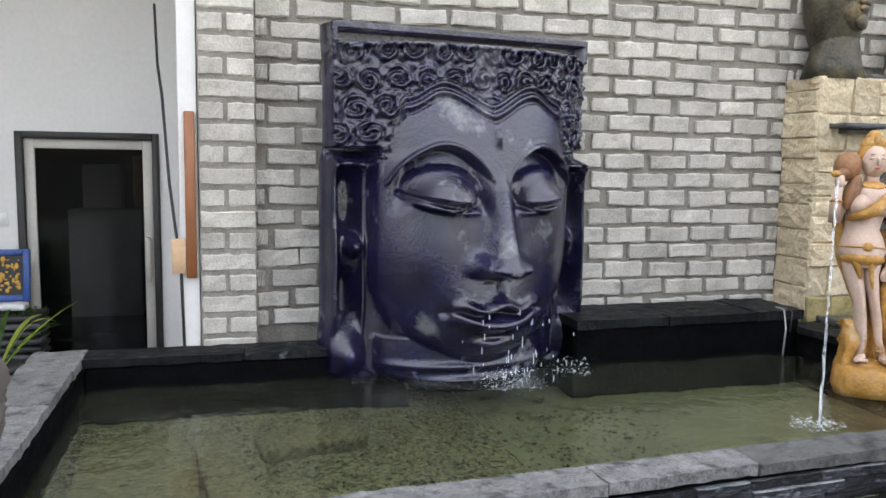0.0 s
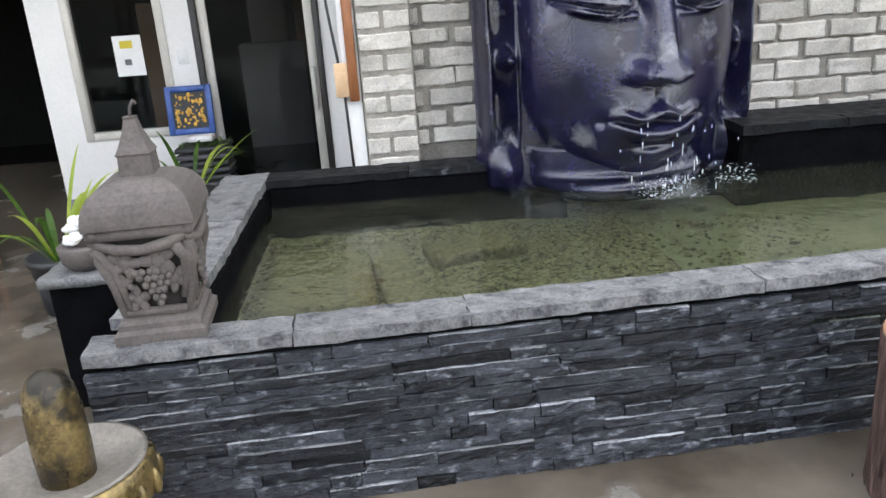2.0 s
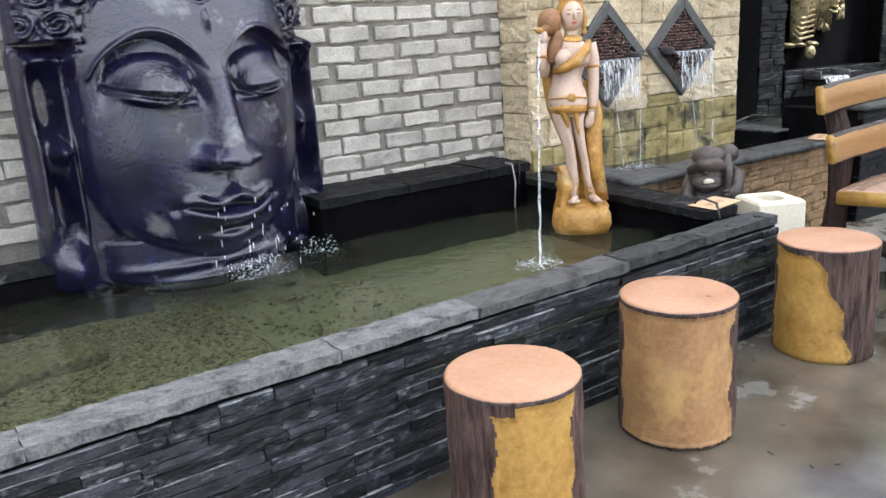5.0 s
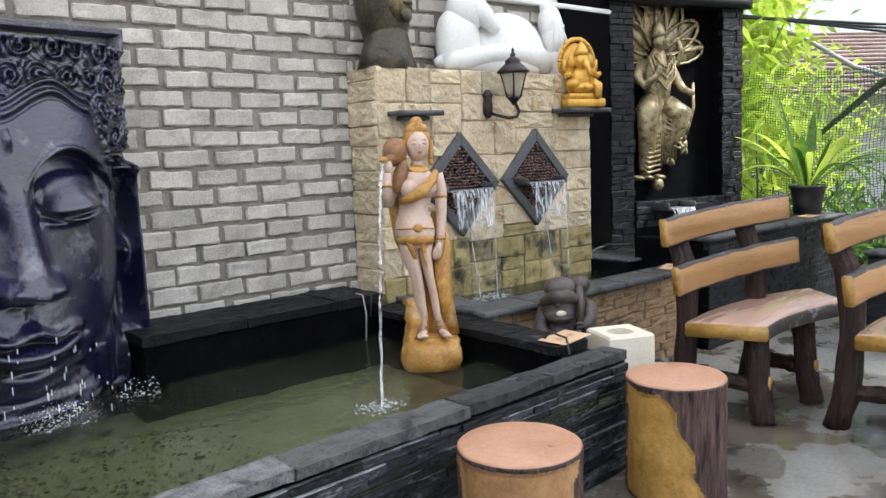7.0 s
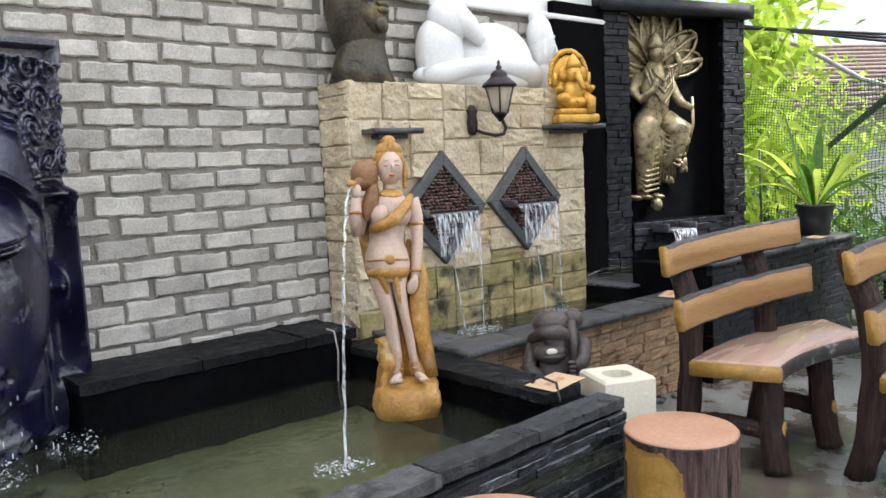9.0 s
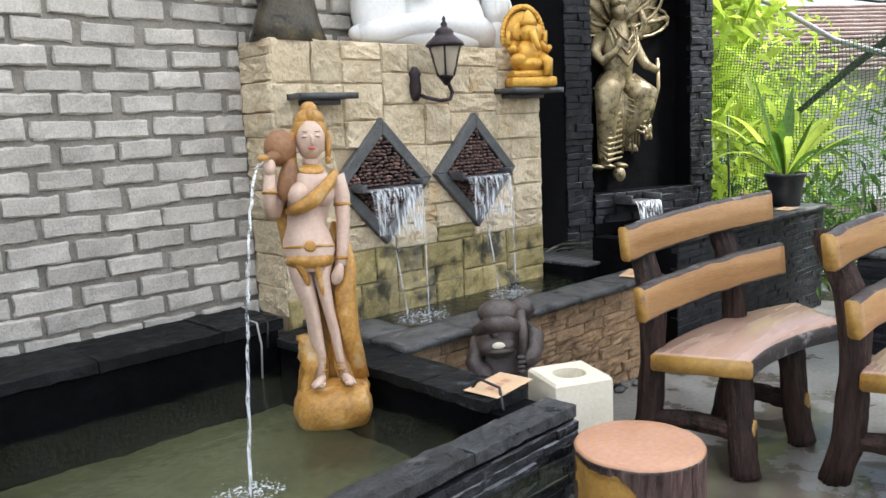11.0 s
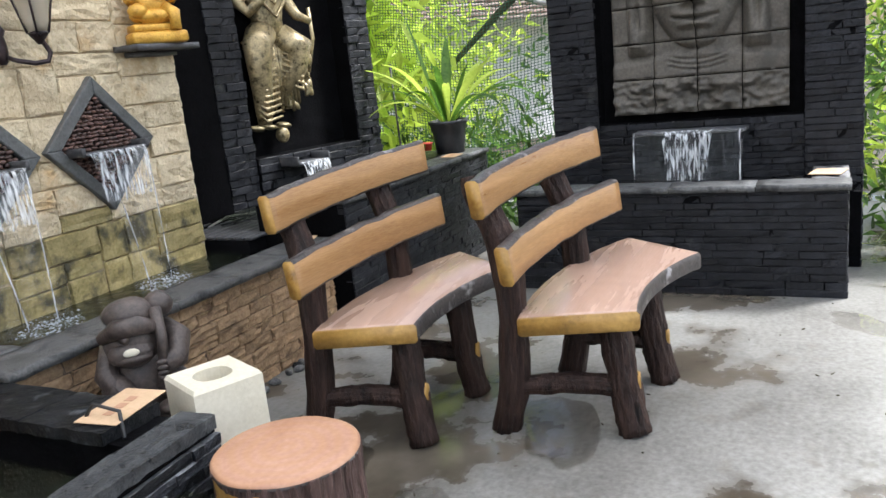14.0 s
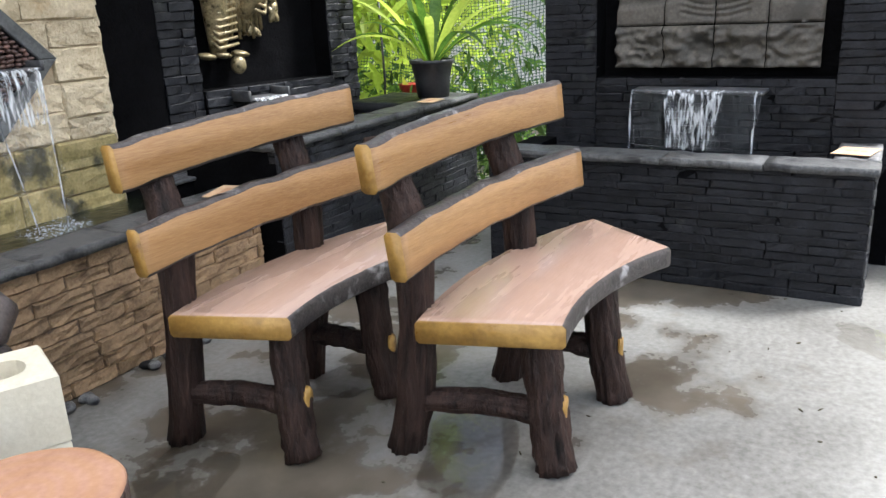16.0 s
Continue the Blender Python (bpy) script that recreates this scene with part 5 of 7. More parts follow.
def patch_a(a, v):
    lo, hi = 216 + 3 * math.sin(v * 11), 290 + 4 * math.sin(v * 13 + 1)
    return lo < a < hi and 0.17 + 0.02 * math.sin(a * 0.09) - 0.0012 * (a - 216) < v < (0.90 if a < 235 else 0.965)


def patch_b(a, v):
    return 150 + 5 * math.sin(v * 11) < a < 287 + 4 * math.sin(v * 14) and 0.02 < v < 0.965


def patch_c(a, v):
    return 135 < a < 242 - 50 * v ** 2 + 4 * math.sin(v * 17) and v < 0.955 - 0.02 * math.sin(a * 0.08)


stool(-1.50, -2.04, 0.405, 0.163, 0, patch_a, "log-shaped stool with bark and an ochre bare patch", YELLOWCUT)
stool(-0.83, -1.955, 0.425, 0.165, 0, patch_b, "log-shaped stool mostly bare tan wood with bark edges", TANCUT)
stool(0.01, -1.885, 0.415, 0.165, 0, patch_c, "log-shaped stool of dark bark beside the pond's corner", YELLOWCUT)


def arc_plank(c, r0, r1, a0, a1, z0, z1, lean, mats, n=26, wave=0.006, seed=0, slope=0.0):
    """A curved plank with a dark bark edge, painted face and cut ends; lean pushes its top outwards."""
    b = bmesh.new()
    secs = []
    for i in range(n + 1):
        a = radians(a0 + (a1 - a0) * i / n)
        wv = wave * noise.noise(Vector((i * 0.35, seed, 1)))
        e = 0.009
        prof = [(r0, z0 + e), (r0, z1 - e), (r0 + e, z1), (r1 - e, z1), (r1, z1 - e), (r1, z0 + e), (r1 - e, z0), (r0 + e, z0)]
        ring = []
        for k, (r, z) in enumerate(prof):
            zz = z + (wv if z > (z0 + z1) / 2 else wv * 0.7)
            rr = r + lean * (z - z0)
            ring.append(b.verts.new((c[0] + rr * math.sin(a), c[1] + rr * math.cos(a), zz + slope * rr * math.sin(a))))
        secs.append(ring)
    for i in range(n):
        for k in range(8):
            f = b.faces.new((secs[i][k], secs[i + 1][k], secs[i + 1][(k + 1) % 8], secs[i][(k + 1) % 8]))
            f.material_index = mats[k]
    for ring, rev in ((secs[0], False), (secs[-1], True)):
        f = b.faces.new(ring if rev else ring[::-1])
        f.material_index = 2
    return b


def post(path, r, seed):
    b = bmesh.new()
    pts, P = [], [Vector(p) for p in path]
    N = 14
    for i in range(N + 1):
        t = i / N * (len(P) - 1)
        k = min(int(t), len(P) - 2)
        pts.append(P[k].lerp(P[k + 1], t - k))
    return tube(pts, [r * (1.0 + 0.10 * noise.noise(Vector((i * 0.55, seed, 2))) + (0.10 if i == 0 else 0)) for i in range(N + 1)], 36, b, wobble=0.16, seed=seed, ridge=0.11)


def garden_bench(label, m):
    t = thing("garden_bench", label, "bench", m, "pair of curved benches")
    part("seat", arc_plank((0.115, -1.12), 0.744, 1.12, -23.0, 22.5, 0.375, 0.437, 0, [1, 1, 0, 0, 1, 1, 1, 1], 30, 0.003, 2, 0.05), [WOODTOP, EDGEBLACK, YELLOWCUT], t, "smooth pinkish seat with ochre cut ends")
    part("backrest_plank", arc_plank((0.025, -1.785), 1.706, 1.751, -13.5, 13.5, 0.565, 0.687, 0.12, [0, 1, 1, 1, 1, 1, 1, 1], 26, 0.006, 5, 0.07), [WOODBACK, EDGEBLACK, YELLOWCUT], t, "tan curved lower back plank")
    part("backrest_plank", arc_plank((0.055, -1.685), 1.706, 1.751, -13.9, 13.9, 0.765, 0.885, 0.12, [0, 1, 1, 1, 1, 1, 1, 1], 26, 0.008, 9, 0.07), [WOODBACK, EDGEBLACK, YELLOWCUT], t, "tan curved upper back plank")
    for x, dy, s in ((-0.27, 0.0, 1), (0.21, 0.01, 2)):
        part("back_post", post([(x, 0.015 + dy, 0.0), (x, -0.03 + dy, 0.17), (x + 0.015, -0.035 + dy, 0.34), (x + 0.04, -0.01 + dy, 0.60), (x + 0.06, 0.09 + dy, 0.79), (x + 0.065, 0.10 + dy, 0.845)], 0.046, s), BARK, t, "bark-textured back post")
    for foot, top, s in (((-0.151, -0.391), (-0.12, -0.31), 3), ((0.26, -0.334), (0.24, -0.27), 4)):
        mid = ((foot[0] + top[0]) / 2, (foot[1] + top[1]) / 2)
        leg = part("leg", post([(foot[0], foot[1], 0.0), (mid[0], mid[1], 0.17), (top[0] + 0.02, top[1], 0.385)], 0.048, s), BARK, t, "bark-textured leg")
        knot = bmesh.new()
        bmesh.ops.create_cone(knot, cap_ends=True, segments=14, radius1=0.028, radius2=0.024, depth=0.014, matrix=Matrix.Translation((mid[0] + 0.022, mid[1] - 0.043, 0.165)) @ Matrix.Rotation(radians(25), 4, "Z") @ Matrix.Rotation(radians(90), 4, "X") @ Matrix.Diagonal((0.8, 1.25, 1, 1)))
        part("knot", knot, YELLOWCUT, leg, "ochre sawn knot")
    for a, b_, s in (((-0.27, -0.02), (-0.135, -0.36), 7), ((0.21, -0.01), (0.25, -0.31), 8)):
        part("stretcher", post([(a[0], a[1], 0.155), ((a[0] + b_[0]) / 2, (a[1] + b_[1]) / 2, 0.165), (b_[0], b_[1], 0.15)], 0.032, s), BARK, t, "bark-textured stretcher")
    return t


bench = garden_bench("curved log-look garden bench with two back planks", pose(1.283, -2.065, 0, 0, 0, -9.3) @ Matrix.Diagonal((1.063, 0.99, 1.005, 1)))
copy_thing(bench, pose(1.03, -1.455, 0, 0, 0, -8.9) @ Matrix.Diagonal((0.955, 0.905, 1.013, 1)))


# ---- cream planter, cards, monkey, lamp, shelves ----
def planter():
    t = thing("planter", "square cream cement planter with a round hole", "planter", pose(0.245, -1.475, 0, 0, 0, -24))
    w, h = 0.098, 0.465
    part("body", block((-w, -w, 0), (w, w, 0.30), 0.012, segments=2), CREAMPOT, t)
    b = bmesh.new()
    n = 32
    rows = []
    for ring in range(5):
        vs = []
        for k in range(n):
            a = 2 * math.pi * k / n
            c, s = math.cos(a), math.sin(a)
            sq = 1 / max(abs(c), abs(s))
            if ring == 0:
                p = (w * c * sq, w * s * sq, 0.302)
            elif ring == 1:
                p = (w * c * sq * 1.0, w * s * sq * 1.0, h - 0.01)
            elif ring == 2:
                p = (w * 0.93 * c * sq, w * 0.93 * s * sq, h)
            elif ring == 3:
                p = (0.052 * c * (1 + 0.15 * (sq - 1)), 0.052 * s * (1 + 0.15 * (sq - 1)), h - 0.003)
            else:
                p = (0.046 * c, 0.046 * s, 0.32)
            vs.append(b.verts.new(p))
        rows.append(vs)
    for r in range(4):
        for k in range(n):
            b.faces.new((rows[r][k], rows[r][(k + 1) % n], rows[r + 1][(k + 1) % n], rows[r + 1][k]))
    b.faces.new(rows[-1])
    part("rim", b, CREAMPOT, t, smooth=False)


planter()


def price_card(x, y, z, rz, w=0.20, d=0.12, tilt=2.0):
    t = thing("price_card", "brown cardboard price card with faded handwriting", "card", pose(x, y, z, tilt, 0, rz), "cardboard price cards")
    b = block((-w / 2, -d / 2, 0.001), (w / 2, d / 2, 0.004), 0.001)
    part("sheet", b, CARD, t, smooth=False)
    for k in range(3):
        part("writing_bar", block((-w * 0.28 + k * w * 0.2, -0.012, 0.0045), (-w * 0.28 + k * w * 0.2 + w * 0.14, 0.012, 0.0052), 0), PENCIL, t, smooth=False)


PENCIL = surface("faded_red_ink", (0.42, 0.22, 0.13), (0.48, 0.28, 0.17), 0.8, 20, 80, 0)
price_card(0.0, -1.40, 0.468, 10)
price_card(3.10, -0.90, 0.664, 5, 0.16, 0.09)
price_card(2.86, -2.97, 0.535, 80, 0.14, 0.20)
price_card(1.62, -0.80, 0.49, 20, 0.20, 0.1)
solid("cord", tube([(-0.075, -1.36, 0.47), (-0.06, -1.375, 0.50), (-0.05, -1.45, 0.485), (-0.09, -1.50, 0.44)], 0.005, 6), BLACKCABLE, "dark cord over the pond's coping beside the card", "cord")


def monkey():
    b = bmesh.new()
    lathe([(0.085, 0.0), (0.085, 0.04), (0.075, 0.05)], 16, b)
    limb(b, [(0, 0.01, 0.03), (0, 0.015, 0.10), (0, 0.01, 0.17)], [0.078, 0.074, 0.062], n=18)
    blob(b, (-0.012, -0.015, 0.195), (0.070, 0.068, 0.058))
    blob(b, (-0.018, -0.058, 0.178), (0.056, 0.034, 0.030))
    limb(b, [(-0.055, -0.075, 0.168), (-0.02, -0.093, 0.170), (0.025, -0.083, 0.172)], 0.007, n=6)
    limb(b, [(-0.078, -0.035, 0.212), (-0.045, -0.080, 0.235), (0.005, -0.088, 0.238), (0.045, -0.06, 0.222)], [0.014, 0.020, 0.020, 0.014], n=10)
    blob(b, (-0.03, -0.078, 0.212), (0.015, 0.012, 0.010), seg=10, rings=7)
    blob(b, (-0.01, -0.02, 0.252), (0.062, 0.055, 0.032))
    blob(b, (0.062, -0.01, 0.258), (0.036, 0.036, 0.028))
    limb(b, [(0.05, -0.045, 0.255), (0.054, -0.078, 0.205), (0.046, -0.088, 0.150)], [0.016, 0.013, 0.012], n=8)
    limb(b, [(0.062, 0.01, 0.20), (0.095, -0.015, 0.178), (0.082, -0.062, 0.152), (0.05, -0.088, 0.143)], [0.030, 0.032, 0.026, 0.018], n=10)
    for k in range(4):
        blob(b, (0.042, -0.097, 0.155 - 0.011 * k), (0.014, 0.009, 0.006), seg=8, rings=6)
    limb(b, [(-0.062, 0.01, 0.18), (-0.085, -0.03, 0.13), (-0.06, -0.07, 0.09)], [0.028, 0.027, 0.022], n=10)
    for s in (-1, 1):
        blob(b, (s * 0.062, -0.035, 0.092), (0.042, 0.052, 0.044))
        blob(b, (s * 0.045, -0.085, 0.056), (0.030, 0.036, 0.016))
    blob(b, (-0.020, -0.094, 0.187), (0.019, 0.005, 0.009), 1, seg=10, rings=6)
    for v in b.verts:
        v.co += noise.noise_vector(v.co * 50) * 0.002
    solid("monkey_statue", b, [MONKEY, CREAMPOT], "dark cast stone statue of a crouching monkey", "statue", pose(0.38, -1.06, 0.20, 0, 0, -40) @ Matrix.Diagonal((1.25, 1.2, 1.5, 1)))
    ped = solid("pedestal", slab((-0.10, -0.09, 0), (0.10, 0.09, 0.20), 0.05, 0.006, 3), MONKEY, "dark cast stone plinth under the monkey", "plinth", pose(0.36, -1.06, 0, 0, 0, -28))


monkey()


def shelf(x0, x1, z, depth, label):
    t = thing("wall_shelf", label, "shelf", pose(0, 0, 0), "small wall shelves")
    part("board", slab((x0, -0.24 - depth, z - 0.012), (x1, -0.238, z + 0.012), 0.05, 0.003, x0), SHELF, t)
    part("bracket", block((x0 + 0.05, -0.30, z - 0.035), (x1 - 0.05, -0.238, z - 0.013), 0.004), SHELF, t)


shelf(0.06, 0.33, 1.392, 0.11, "small dark slate shelf, empty")
shelf(1.26, 1.62, 1.41, 0.15, "small dark shelf carrying the gold figure")


def wall_lamp():
    t = thing("wall_lantern", "dark cast iron wall lantern with rippled glass", "lamp", pose(0.80, -0.38, 1.37))
    part("backplate", lathe([(0.012, 0.0), (0.024, 0.015), (0.028, 0.06), (0.022, 0.10), (0.03, 0.12), (0.012, 0.15)], 14), IRON, t, m=pose(-0.075, 0.125, 0.0))
    part("arm", tube([(-0.07, 0.12, 0.03), (-0.055, 0.07, 0.01), (-0.02, 0.02, -0.005), (0.02, 0.0, 0.0), (0.035, 0.0, 0.03), (0.015, 0.0, 0.065), (0.0, 0.0, 0.09)], 0.009, 8), IRON, t)
    part("cup", lathe([(0.008, 0.06), (0.018, 0.075), (0.03, 0.09), (0.038, 0.10), (0.03, 0.105)], 16), IRON, t)
    part("glass", lathe([(0.034, 0.105), (0.046, 0.14), (0.056, 0.19), (0.066, 0.225), (0.066, 0.228)], 16), LAMPGLASS, t, "rippled smoky glass")
    for k in range(4):
        a = math.pi / 4 + k * math.pi / 2
        part("rib", tube([(0.036 * math.cos(a), 0.036 * math.sin(a), 0.10), (0.058 * math.cos(a), 0.058 * math.sin(a), 0.19), (0.069 * math.cos(a), 0.069 * math.sin(a), 0.23)], 0.0045, 6), IRON, t)
    part("roof", lathe([(0.076, 0.226), (0.088, 0.232), (0.082, 0.245), (0.056, 0.268), (0.040, 0.282), (0.044, 0.29), (0.030, 0.305), (0.012, 0.315), (0.016, 0.325), (0.006, 0.338), (0.009, 0.348), (0.002, 0.362)], 20), IRON, t, "fluted iron roof with finial")


wall_lamp()


# ---- figures on and beside the fountain wall ----
def gold_figure():
    b = bmesh.new()
    block((-0.115, -0.075, 0), (0.115, 0.075, 0.045), 0.008, b)
    block((-0.10, -0.06, 0.045), (0.10, 0.06, 0.075), 0.006, b)
    b.verts.ensure_lookup_table()
    n0 = 28
    for k in range(n0):
        a = math.pi * (k / (n0 - 1)) * 1.16 - 0.25
        blob(b, (0.105 * math.cos(a), 0.055, 0.235 + 0.115 * math.sin(a) * (1.15 if math.sin(a) > 0 else 1)), 0.014, seg=8, rings=6)
    blob(b, (0, 0.06, 0.225), (0.10, 0.018, 0.125))
    blob(b, (0, 0.0, 0.155), (0.068, 0.055, 0.062))
    blob(b, (0, -0.01, 0.105), (0.095, 0.065, 0.035))
    blob(b, (-0.065, -0.035, 0.125), (0.042, 0.04, 0.03), rot=(0, 0, 20))
    limb(b, [(0.05, -0.03, 0.13), (0.072, -0.065, 0.11), (0.07, -0.07, 0.05)], [0.03, 0.026, 0.02])
    blob(b, (0, -0.015, 0.245), (0.045, 0.042, 0.045))
    limb(b, [(0.0, -0.05, 0.245), (0.005, -0.072, 0.215), (0.015, -0.075, 0.18), (0.03, -0.07, 0.165)], [0.018, 0.016, 0.013, 0.01])
    for s in (-1, 1):
        blob(b, (s * 0.05, 0.0, 0.25), (0.026, 0.01, 0.036))
        limb(b, [(s * 0.06, 0.0, 0.195), (s * 0.092, -0.02, 0.165), (s * 0.085, -0.055, 0.175)], [0.019, 0.017, 0.014])
        limb(b, [(s * 0.06, 0.02, 0.20), (s * 0.098, 0.02, 0.205), (s * 0.092, 0.01, 0.255)], [0.016, 0.014, 0.012])
    lathe([(0.043, 0.275), (0.036, 0.30), (0.022, 0.325), (0.006, 0.345)], 14, b, (0, -0.01))
    for v in b.verts:
        v.co += noise.noise_vector(v.co * 70) * 0.003
    solid("seated_statue", b, GOLD, "gold painted seated statue with an arched back", "statue", pose(1.435, -0.315, 1.424, 0, 0, -26) @ Matrix.Diagonal((1.05, 1.05, 1.1, 1)))


gold_figure()


def bust(name, label, m, material, H, hair):
    b = bmesh.new()
    blob(b, (0, 0, H * 0.62), (H * 0.24, H * 0.28, H * 0.36), seg=28, rings=20)
    blob(b, (0, -H * 0.10, H * 0.40), (H * 0.16, H * 0.17, H * 0.14))
    limb(b, [(0, 0.02, 0.0), (0, 0.02, H * 0.12), (0, 0.0, H * 0.3), (0, 0.0, H * 0.45)], [H * 0.30, H * 0.24, H * 0.17, H * 0.17], n=20)
    limb(b, [(0, -H * 0.25, H * 0.68), (0, -H * 0.30, H * 0.60), (0, -H * 0.335, H * 0.53), (0, -H * 0.27, H * 0.51)], [H * 0.03, H * 0.035, H * 0.05, H * 0.03])
    blob(b, (0, -H * 0.265, H * 0.445), (H * 0.075, H * 0.04, H * 0.022))
    blob(b, (0, -H * 0.26, H * 0.41), (H * 0.065, H * 0.04, H * 0.025))
    blob(b, (0, -H * 0.235, H * 0.335), (H * 0.07, H * 0.05, H * 0.05))
    for s in (-1, 1):
        blob(b, (s * H * 0.095, -H * 0.225, H * 0.65), (H * 0.065, H * 0.04, H * 0.035))
        limb(b, [(s * H * 0.03, -H * 0.265, H * 0.70), (s * H * 0.10, -H * 0.26, H * 0.725), (s * H * 0.19, -H * 0.19, H * 0.69)], [H * 0.014, H * 0.016, H * 0.01])
        blob(b, (s * H * 0.235, 0.0, H * 0.56), (H * 0.03, H * 0.06, H * 0.13))
    if hair:
        blob(b, (0, H * 0.05, H * 0.76), (H * 0.26, H * 0.28, H * 0.26))
        blob(b, (0, H * 0.16, H * 0.98), (H * 0.12, H * 0.12, H * 0.10))
    else:
        blob(b, (0, H * 0.06, H * 0.55), (H * 0.28, H * 0.30, H * 0.50))
    for v in b.verts:
        v.co += noise.noise_vector(v.co * 25) * 0.003
    solid(name, b, material, label, "statue", m)


bust("head_bust", "dark bronze bust of a large face on the wall", pose(0.19, -0.11, 1.615, 0, 0, 22) @ Matrix.Diagonal((0.9, 0.55, 1.0, 1)), DARKBRONZE, 0.80, False)
bust("plaster_bust", "white plaster bust in profile beside the reclining animal", pose(1.44, -0.09, 1.615, 0, 0, 62) @ Matrix.Diagonal((0.62, 0.62, 1, 1)), WHITESTAT, 0.43, True)


def reclining_animal():
    b = bmesh.new()
    blob(b, (0.16, 0.02, 0.16), (0.29, 0.13, 0.20), seg=32, rings=20, rot=(0, 4, 0))
    blob(b, (0.0, -0.02, 0.06), (0.44, 0.14, 0.085), seg=32, rings=16)
    blob(b, (-0.25, 0.0, 0.17), (0.15, 0.12, 0.19), seg=24, rings=16)
    blob(b, (-0.20, -0.02, 0.34), (0.125, 0.105, 0.115), seg=24, rings=16, rot=(0, 14, 0))
    limb(b, [(-0.17, -0.05, 0.36), (-0.10, -0.085, 0.31), (-0.04, -0.10, 0.255), (-0.02, -0.105, 0.235)], [0.085, 0.062, 0.038, 0.024], n=16)
    for x, r in ((-0.29, -14), (-0.11, 8)):
        blob(b, (x, 0.0, 0.455), (0.032, 0.024, 0.072), rot=(0, r, 0))
    limb(b, [(0.40, -0.03, 0.08), (0.28, -0.10, 0.12), (0.10, -0.12, 0.125), (-0.10, -0.125, 0.105), (-0.30, -0.10, 0.07), (-0.40, -0.06, 0.05)], [0.09, 0.075, 0.06, 0.055, 0.055, 0.04], n=16)
    for v in b.verts:
        v.co += noise.noise_vector(v.co * 10) * 0.004
    solid("animal_statue", b, WHITESTAT, "white plaster statue of a reclining pointed-eared animal", "statue", pose(0.90, -0.11, 1.612, 0, 0, 0) @ Matrix.Diagonal((0.98, 0.75, 1.0, 1)))


reclining_animal()


def niche_relief():
    """Standing robed figure under a fan hood, in high relief on the niche's back."""
    b = bmesh.new()
    rnd = random.Random(8)
    for k in range(7):
        a = radians(-78 + 26 * k)
        s, co = math.sin(a), math.cos(a)
        rise = 0.36 + 0.05 * co
        mid = Vector((0.60 * rise * s, -0.035 - 0.012 * (k % 2), 0.97 + 0.60 * rise * co))
        blob(b, mid + Vector((0, 0.02, 0)), (0.080, 0.022, rise * 0.44), rot=(0, math.degrees(a), 0))
        rim = []
        for i in range(13):
            q = math.pi * (0.12 + 1.76 * i / 12) - math.pi
            x_, z_ = 0.084 * math.sin(q) * 1.05, rise * 0.46 * math.cos(q)
            rim.append((mid.x + x_ * co + z_ * s, mid.y - 0.012, mid.z - x_ * s + z_ * co))
        limb(b, rim, 0.011, n=6)
        limb(b, [mid + Vector((-rise * 0.42 * s, -0.012, -rise * 0.42 * co)), mid + Vector((0, -0.012, 0)), mid + Vector((rise * 0.43 * s, -0.02, rise * 0.43 * co))], [0.012, 0.014, 0.020], n=8)
    blob(b, (0.0, -0.10, 1.07), (0.047, 0.052, 0.062), seg=20, rings=14)
    blob(b, (0.0, -0.155, 1.065), (0.009, 0.014, 0.018), seg=8, rings=6)
    lathe([(0.052, 1.105), (0.045, 1.14), (0.036, 1.17), (0.02, 1.20), (0.006, 1.225)], 14, b, (0, -0.09))
    limb(b, [(0, -0.05, 0.62), (0, -0.07, 0.72), (0, -0.07, 0.84), (0, -0.06, 0.94), (0, -0.08, 1.03)], [0.10, 0.085, 0.105, 0.085, 0.035], n=20)
    for k in range(3):
        rr = 0.05 + 0.025 * k
        limb(b, [(-rr, -0.12, 0.97), (-rr * 0.8, -0.165, 0.92 - 0.045 * k), (0, -0.18, 0.88 - 0.075 * k), (rr * 0.8, -0.165, 0.92 - 0.045 * k), (rr, -0.12, 0.97)], 0.009, n=8)
    limb(b, [(-0.10, -0.05, 0.93), (-0.165, -0.08, 0.82), (-0.14, -0.13, 0.76), (-0.07, -0.17, 0.83), (-0.055, -0.175, 0.90)], [0.042, 0.038, 0.032, 0.024, 0.018])
    limb(b, [(0.10, -0.05, 0.93), (0.145, -0.07, 0.82), (0.165, -0.12, 0.74), (0.235, -0.15, 0.70)], [0.042, 0.036, 0.03, 0.02])
    limb(b, [(-0.10, -0.02, 0.95), (-0.19, -0.04, 0.98), (-0.20, -0.06, 1.08)], [0.035, 0.028, 0.02])
    limb(b, [(0.10, -0.02, 0.95), (0.18, -0.04, 0.93), (0.20, -0.06, 1.02), (0.17, -0.06, 1.10)], [0.035, 0.028, 0.022, 0.016])
    limb(b, [(0.23, -0.15, 0.78), (0.235, -0.15, 0.60), (0.20, -0.12, 0.40)], 0.010, n=8)
    # robe: many folds from hips and knees
    limb(b, [(-0.06, -0.09, 0.64), (-0.13, -0.16, 0.58), (-0.12, -0.13, 0.40), (-0.10, -0.08, 0.20), (-0.10, -0.06, 0.10)], [0.085, 0.080, 0.062, 0.05, 0.035], n=16)
    limb(b, [(0.05, -0.09, 0.62), (0.13, -0.16, 0.55), (0.11, -0.13, 0.42), (0.02, -0.10, 0.30)], [0.085, 0.082, 0.06, 0.04], n=16)
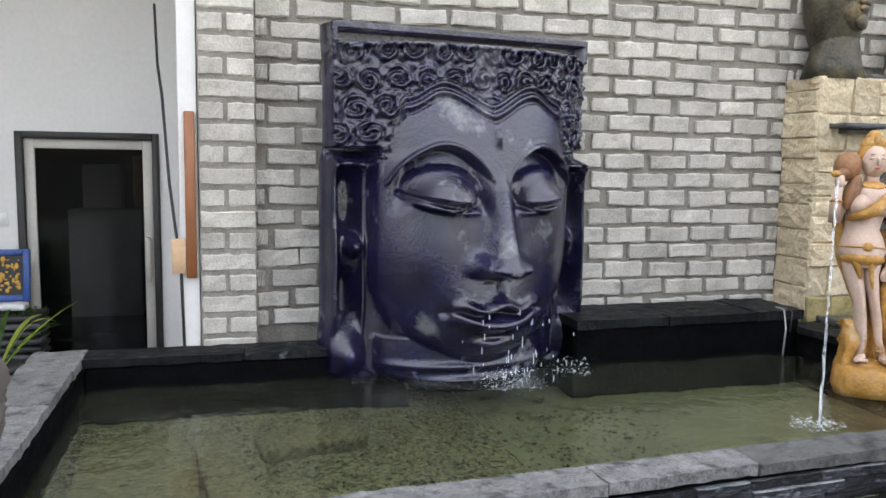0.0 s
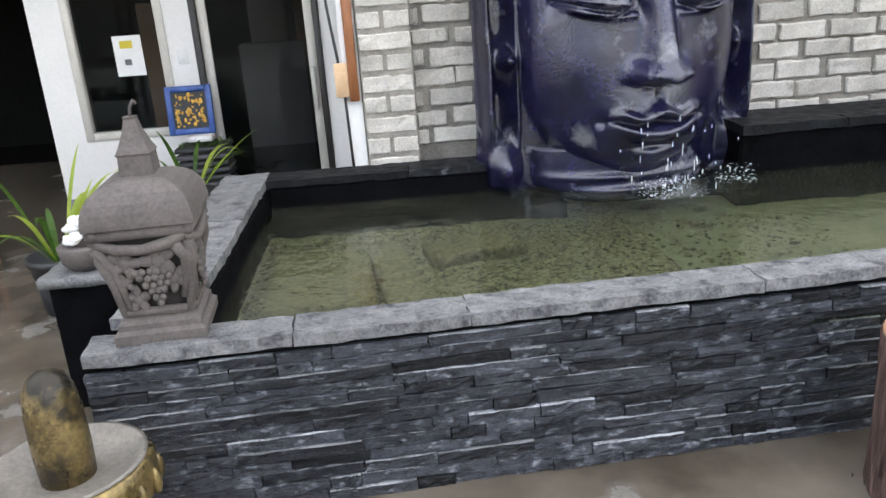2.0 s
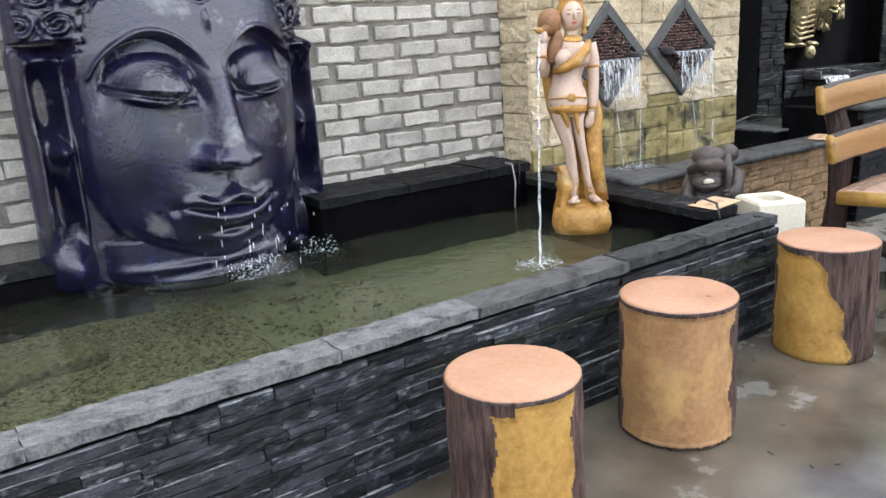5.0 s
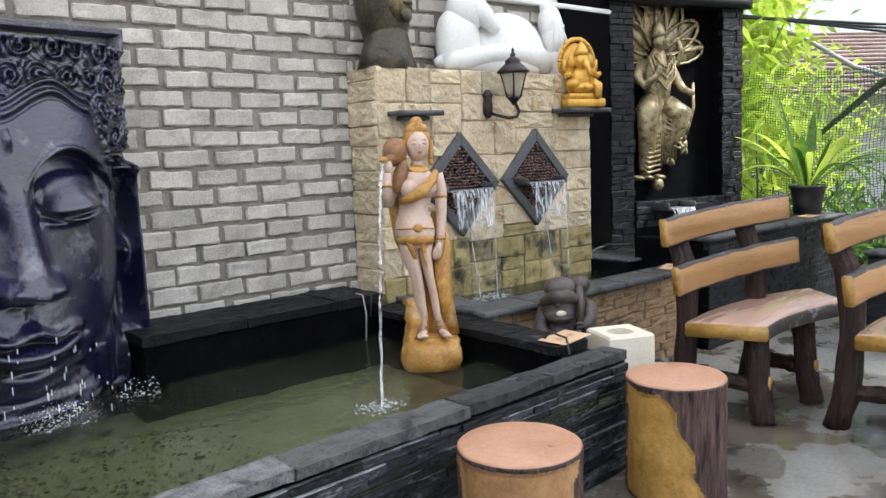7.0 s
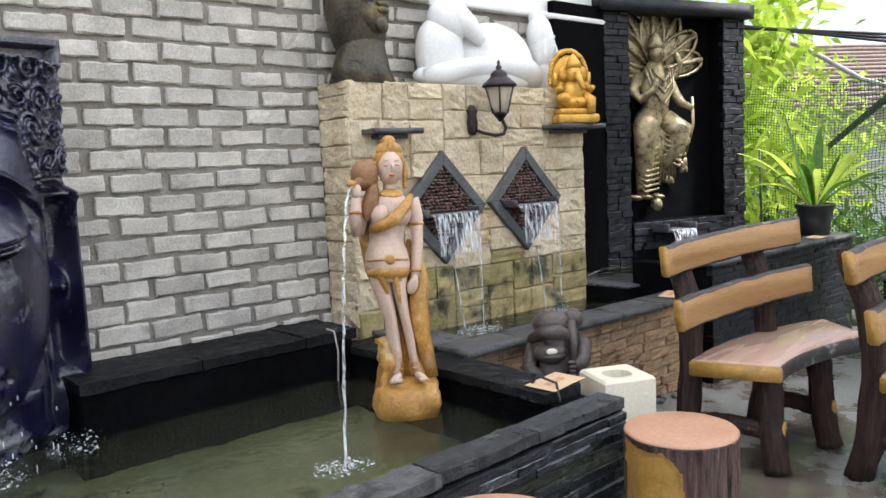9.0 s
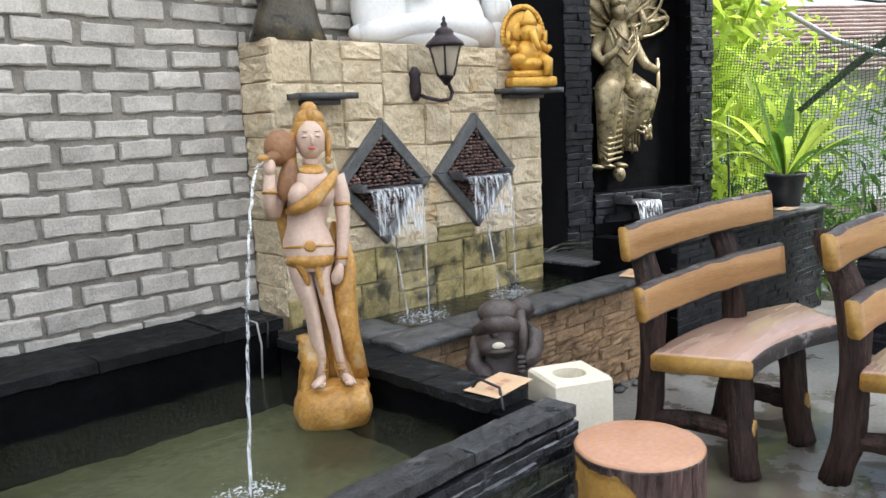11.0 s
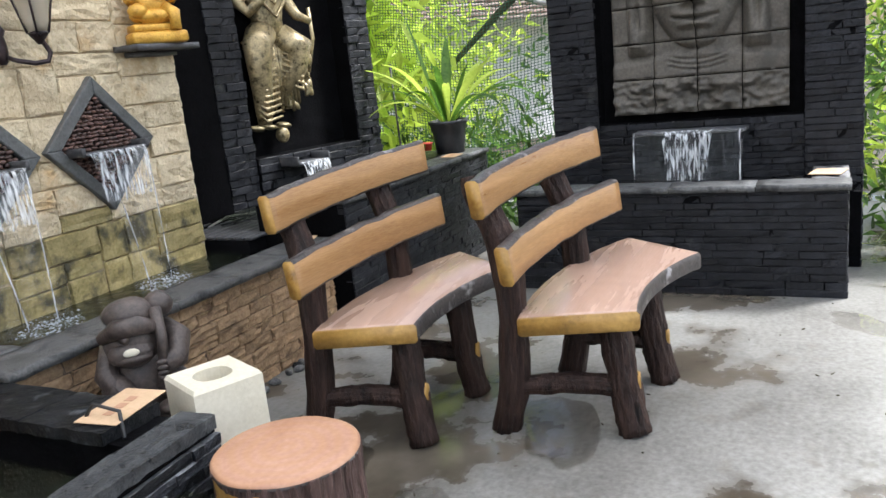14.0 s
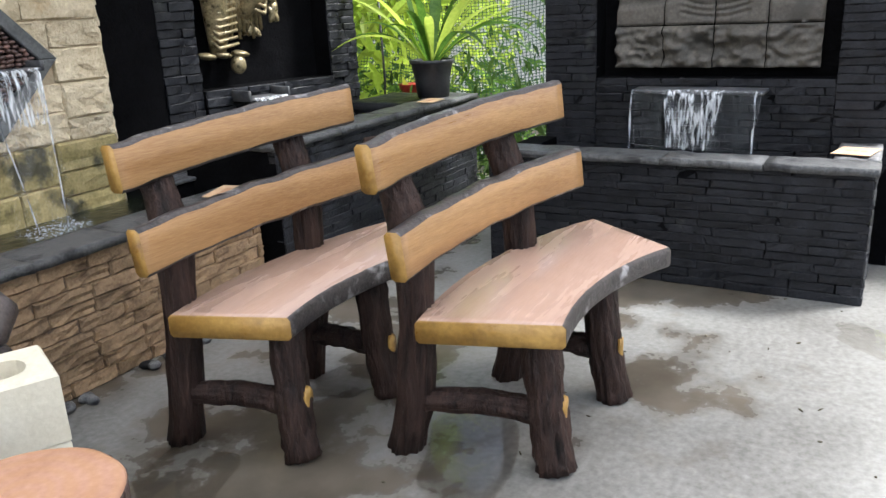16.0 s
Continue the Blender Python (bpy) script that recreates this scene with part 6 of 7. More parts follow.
    for k in range(13):
        z = 0.60 - 0.035 * k
        s = 0.10 + 0.025 * math.sin(k * 0.9)
        limb(b, [(-0.19 + 0.004 * k, -0.10, z), (-0.12, -0.205 + 0.006 * k, z - 0.04), (-0.02, -0.13, z - 0.02)], [0.008, 0.012, 0.008], n=6)
        if k < 8:
            limb(b, [(0.20 - 0.006 * k, -0.10, z - 0.02), (0.12, -0.215 + 0.008 * k, z - 0.05), (0.02, -0.13, z + 0.0)], [0.008, 0.012, 0.008], n=6)
    for k in range(9):
        x = -0.06 + 0.018 * k
        limb(b, [(x, -0.13, 0.60), (x * 1.1 + 0.01, -0.12, 0.40), (x * 1.3 + 0.02, -0.09, 0.18 + 0.02 * (k % 3))], [0.012, 0.014, 0.009], n=6)
    for k in range(14):
        a = rnd.uniform(0, 6.28)
        blob(b, (0.12 + 0.09 * math.cos(a), -0.08, 0.34 + 0.12 * math.sin(a)), (0.02, 0.025, 0.05), rot=(rnd.uniform(-30, 30), rnd.uniform(-50, 50), 0), seg=10, rings=6)
    blob(b, (0.18, -0.12, 0.48), (0.045, 0.045, 0.06))
    for x in (-0.17, -0.09, 0.0):
        blob(b, (x, -0.09, 0.105), (0.045, 0.05, 0.018), rot=(0, 12, 0))
    blob(b, (-0.02, -0.10, 0.05), (0.035, 0.045, 0.05))
    for v in b.verts:
        v.co += noise.noise_vector(v.co * 45) * 0.003
    solid("relief_figure", b, BRONZE, "bronze painted high relief of a hooded robed figure", "relief", NB @ pose(0.47, 0.135, 0.86) @ Matrix.Diagonal((1.15, 0.85, 0.965, 1)))


niche_relief()


# ---- diamonds with pebbles and falling water ----
def diamond(x, z, label, seed):
    t = thing("diamond_spout", label, "wall fountain", pose(x, -0.243, z), "diamond wall fountains")
    R = 0.278
    inner = R - 0.072
    corners = [(0, R), (R, 0), (0, -R), (-R, 0)]
    ic = [(0, inner), (inner, 0), (0, -inner), (-inner, 0)]
    for k in range(4):
        b = bmesh.new()
        p, q, p2, q2 = corners[k], corners[(k + 1) % 4], ic[k], ic[(k + 1) % 4]
        f, bk = [], []
        for (a, c) in (p, q, q2, p2):
            f.append(b.verts.new((a, -0.022, c)))
            bk.append(b.verts.new((a, 0.01, c)))
        b.faces.new(f)
        for i in range(4):
            b.faces.new((f[i], bk[i], bk[(i + 1) % 4], f[(i + 1) % 4]))
        bmesh.ops.bevel(b, geom=[e for e in b.edges if all(v.co.y < 0 for v in e.verts)], offset=0.004, segments=1, affect="EDGES")
        part("frame_bar", b, FRAMESLATE, t, smooth=False)
    b = bmesh.new()
    vs = [b.verts.new((a * 0.99, 0.0, c * 0.99)) for a, c in ic]
    b.faces.new(vs)
    part("backing", b, BLACKLIP, t)
    rnd, b = random.Random(seed), bmesh.new()
    zz = -inner + 0.012
    while zz < inner - 0.01:
        half = inner - abs(zz) - 0.006
        xx = -half + rnd.uniform(0, 0.02)
        while xx < half:
            w = rnd.uniform(0.011, 0.019)
            blob(b, (xx, -0.008, zz + rnd.uniform(-0.003, 0.003)), (w, 0.014, 0.0085), 0, (0, rnd.uniform(-14, 14), 0), 9, 6)
            xx += w * 2 * 0.93
        zz += 0.0165
    ob = part("pebble_bed", b, PEBBLE, t, "rows of dark red pebbles")
    ob["kind"] = "stuff"
    part("spout", block((-0.175, -0.105, -0.035), (0.155, 0.0, -0.022), 0.003), SHELF, t, "dark slate spout lip")
    part("spout_cheek", block((-0.185, -0.105, -0.035), (-0.165, 0.0, 0.002), 0.003), SHELF, t)
    part("spout_cheek", block((0.145, -0.105, -0.035), (0.163, 0.0, 0.002), 0.003), SHELF, t)
    return t


FRAMESLATE = surface("grey_slate_frame", (0.05, 0.053, 0.055), (0.13, 0.135, 0.135), 0.55, 14, 80, 0.4)


def sheet(name, a, c, drop, out, m, label, taper=1.0, n=26, rows=16, seed=0, material=None):
    """A curtain of falling water from the lip a..c."""
    b = bmesh.new()
    vs = []
    for j in range(rows + 1):
        t = j / rows
        row = []
        for i in range(n + 1):
            u = i / n
            mid = (a + c) / 2
            x = a + (c - a) * u
            x = mid + (x - mid) * (1 - (1 - taper) * t ** 0.8)
            wob = 0.006 * noise.noise(Vector((u * 14, t * 3, seed)))
            row.append(b.verts.new((x, -out * t ** 0.5 + wob, -drop * t ** 1.3 * (1 + 0.10 * noise.noise(Vector((u * 9, seed, 1))) * t))))
        vs.append(row)
    for j in range(rows):
        for i in range(n):
            b.faces.new((vs[j][i], vs[j][i + 1], vs[j + 1][i + 1], vs[j + 1][i]))
    ob = solid(name, b, material or FALL, label, "water", m)
    return ob


for k, (x, z) in enumerate(((0.515, 1.022), (1.095, 1.032))):
    diamond(x, z, "slate diamond panel with pebbles and a water spout", 20 + k)
    sheet("water_curtain", -0.155, 0.14, 0.20, 0.03, pose(x, -0.345, z - 0.022), "short curtain of falling white water", 0.86, seed=k)
    for i, (u0, u1) in enumerate(((-0.15, -0.02), (0.13, 0.10))):
        pts = [(x + u0 + (u1 - u0) * (j / 14) ** 0.7, -0.35 - 0.05 * (j / 14) ** 0.5, z - 0.03 - (z - 0.45) * (j / 14) ** 1.4) for j in range(15)]
        stream("water_stream", pts, 0.0042, "thin stream falling from the diamond spout")
    sheet("water_film", -0.10, 0.11, z - 0.60, 0.05, pose(x, -0.37, z - 0.17), "faint veil of water falling down the stone", 1.25, n=36, seed=k + 40, material=FILM)
    splash(x + 0.05, -0.42, 0.422, 0.13, 420, 30 + k, 0.035)
sheet("water_curtain", -0.10, 0.10, 0.18, 0.05, NB @ pose(0.47, -0.17, 0.755), "short water curtain falling from the niche spout", 0.9, seed=5)
sheet("water_film", -0.27, 0.28, 0.34, 0.05, pose(RX - 0.13, -2.315, 0.755, 0, 0, -90), "wide thin film of falling water below the relief", 0.95, n=60, seed=14, material=FILM)
sheet("water_curtain", -0.14, 0.13, 0.25, 0.055, pose(RX - 0.132, -2.315, 0.755, 0, 0, -90), "thin broken water curtain below the relief", 0.72, n=40, seed=8)
for y in (-2.04, -2.57):
    stream("water_stream", [(RX - 0.13 - 0.05 * (k / 10) ** 0.5, y, 0.752 - 0.345 * (k / 10) ** 1.5) for k in range(11)], 0.006, "thin stream at the end of the relief's spout")


# ---- lantern, lingam, plants by the shop ----
def stone_lantern():
    t = thing("garden_lantern", "grey brown cast stone garden lantern with grape reliefs", "lantern", pose(-3.238, -1.70, 0.452, 0, 0, 4) @ Matrix.Diagonal((0.87, 0.87, 1.03, 1)))
    SQ = dict(n=4, square=0.0)
    part("base", lathe([(0.163, 0.0), (0.163, 0.022), (0.147, 0.03), (0.147, 0.042), (0.131, 0.05), (0.122, 0.06)], **SQ), LANTERN, t, smooth=False)
    for sx in (-1, 1):
        for sy in (-1, 1):
            b = bmesh.new()
            vs = []
            for w, z in ((0.084, 0.055), (0.117, 0.262)):
                vs.append([b.verts.new((sx * (w + i), sy * (w + j), z)) for i, j in ((-0.013, -0.013), (0.007, -0.013), (0.007, 0.007), (-0.013, 0.007))])
            for k in range(4):
                b.faces.new((vs[0][k], vs[0][(k + 1) % 4], vs[1][(k + 1) % 4], vs[1][k]))
            b.faces.new(vs[0]), b.faces.new(vs[1])
            bmesh.ops.bevel(b, geom=list(b.edges), offset=0.003, segments=1, affect="EDGES")
            part("corner_post", b, LANTERN, t)
    lean = lambda z: 0.084 + 0.033 * (z - 0.055) / 0.207
    for k in range(4):
        R = Matrix.Rotation(k * math.pi / 2, 4, "Z")
        b, rnd = bmesh.new(), random.Random(k)
        y_ = lambda z, out=0.0: -lean(z) - 0.001 - out
        # rails of the panel
        limb(b, [(-0.075, y_(0.072), 0.066), (0.075, y_(0.072), 0.066)], 0.011, n=8)
        limb(b, [(-0.095, y_(0.25), 0.252), (0.095, y_(0.25), 0.252)], 0.013, n=8)
        # swag of cloth and vine along the top
        limb(b, [(-0.095, y_(0.24), 0.240), (-0.05, y_(0.22, 0.006), 0.219), (0.0, y_(0.22, 0.008), 0.215), (0.05, y_(0.23, 0.008), 0.226), (0.085, y_(0.24), 0.245)], [0.010, 0.013, 0.012, 0.014, 0.010], n=8)
        limb(b, [(0.055, y_(0.23, 0.004), 0.228), (0.082, y_(0.20, 0.004), 0.190), (0.080, y_(0.15), 0.150), (0.070, y_(0.10), 0.095)], [0.014, 0.015, 0.012, 0.009], n=8)
        limb(b, [(-0.090, y_(0.22), 0.225), (-0.070, y_(0.18), 0.170), (-0.066, y_(0.12), 0.120), (-0.062, y_(0.08), 0.075)], [0.014, 0.010, 0.009, 0.010], n=8)
        # vine leaves with lobes
        for cx, cz, r, turn in ((-0.045, 0.185, 0.030, 20), (0.022, 0.185, 0.034, -15), (0.050, 0.140, 0.028, 40), (-0.040, 0.098, 0.028, 0), (-0.058, 0.140, 0.020, 60)):
            for q in range(5):
                a = radians(turn + 72 * q)
                blob(b, (cx + 0.6 * r * math.sin(a), y_(cz, 0.001), cz + 0.6 * r * math.cos(a)), (r * 0.42, 0.007, r * 0.62), rot=(0, math.degrees(a), 0), seg=9, rings=6)
            blob(b, (cx, y_(cz, 0.003), cz), (r * 0.5, 0.007, r * 0.5), seg=9, rings=6)
        # the bunch of grapes
        for r_ in range(6):
            for c_ in range(6 - r_ if r_ > 1 else 5):
                blob(b, (-0.030 + 0.0155 * c_ + 0.009 * r_ + rnd.uniform(-0.002, 0.002), y_(0.14, 0.006 + 0.003 * rnd.random()), 0.162 - 0.0145 * r_ + rnd.uniform(-0.003, 0.003)), 0.0092, seg=9, rings=7)
        for v in b.verts:
            v.co.x *= lean(v.co.z) / 0.086
        b.transform(R)
        part("fretwork_panel", b, LANTERN, t, "grape and vine fretwork")
    # core coloured dark so the gaps in the fretwork look shaded
    part("core", lathe([(0.098, 0.055), (0.140, 0.255)], 4), LANTERNSHADE, t, "dark core, the recess shade put into its colour", smooth=False)
    part("roof", lathe([(0.176, 0.262), (0.190, 0.266), (0.191, 0.276), (0.186, 0.298), (0.175, 0.316), (0.156, 0.333), (0.128, 0.346), (0.096, 0.355), (0.061, 0.360)], **SQ), LANTERN, t, "domed square roof", smooth=False)
    fin = part("finial", lathe([(0.060, 0.356), (0.056, 0.40), (0.061, 0.405), (0.048, 0.42), (0.030, 0.45), (0.020, 0.475), (0.023, 0.48)], n=4), LANTERN, t, smooth=False)
    part("hook", tube([(0.0, 0, 0.478), (0.004, 0, 0.50), (0.014, 0, 0.512), (0.020, 0, 0.505)], 0.004, 6), LANTERN, fin)


stone_lantern()


def oval_basin():
    t = thing("basin_ornament", "brass and grey ornament with a rounded post", "ornament", pose(-3.385, -2.04, 0, 0, 0, 20) @ Matrix.Diagonal((0.97, 0.97, 1.17, 1)))
    part("foot", lathe([(0.13, 0.0), (0.135, 0.04), (0.10, 0.07), (0.085, 0.11), (0.11, 0.15), (0.13, 0.17)], 28), BRASS, t)
    b = bmesh.new()
    lathe([(0.13, 0.17), (0.165, 0.19), (0.175, 0.23), (0.170, 0.262), (0.150, 0.268), (0.138, 0.258), (0.12, 0.245), (0.02, 0.24)], 32, b)
    block((-0.03, -0.28, 0.20), (0.03, -0.15, 0.255), 0.01, b)
    part("bowl", b, BRASS, t, "grooved brass bowl with a lip")
    for k in range(18):
        a = 2 * math.pi * k / 18
        bb = bmesh.new()
        blob(bb, (0.174 * math.cos(a), 0.174 * math.sin(a), 0.215), (0.012, 0.012, 0.026), seg=8, rings=6)
        part("flute", bb, BRASS, t)
    part("basin_floor", lathe([(0.02, 0.238), (0.122, 0.247), (0.150, 0.2695), (0.163, 0.2675), (0.15, 0.262), (0.12, 0.243)], 32), BOWLGREY, t, "smooth grey hollow of the bowl")
    part("post", lathe([(0.055, 0.24), (0.058, 0.30), (0.056, 0.37), (0.050, 0.41), (0.036, 0.435), (0.012, 0.446)], 24), BRASS, t, "rounded brass post")


oval_basin()


def strap_leaf(b, base, yaw, length, width, rise, droop, n=12):
    """One long arching leaf with a folded midrib."""
    d = Vector((math.cos(yaw), math.sin(yaw), 0))
    s = Vector((-d.y, d.x, 0))
    prev = None
    for i in range(n + 1):
        t = i / n
        p = Vector(base) + d * (length * (math.sin(rise) * 0.15 + math.cos(rise)) * t) + Vector((0, 0, length * (math.sin(rise) * t - droop * t * t)))
        w = width * (0.35 + 1.2 * t if t < 0.4 else 0.83) * (1 - max(0, (t - 0.5) / 0.5) ** 1.6)
        row = (b.verts.new(p - s * w + Vector((0, 0, w * 0.35))), b.verts.new(p), b.verts.new(p + s * w + Vector((0, 0, w * 0.35))))
        if prev:
            b.faces.new((prev[0], prev[1], row[1], row[0]))
            b.faces.new((prev[1], prev[2], row[2], row[1]))
        prev = row


def potted_plant(x, y, z, r, h, leaves, label, seed, group=""):
    t = thing("potted_plant", label, "plant", pose(x, y, z), group)
    pot = part("pot", lathe([(r * 0.72, 0), (r * 0.80, h * 0.5), (r * 0.93, h * 0.88), (r * 1.0, h * 0.9), (r * 1.02, h), (r * 0.92, h), (r * 0.88, h * 0.9), (0.01, h * 0.88)], 28), POT, t, "black plastic pot")
    for k, (yaw, length, width, rise, droop, mat_) in enumerate(leaves):
        b = bmesh.new()
        strap_leaf(b, (0.25 * r * math.cos(yaw), 0.25 * r * math.sin(yaw), h * 0.88), yaw, length, width, rise, droop)
        part("leaf", b, mat_, t)
    return t


rl = random.Random(21)
big = [(radians(150), 0.85, 0.036, radians(68), 0.45, LEAFBRIGHT), (radians(-60), 0.85, 0.044, radians(66), 0.22, LEAFBRIGHT), (radians(20), 0.8, 0.04, radians(70), 0.25, LEAF), (radians(-120), 0.8, 0.04, radians(60), 0.4, LEAFBRIGHT), (radians(100), 0.75, 0.046, radians(84), 0.05, LEAF), (radians(-100), 0.5, 0.03, radians(80), 0.25, LEAF)]
for k in range(20):
    big.append((radians(18 * k + rl.uniform(-8, 8)), rl.uniform(0.55, 1.0), rl.uniform(0.02, 0.036), radians(rl.uniform(38, 78)), rl.uniform(0.3, 0.8), LEAF if k % 3 else LEAFBRIGHT))
potted_plant(3.30, -0.80, 0.662, 0.125, 0.205, big, "large strap-leaved plant in a black pot", 1)
for (x, y, n, sd) in ((-4.05, -0.35, 16, 2), (-3.72, 0.55, 9, 3)):
    rl = random.Random(sd)
    lv = [(rl.uniform(0, 6.28), rl.uniform(0.35, 0.65), rl.uniform(0.012, 0.02), radians(rl.uniform(50, 86)), rl.uniform(0.1, 0.7), LEAFBRIGHT if k % 2 else LEAF) for k in range(n)]
    potted_plant(x, y, 0, 0.13, 0.24, lv, "young grassy plant in a black plastic pot", sd, "pots by the shop")


def side_shelf():
    """Clutter beside the shop: white pot on a low wall, rack with small pots."""
    t = thing("low_wall", "low dark slate wall beside the pond", "wall", kind="structure")
    part("core", block((-3.72, -1.22, 0), (-3.42, -1.06, 0.40), 0.004), BLACKLIP, t, smooth=False)
    part("coping_stone", slab((-3.74, -1.24, 0.402), (-3.41, -1.04, 0.43), 0.05, 0.005, 5), COPING, t)
    pot = thing("flower_pot", "grey stone pot with a white shell ornament", "pot", pose(-3.62, -1.13, 0.43))
    part("pot", lathe([(0.05, 0), (0.075, 0.02), (0.085, 0.07), (0.08, 0.075), (0.01, 0.07)], 20), LANTERN, pot)
    b = bmesh.new()
    rnd = random.Random(3)
    for k in range(26):
        a, e = rnd.uniform(0, 6.28), rnd.uniform(0, 1.3)
        blob(b, (0.045 * math.cos(a) * math.cos(e), 0.045 * math.sin(a) * math.cos(e), 0.09 + 0.06 * math.sin(e)), (0.022, 0.022, 0.012), 0, (rnd.uniform(-40, 40), rnd.uniform(-40, 40), 0), 9, 6)
    part("shell", b, WHITESTAT, pot, "white ruffled shell ornament")
    rack = thing("plant_rack", "dark rack crowded with small clay pots", "rack", pose(-5.1, 0.2, 0))
    for k in range(3):
        part("shelf_board", block((-0.45, -0.15, 0.15 + 0.3 * k), (0.45, 0.15, 0.17 + 0.3 * k), 0.004), REDWOOD, rack)
    for sx in (-0.44, 0.44):
        for sy in (-0.14, 0.14):
            part("upright", block((sx - 0.015, sy - 0.015, 0), (sx + 0.015, sy + 0.015, 1.2), 0.003), REDWOOD, rack)
    for k in range(14):
        x, z = -5.1 - 0.36 + 0.12 * (k % 7), 0.17 + 0.3 * (k // 7)
        s = thing("small_pot", "small weathered clay pot with a dry plant", "pot", pose(x, 0.2 + rnd.uniform(-0.05, 0.05), z), "small pots on the rack")
        part("pot", lathe([(0.03, 0), (0.045, 0.07), (0.05, 0.075), (0.01, 0.07)], 14), TERRA if k % 3 else WHITESTAT, s)
        b = bmesh.new()
        for i in range(7):
            strap_leaf(b, (0, 0, 0.065), rnd.uniform(0, 6.28), rnd.uniform(0.08, 0.2), 0.006, radians(rnd.uniform(30, 80)), 0.5, 6)
        part("leaves", b, LEAFDARK if k % 2 else EARTH, s)


side_shelf()


def framed_picture():
    t = thing("framed_picture", "blue framed gilt figure panel leaning by the door", "picture", pose(-3.86, 1.33, 0.40, -8, 0, 0))
    W, H = 0.135, 0.285
    for lo, hi in (((-W, -0.012, 0), (-W + 0.035, 0.012, H)), ((W - 0.035, -0.012, 0), (W, 0.012, H)), ((-W + 0.035, -0.012, 0), (W - 0.035, 0.012, 0.035)), ((-W + 0.035, -0.012, H - 0.035), (W - 0.035, 0.012, H))):
        part("frame_bar", block(lo, hi, 0.004), BLUEFRAME, t)
    part("mount", block((-W + 0.035, 0.0, 0.035), (W - 0.035, 0.008, H - 0.035), 0), BLACKCABLE, t, smooth=False)
    b, rnd = bmesh.new(), random.Random(2)
    for k in range(60):
        blob(b, (rnd.uniform(-0.085, 0.085), -0.003, rnd.uniform(0.045, 0.235)), (rnd.uniform(0.004, 0.014), 0.003, rnd.uniform(0.004, 0.016)), seg=7, rings=5)
    part("gilt_panel", b, GOLD, t, "gilt embroidered panel")
    c = thing("tray_stack", "stack of dark trays under the picture", "trays", pose(-3.80, 1.30, -0.02))
    for k in range(8):
        part("tray", block((-0.15, -0.12, 0.04 + k * 0.042), (0.15, 0.12, 0.066 + k * 0.042), 0.004), POT if k % 2 else SHELF, c)
    m_ = bmesh.new()
    for k in range(160):
        strap_leaf(m_, (rnd.uniform(-0.14, 0.14), rnd.uniform(-0.11, 0.11), 0.36), rnd.uniform(0, 6.28), 0.03, 0.004, 1.2, 0.2, 3)
    part("turf", m_, LEAFDARK, c, "square of green turf")
    solid("white_tile", slab((-0.07, -0.05, 0), (0.07, 0.05, 0.03), 0.03, 0.005, 2), WHITESTAT, "small white ornament on the turf", "ornament", pose(-3.80, 1.27, 0.37))


framed_picture()


# ---- garden beyond the patio ----
def leaf_cloud(name, label, lo, hi, n, size, material, seed, kind="stuff", parent=None):
    """Many small leaves in clumps inside a box, with an uneven outline."""
    rnd = random.Random(seed)
    V, F = [], []
    clumps = [Vector([rnd.uniform(lo[i], hi[i]) for i in range(3)]) for _ in range(max(6, n // 60))]
    for k in range(n):
        c = rnd.choice(clumps)
        p = c + Vector([rnd.gauss(0, 0.16) for _ in range(3)])
        d = Vector([rnd.gauss(0, 1) for _ in range(3)]).normalized()
        u = d.cross(Vector((rnd.random(), rnd.random(), rnd.random()))).normalized()
        L_, w = size * rnd.uniform(0.6, 1.6), size * rnd.uniform(0.18, 0.42)
        o = len(V)
        V += [p - d * L_ * 0.5, p + u * w * 0.5, p + d * L_ * 0.5 - Vector((0, 0, L_ * 0.15)), p - u * w * 0.5]
        F.append((o, o + 1, o + 2, o + 3))
    me = bpy.data.meshes.new(name)
    me.from_pydata(V, [], F)
    me.materials.append(material)
    ob = new(name, me)
    if parent:
        ob.parent = parent
        return ob
    return tagged(ob, label, "foliage", kind=kind)


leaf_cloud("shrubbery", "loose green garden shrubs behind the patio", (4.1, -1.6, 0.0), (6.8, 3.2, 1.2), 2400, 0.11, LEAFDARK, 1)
leaf_cloud("bright_shrubbery", "yellow green garden leaves, sunlight painted into the colour", (4.1, -0.25, 0.2), (6.0, 2.0, 1.9), 4200, 0.12, LEAFBRIGHT, 2)
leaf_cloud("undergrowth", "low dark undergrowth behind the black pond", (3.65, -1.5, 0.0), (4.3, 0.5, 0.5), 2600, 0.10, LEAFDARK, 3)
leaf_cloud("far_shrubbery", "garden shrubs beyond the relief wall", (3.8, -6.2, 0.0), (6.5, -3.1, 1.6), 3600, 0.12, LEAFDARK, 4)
leaf_cloud("far_bright_shrubbery", "leaves beyond the relief wall, sunlight painted into the colour", (4.2, -6.0, 0.4), (6.5, -3.2, 2.2), 3600, 0.13, LEAFBRIGHT, 5)
leaf_cloud("bright_hedge", "large yellow green leaves, daylight painted into the colour", (3.72, -0.25, 0.35), (4.4, 0.9, 2.5), 1700, 0.17, LEAFBRIGHT, 21)
palm = thing("palm_plant", "yellow green palm with long feathered leaves", "plant", pose(4.25, 0.45, 0))
part("stem", tube([(0, 0, -0.1), (0.02, 0, 0.8), (0.0, 0.02, 1.6)], [0.04, 0.035, 0.03], 10), LEAF, palm)
rp = random.Random(6)
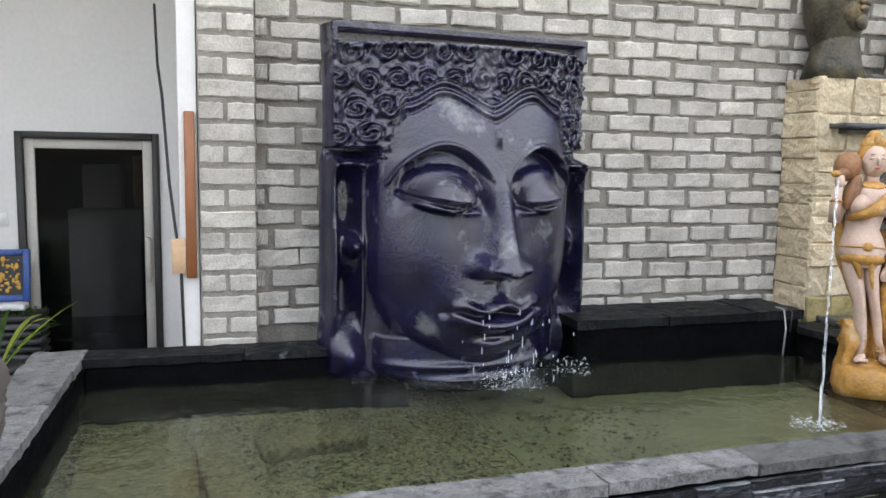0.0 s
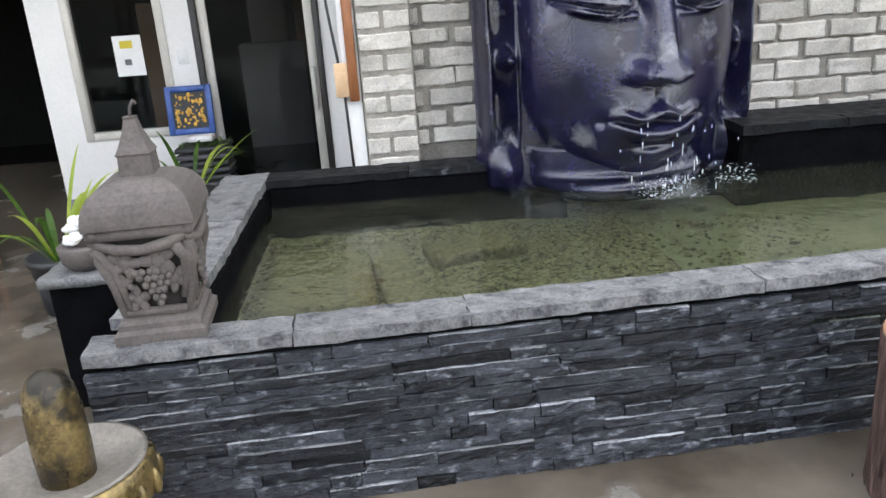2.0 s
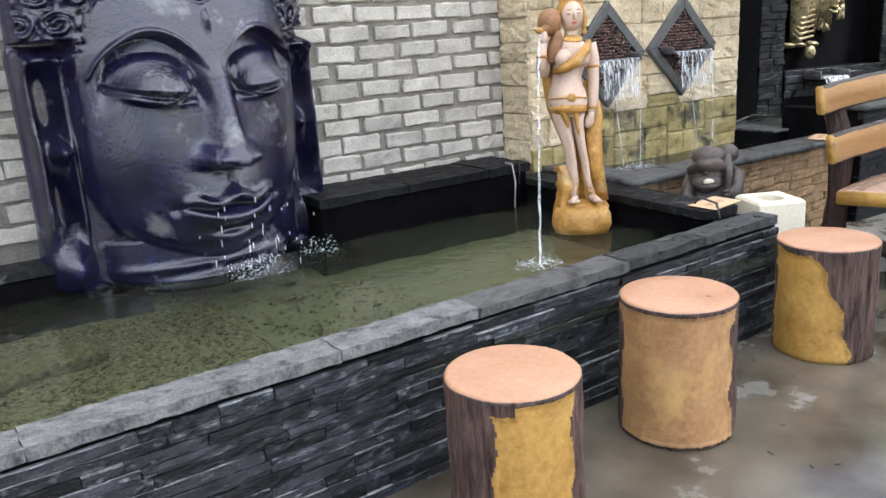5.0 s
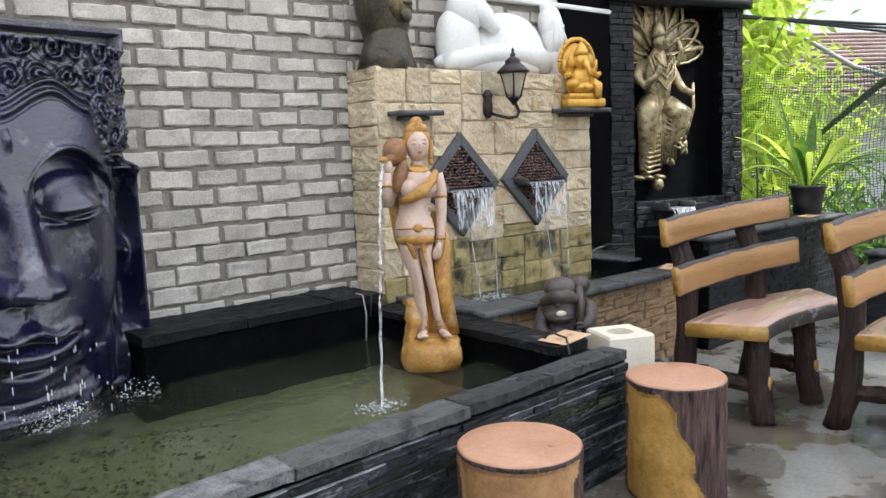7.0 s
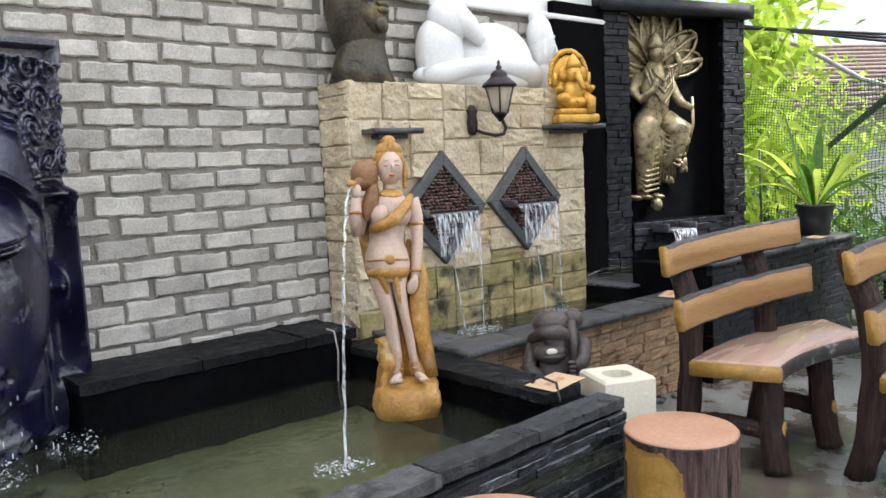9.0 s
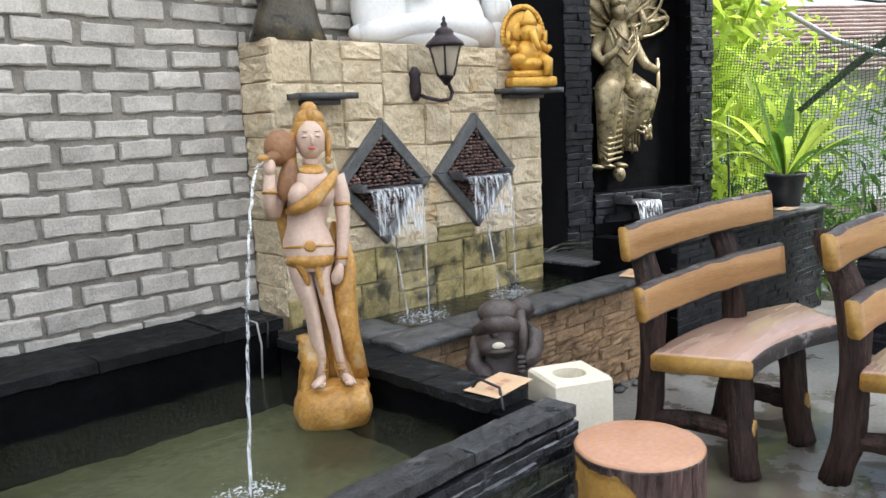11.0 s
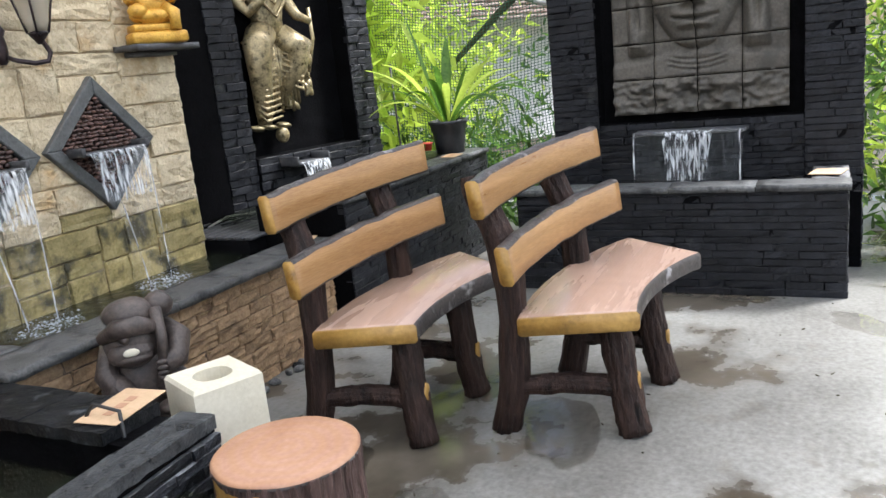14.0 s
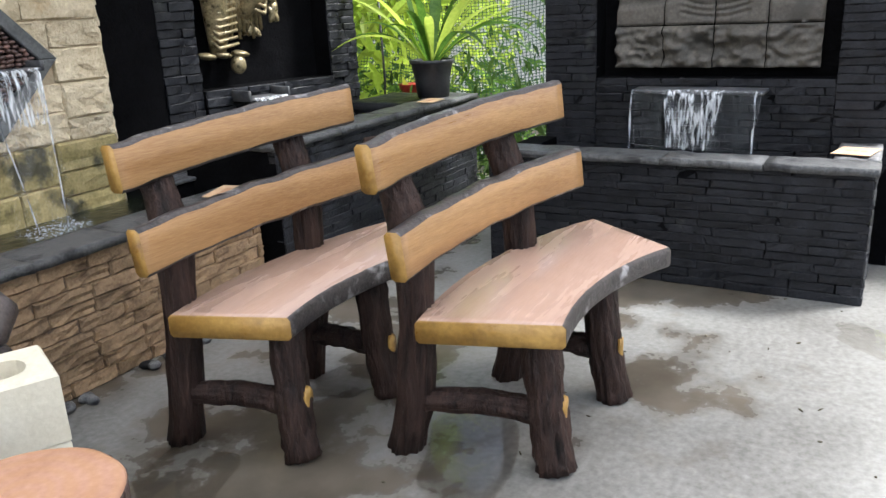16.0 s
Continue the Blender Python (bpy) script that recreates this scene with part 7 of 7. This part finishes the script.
for k in range(26):
    b = bmesh.new()
    strap_leaf(b, (0, 0, 0.9 + 0.045 * k), rp.uniform(0, 6.28), rp.uniform(0.4, 0.75), 0.045, radians(rp.uniform(25, 70)), rp.uniform(0.3, 0.8), 10)
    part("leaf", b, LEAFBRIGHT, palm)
solid("cane", tube([(3.62, -0.20, 0.0), (3.66, -0.24, 0.7), (3.67, -0.22, 1.25)], 0.008, 6), BLACKCABLE, "thin dark garden cane", "cane")
rb = thing("red_pot", "small red plastic pot among the plants", "pot", pose(3.80, -0.34, 0.55))
part("pot", lathe([(0.05, 0), (0.075, 0.12), (0.08, 0.125), (0.01, 0.12)], 18), RED, rb)
part("stand", block((-0.06, -0.06, -0.55), (0.06, 0.06, 0), 0.005), POT, rb)
solid("hose", tube([(4.0, 0.15, 2.25), (4.1, -0.35, 2.0), (4.15, -0.75, 1.72), (4.1, -1.2, 1.55), (4.05, -1.7, 1.42)], 0.018, 8), CABLE, "pale grey pipe slung across the garden", "pipe")
for k in range(3):
    solid("overhead_cable", tube([(3.2, 0.1, 2.2 - 0.02 * k), (4.5, -0.9, 1.98 + 0.03 * k), (6.0, -2.0, 2.0 + 0.05 * k)], 0.012, 6), BLACKCABLE, "black cable hung from the niche", "cable", group="overhead cables")
solid("branch", tube([(4.7, -0.1, 1.1), (4.6, -0.7, 1.55), (4.5, -1.3, 1.95), (4.5, -1.9, 2.3)], [0.02, 0.03, 0.03, 0.04], 8), EARTH, "dark leaning branch among the leaves", "branch")


def shade_net():
    b = bmesh.new()
    A, B = Vector((3.95, 0.55, 0.0)), Vector((4.05, -1.65, 0.0))
    d = (B - A)
    def q(u, z):
        return A + d * u + Vector((0.05 * math.sin(u * 9) + 0.04 * math.sin(z * 7 + u * 5), 0, z + 0.05 * math.sin(u * 8)))
    n, m = 96, 84
    for k in range(n):
        u, prev = k / n, None
        for j in range(13):
            z = 0.1 + 1.65 * j / 12
            p = q(u, z)
            cur = (b.verts.new(p), b.verts.new(p + d * 0.0022))
            if prev:
                b.faces.new((prev[0], prev[1], cur[1], cur[0]))
            prev = cur
    for k in range(m):
        z, prev = 0.1 + 1.65 * k / m, None
        for j in range(17):
            p = q(j / 16, z)
            cur = (b.verts.new(p), b.verts.new(p + Vector((0, 0, 0.004))))
            if prev:
                b.faces.new((prev[0], prev[1], cur[1], cur[0]))
            prev = cur
    solid("shade_net", b, NET, "green shade net hung behind the plants", "net", kind="stuff")


shade_net()
shed = thing("neighbour_house", "neighbouring low house with a weathered roof", "house", pose(9.5, 2.5, 0, 0, 0, -32))
part("wall", block((-3, 0, -0.2), (3, 2.5, 2.0), 0.02), PLASTER, shed, smooth=False)
for k in range(16):
    y0, z0 = -0.9 + k * 0.14, 1.75 + k * 0.075
    part("roof_course", slab((-3.5, y0, z0), (3.5, y0 + 0.17, z0 + 0.045), 0.35, 0.01, k), TILEROOF, shed)
side_table = thing("side_table", "dark wooden table at the patio's edge", "table", pose(3.45, -3.55, 0))
part("tabletop", slab((-0.28, -0.3, 0.60), (0.28, 0.3, 0.64), 0.08, 0.004, 4), SHELF, side_table)
for sx in (-0.22, 0.22):
    for sy in (-0.24, 0.24):
        part("leg", block((sx - 0.03, sy - 0.03, 0), (sx + 0.03, sy + 0.03, 0.60), 0.006), SHELF, side_table)


def puddle(x, y, rx, ry, turn, seed):
    """A thin film of standing water with an uneven rim."""
    b = bmesh.new()
    rows = []
    for q, z in ((1.0, 0.0005), (0.93, 0.0016), (0.45, 0.002)):
        rows.append([b.verts.new((q * rx * math.cos(a) * w, q * ry * math.sin(a) * w, z)) for a, w in ((2 * math.pi * k / 40, 1 + 0.42 * noise.noise(Vector((1.6 * math.cos(2 * math.pi * k / 40), 1.6 * math.sin(2 * math.pi * k / 40), seed)))) for k in range(40))])
    for r in range(2):
        for k in range(40):
            b.faces.new((rows[r][k], rows[r][(k + 1) % 40], rows[r + 1][(k + 1) % 40], rows[r + 1][k]))
    b.faces.new(rows[-1])
    ob = solid("puddle", b, PUDDLE, "shallow puddle of clear water on the floor", "puddle", pose(x, y, 0.0005, 0, 0, turn), "puddles on the patio")
    ob.visible_shadow = False


PUDDLE = water("puddle_water", (0.95, 0.94, 0.92), (0.2, 0.19, 0.18), 0.03, 0.04, 6)
for x, y, rx, ry, turn, sd in ((1.05, -2.18, 0.26, 0.13, 20, 1), (1.29, -1.64, 0.17, 0.10, -20, 2), (0.60, -1.54, 0.17, 0.12, 30, 3), (2.22, -3.12, 0.16, 0.10, 40, 4), (0.42, -1.95, 0.2, 0.1, 15, 6)):
    puddle(x, y, rx, ry, turn, sd)
rs = random.Random(17)
for k in range(16):
    x, y = rs.uniform(0.5, 1.55), -0.925 + rs.uniform(-0.03, 0.02)
    b = bmesh.new()
    blob(b, (0, 0, 0.012), (rs.uniform(0.02, 0.035), rs.uniform(0.015, 0.025), 0.016), seg=10, rings=7)
    solid("pebble", b, COPING if k % 3 else BLACKSTONE, "small river pebble at the foot of the wall", "pebble", pose(x, y, 0, 0, 0, rs.uniform(0, 180)), "pebbles by the brick pond")
b = bmesh.new()
for k in range(150):
    x, y = rs.uniform(-2.5, 3.0), rs.uniform(-4.2, -1.75)
    blob(b, (x, y, 0.0015), (rs.uniform(0.003, 0.014), rs.uniform(0.002, 0.006), 0.0025), 0, (0, 0, rs.uniform(0, 180)), 6, 4)
solid("leaf_litter", b, EARTH, "dry leaf bits and grit on the floor", "litter", kind="stuff")

# ---- wall pieces, last ----
bricks = [rough_unit("brick", BRICK, 8, 4, 0.14, 0.10, 100 + k, ex=0.025, ez=0.09, ragged=0.075) for k in range(16)]
slates = [rough_unit("slate", SLATE, 8, 4, 0.05, 0.16, 200 + k, SLATEDUST if k % 5 < 2 else None, ex=0.012, ez=0.085, ragged=0.02) for k in range(12)]
blacks = [rough_unit("ledger_stone", BLACKSTONE, 5, 3, 0.08, 0.16, 300 + k, ex=0.03, ez=0.1) for k in range(8)]
stones = [rough_unit("stone", BEIGE, 7, 6, 0.26, 0.40, 400 + k, ex=0.03, ez=0.045, ragged=0.02) for k in range(10)]
mossy = [rough_unit("stone", MOSSY, 6, 5, 0.22, 0.26, 450 + k, ex=0.035, ez=0.05) for k in range(6)]
splits = [rough_unit("split_brick", BROWNBRICK, 7, 5, 0.16, 0.22, 500 + k, ex=0.03, ez=0.07, ragged=0.022) for k in range(8)]

PITCH, COURSE = 0.2215, 0.0862


def brick_pieces(x0, x1, z0, z1, rnd):
    out = []
    k0, k1 = math.floor((z0 - 1.557) / COURSE), math.ceil((z1 - 1.557) / COURSE)
    for k in range(k0, k1 + 1):
        z = 1.557 + COURSE * k
        if z < z0 or z > z1:
            continue
        off = -0.6245 + (0 if k % 2 == 0 else PITCH / 2) + rnd.uniform(-0.014, 0.014)
        i = math.floor((x0 - off) / PITCH) - 1
        while True:
            c = off + i * PITCH + rnd.uniform(-0.006, 0.006)
            a, b_ = c - 0.1015 - rnd.uniform(-0.012, 0.006), c + 0.1015 + rnd.uniform(-0.012, 0.006)
            i += 1
            if a > x1:
                break
            a, b_ = max(a, x0), min(b_, x1)
            if b_ - a < 0.03:
                continue
            out.append(((a + b_) / 2, z + rnd.uniform(-0.006, 0.006), b_ - a, 0.068 + rnd.uniform(-0.009, 0.008), rnd.uniform(-0.002, 0.008), 0.05))
    return out


rnd = random.Random(77)
ident = Matrix.Identity(4)
seen_bricks = [p for p in brick_pieces(-2.56, -0.005, 0.45, 2.05, rnd) if not (-2.18 < p[0] < -1.32 and p[1] < 1.6)]
lay(bricks, "brick", wall_brick, ident, seen_bricks, skew=1.7)
lay(bricks, "bricks", wall_brick, ident, brick_pieces(0.0, 2.34, 1.56, 2.05, rnd), joined=BRICK)
pier = []
for k in range(-14, 17):
    z = 1.557 + COURSE * k
    if k % 2:
        pier.append((-2.675, z, 0.212, 0.068, rnd.uniform(0.0, 0.008), 0.05))
    else:
        pier.append((-2.735, z, 0.092, 0.068, rnd.uniform(0.0, 0.008), 0.05))
        pier.append((-2.62, z, 0.104, 0.068, rnd.uniform(0.0, 0.008), 0.05))
lay(bricks, "brick", pillar, pose(0, -0.108, 0), pier)

lay(slates, "slate", pond_front, ident, [(x, z, w, h, p - 0.012, t) for x, z, w, h, p, t in ledger(flen, 0.0, 0.415, 0.031, 0.07, 0.36, 9, (0.010, 0.019))], upright=True, skew=0.3)
ends = ledger(1.4, 0.0, 0.43, 0.036, 0.10, 0.3, 10, (0.0, 0.012))
lay(slates, "slates", pond, pose(0.045, -1.63, 0, 0, 0, 90), ends, joined=SLATE)
lay(slates, "slates", pond, pose(-3.39, -0.15, 0, 0, 0, -90), ledger(1.62, 0.0, 0.415, 0.036, 0.10, 0.3, 11, (0.0, 0.012)), joined=SLATE)


def in_diamond(x, z):
    return any(abs(x - cx) + abs(z - cz) < 0.20 for cx, cz in ((0.515, 1.022), (1.095, 1.032)))


def wet(x, z):
    drift = 0.14 * noise.noise(Vector((x * 4.5, z * 3, 8)))
    return z < 0.56 + drift or (z < 0.72 + drift and (0.25 < x < 1.5))


face = [p for p in ashlar(1.61, 0.40, 1.625, 15) if not in_diamond(p[0], p[1])]
FM = pose(0, -0.223, 0)
lay(stones, "stone", fountain, FM, [p for p in face if not wet(p[0], p[1])])
lay(mossy, "stone", fountain, FM, [p for p in face if wet(p[0], p[1])])
lay(stones, "stone", fountain, pose(0.012, 0.012, 0, 0, 0, -90), ashlar(0.245, 0.50, 1.625, 16))
lay(stones, "stone", fountain, pose(1.60, -0.233, 0, 0, 0, 90), ashlar(0.24, 0.40, 1.625, 18))
lay(stones, "cap_stone", fountain, pose(0, 0, 1.60, 90, 0, 0), [(0.2 + 0.4 * k, -0.11, 0.395, 0.235, 0.024, 0.03) for k in range(4)])
rows_b = []
for k in range(9):
    x = -0.07 * (k % 2) + rnd.uniform(-0.02, 0.02)
    while x < 1.66:
        w = rnd.uniform(0.14, 0.21)
        a, b_ = max(0.0, x), min(1.66, x + w)
        if b_ - a > 0.02:
            rows_b.append(((a + b_) / 2, 0.0255 + 0.0505 * k, b_ - a - 0.003, 0.0485, rnd.uniform(0.004, 0.018), 0.05))
        x += w
lay(splits, "split_brick", rear_wall, pose(0.06, -0.865, 0), rows_b)
lay(blacks, "ledger_stone", left_pier, pose(0, 0.012, 0), ledger(0.20, 0.45, 2.14, 0.042, 0.07, 0.16, 19, (0.002, 0.018)))
lay(blacks, "ledger_stone", right_pier, pose(0, 0.012, 0), ledger(0.20, 0.45, 2.14, 0.042, 0.07, 0.16, 20, (0.002, 0.018), x0=NW - 0.20))
lay(blacks, "ledger_stone", sill, pose(0, -0.01, 0), ledger(NW - 0.40, 0.62, 0.80, 0.042, 0.08, 0.2, 22, (0.002, 0.012), x0=0.20))
lay(blacks, "ledger_stones", niche, pose(0.0, 0.6, 0, 0, 0, -90), ledger(0.58, 0.45, 2.14, 0.042, 0.08, 0.2, 21, (0.0, 0.006)), joined=BLACKJOIN)
lay(blacks, "ledger_stone", bpond, pose(1.76, -0.955, 0), ledger(1.74, 0, 0.63, 0.034, 0.1, 0.3, 23, (0.002, 0.008)))
lay(blacks, "ledger_stones", bpond, pose(3.50, -0.96, 0, 0, 0, 90), ledger(0.56, 0, 0.63, 0.042, 0.1, 0.3, 33, (0.002, 0.014)), joined=BLACKJOIN)
lay(blacks, "ledger_stone", rpond, pose(2.572, -1.50, 0, 0, 0, -90), ledger(1.55, 0, 0.50, 0.034, 0.1, 0.3, 24, (0.002, 0.007)))
lay(blacks, "ledger_stones", rpond, pose(2.57, -3.05, 0), ledger(0.53, 0, 0.50, 0.034, 0.1, 0.3, 25, (0.002, 0.007)), joined=BLACKJOIN)
for y0, ln in ((-1.56, 0.26), (-2.86, 0.26)):
    lay(blacks, "ledger_stone", rwall, pose(RX + 0.012, y0, 0, 0, 0, -90), ledger(ln, 0.4, 2.6, 0.036, 0.1, 0.26, 26, (0.002, 0.008)))
lay(blacks, "ledger_stone", rwall, pose(RX + 0.012, -1.82, 0, 0, 0, -90), ledger(1.04, 0.4, 0.79, 0.036, 0.1, 0.26, 27, (0.002, 0.008)))
lay(blacks, "ledger_stones", rwall, pose(RX + 0.012, -3.12, 0), ledger(0.48, 0.0, 2.6, 0.045, 0.1, 0.26, 28, (0.002, 0.010)), joined=BLACKJOIN)
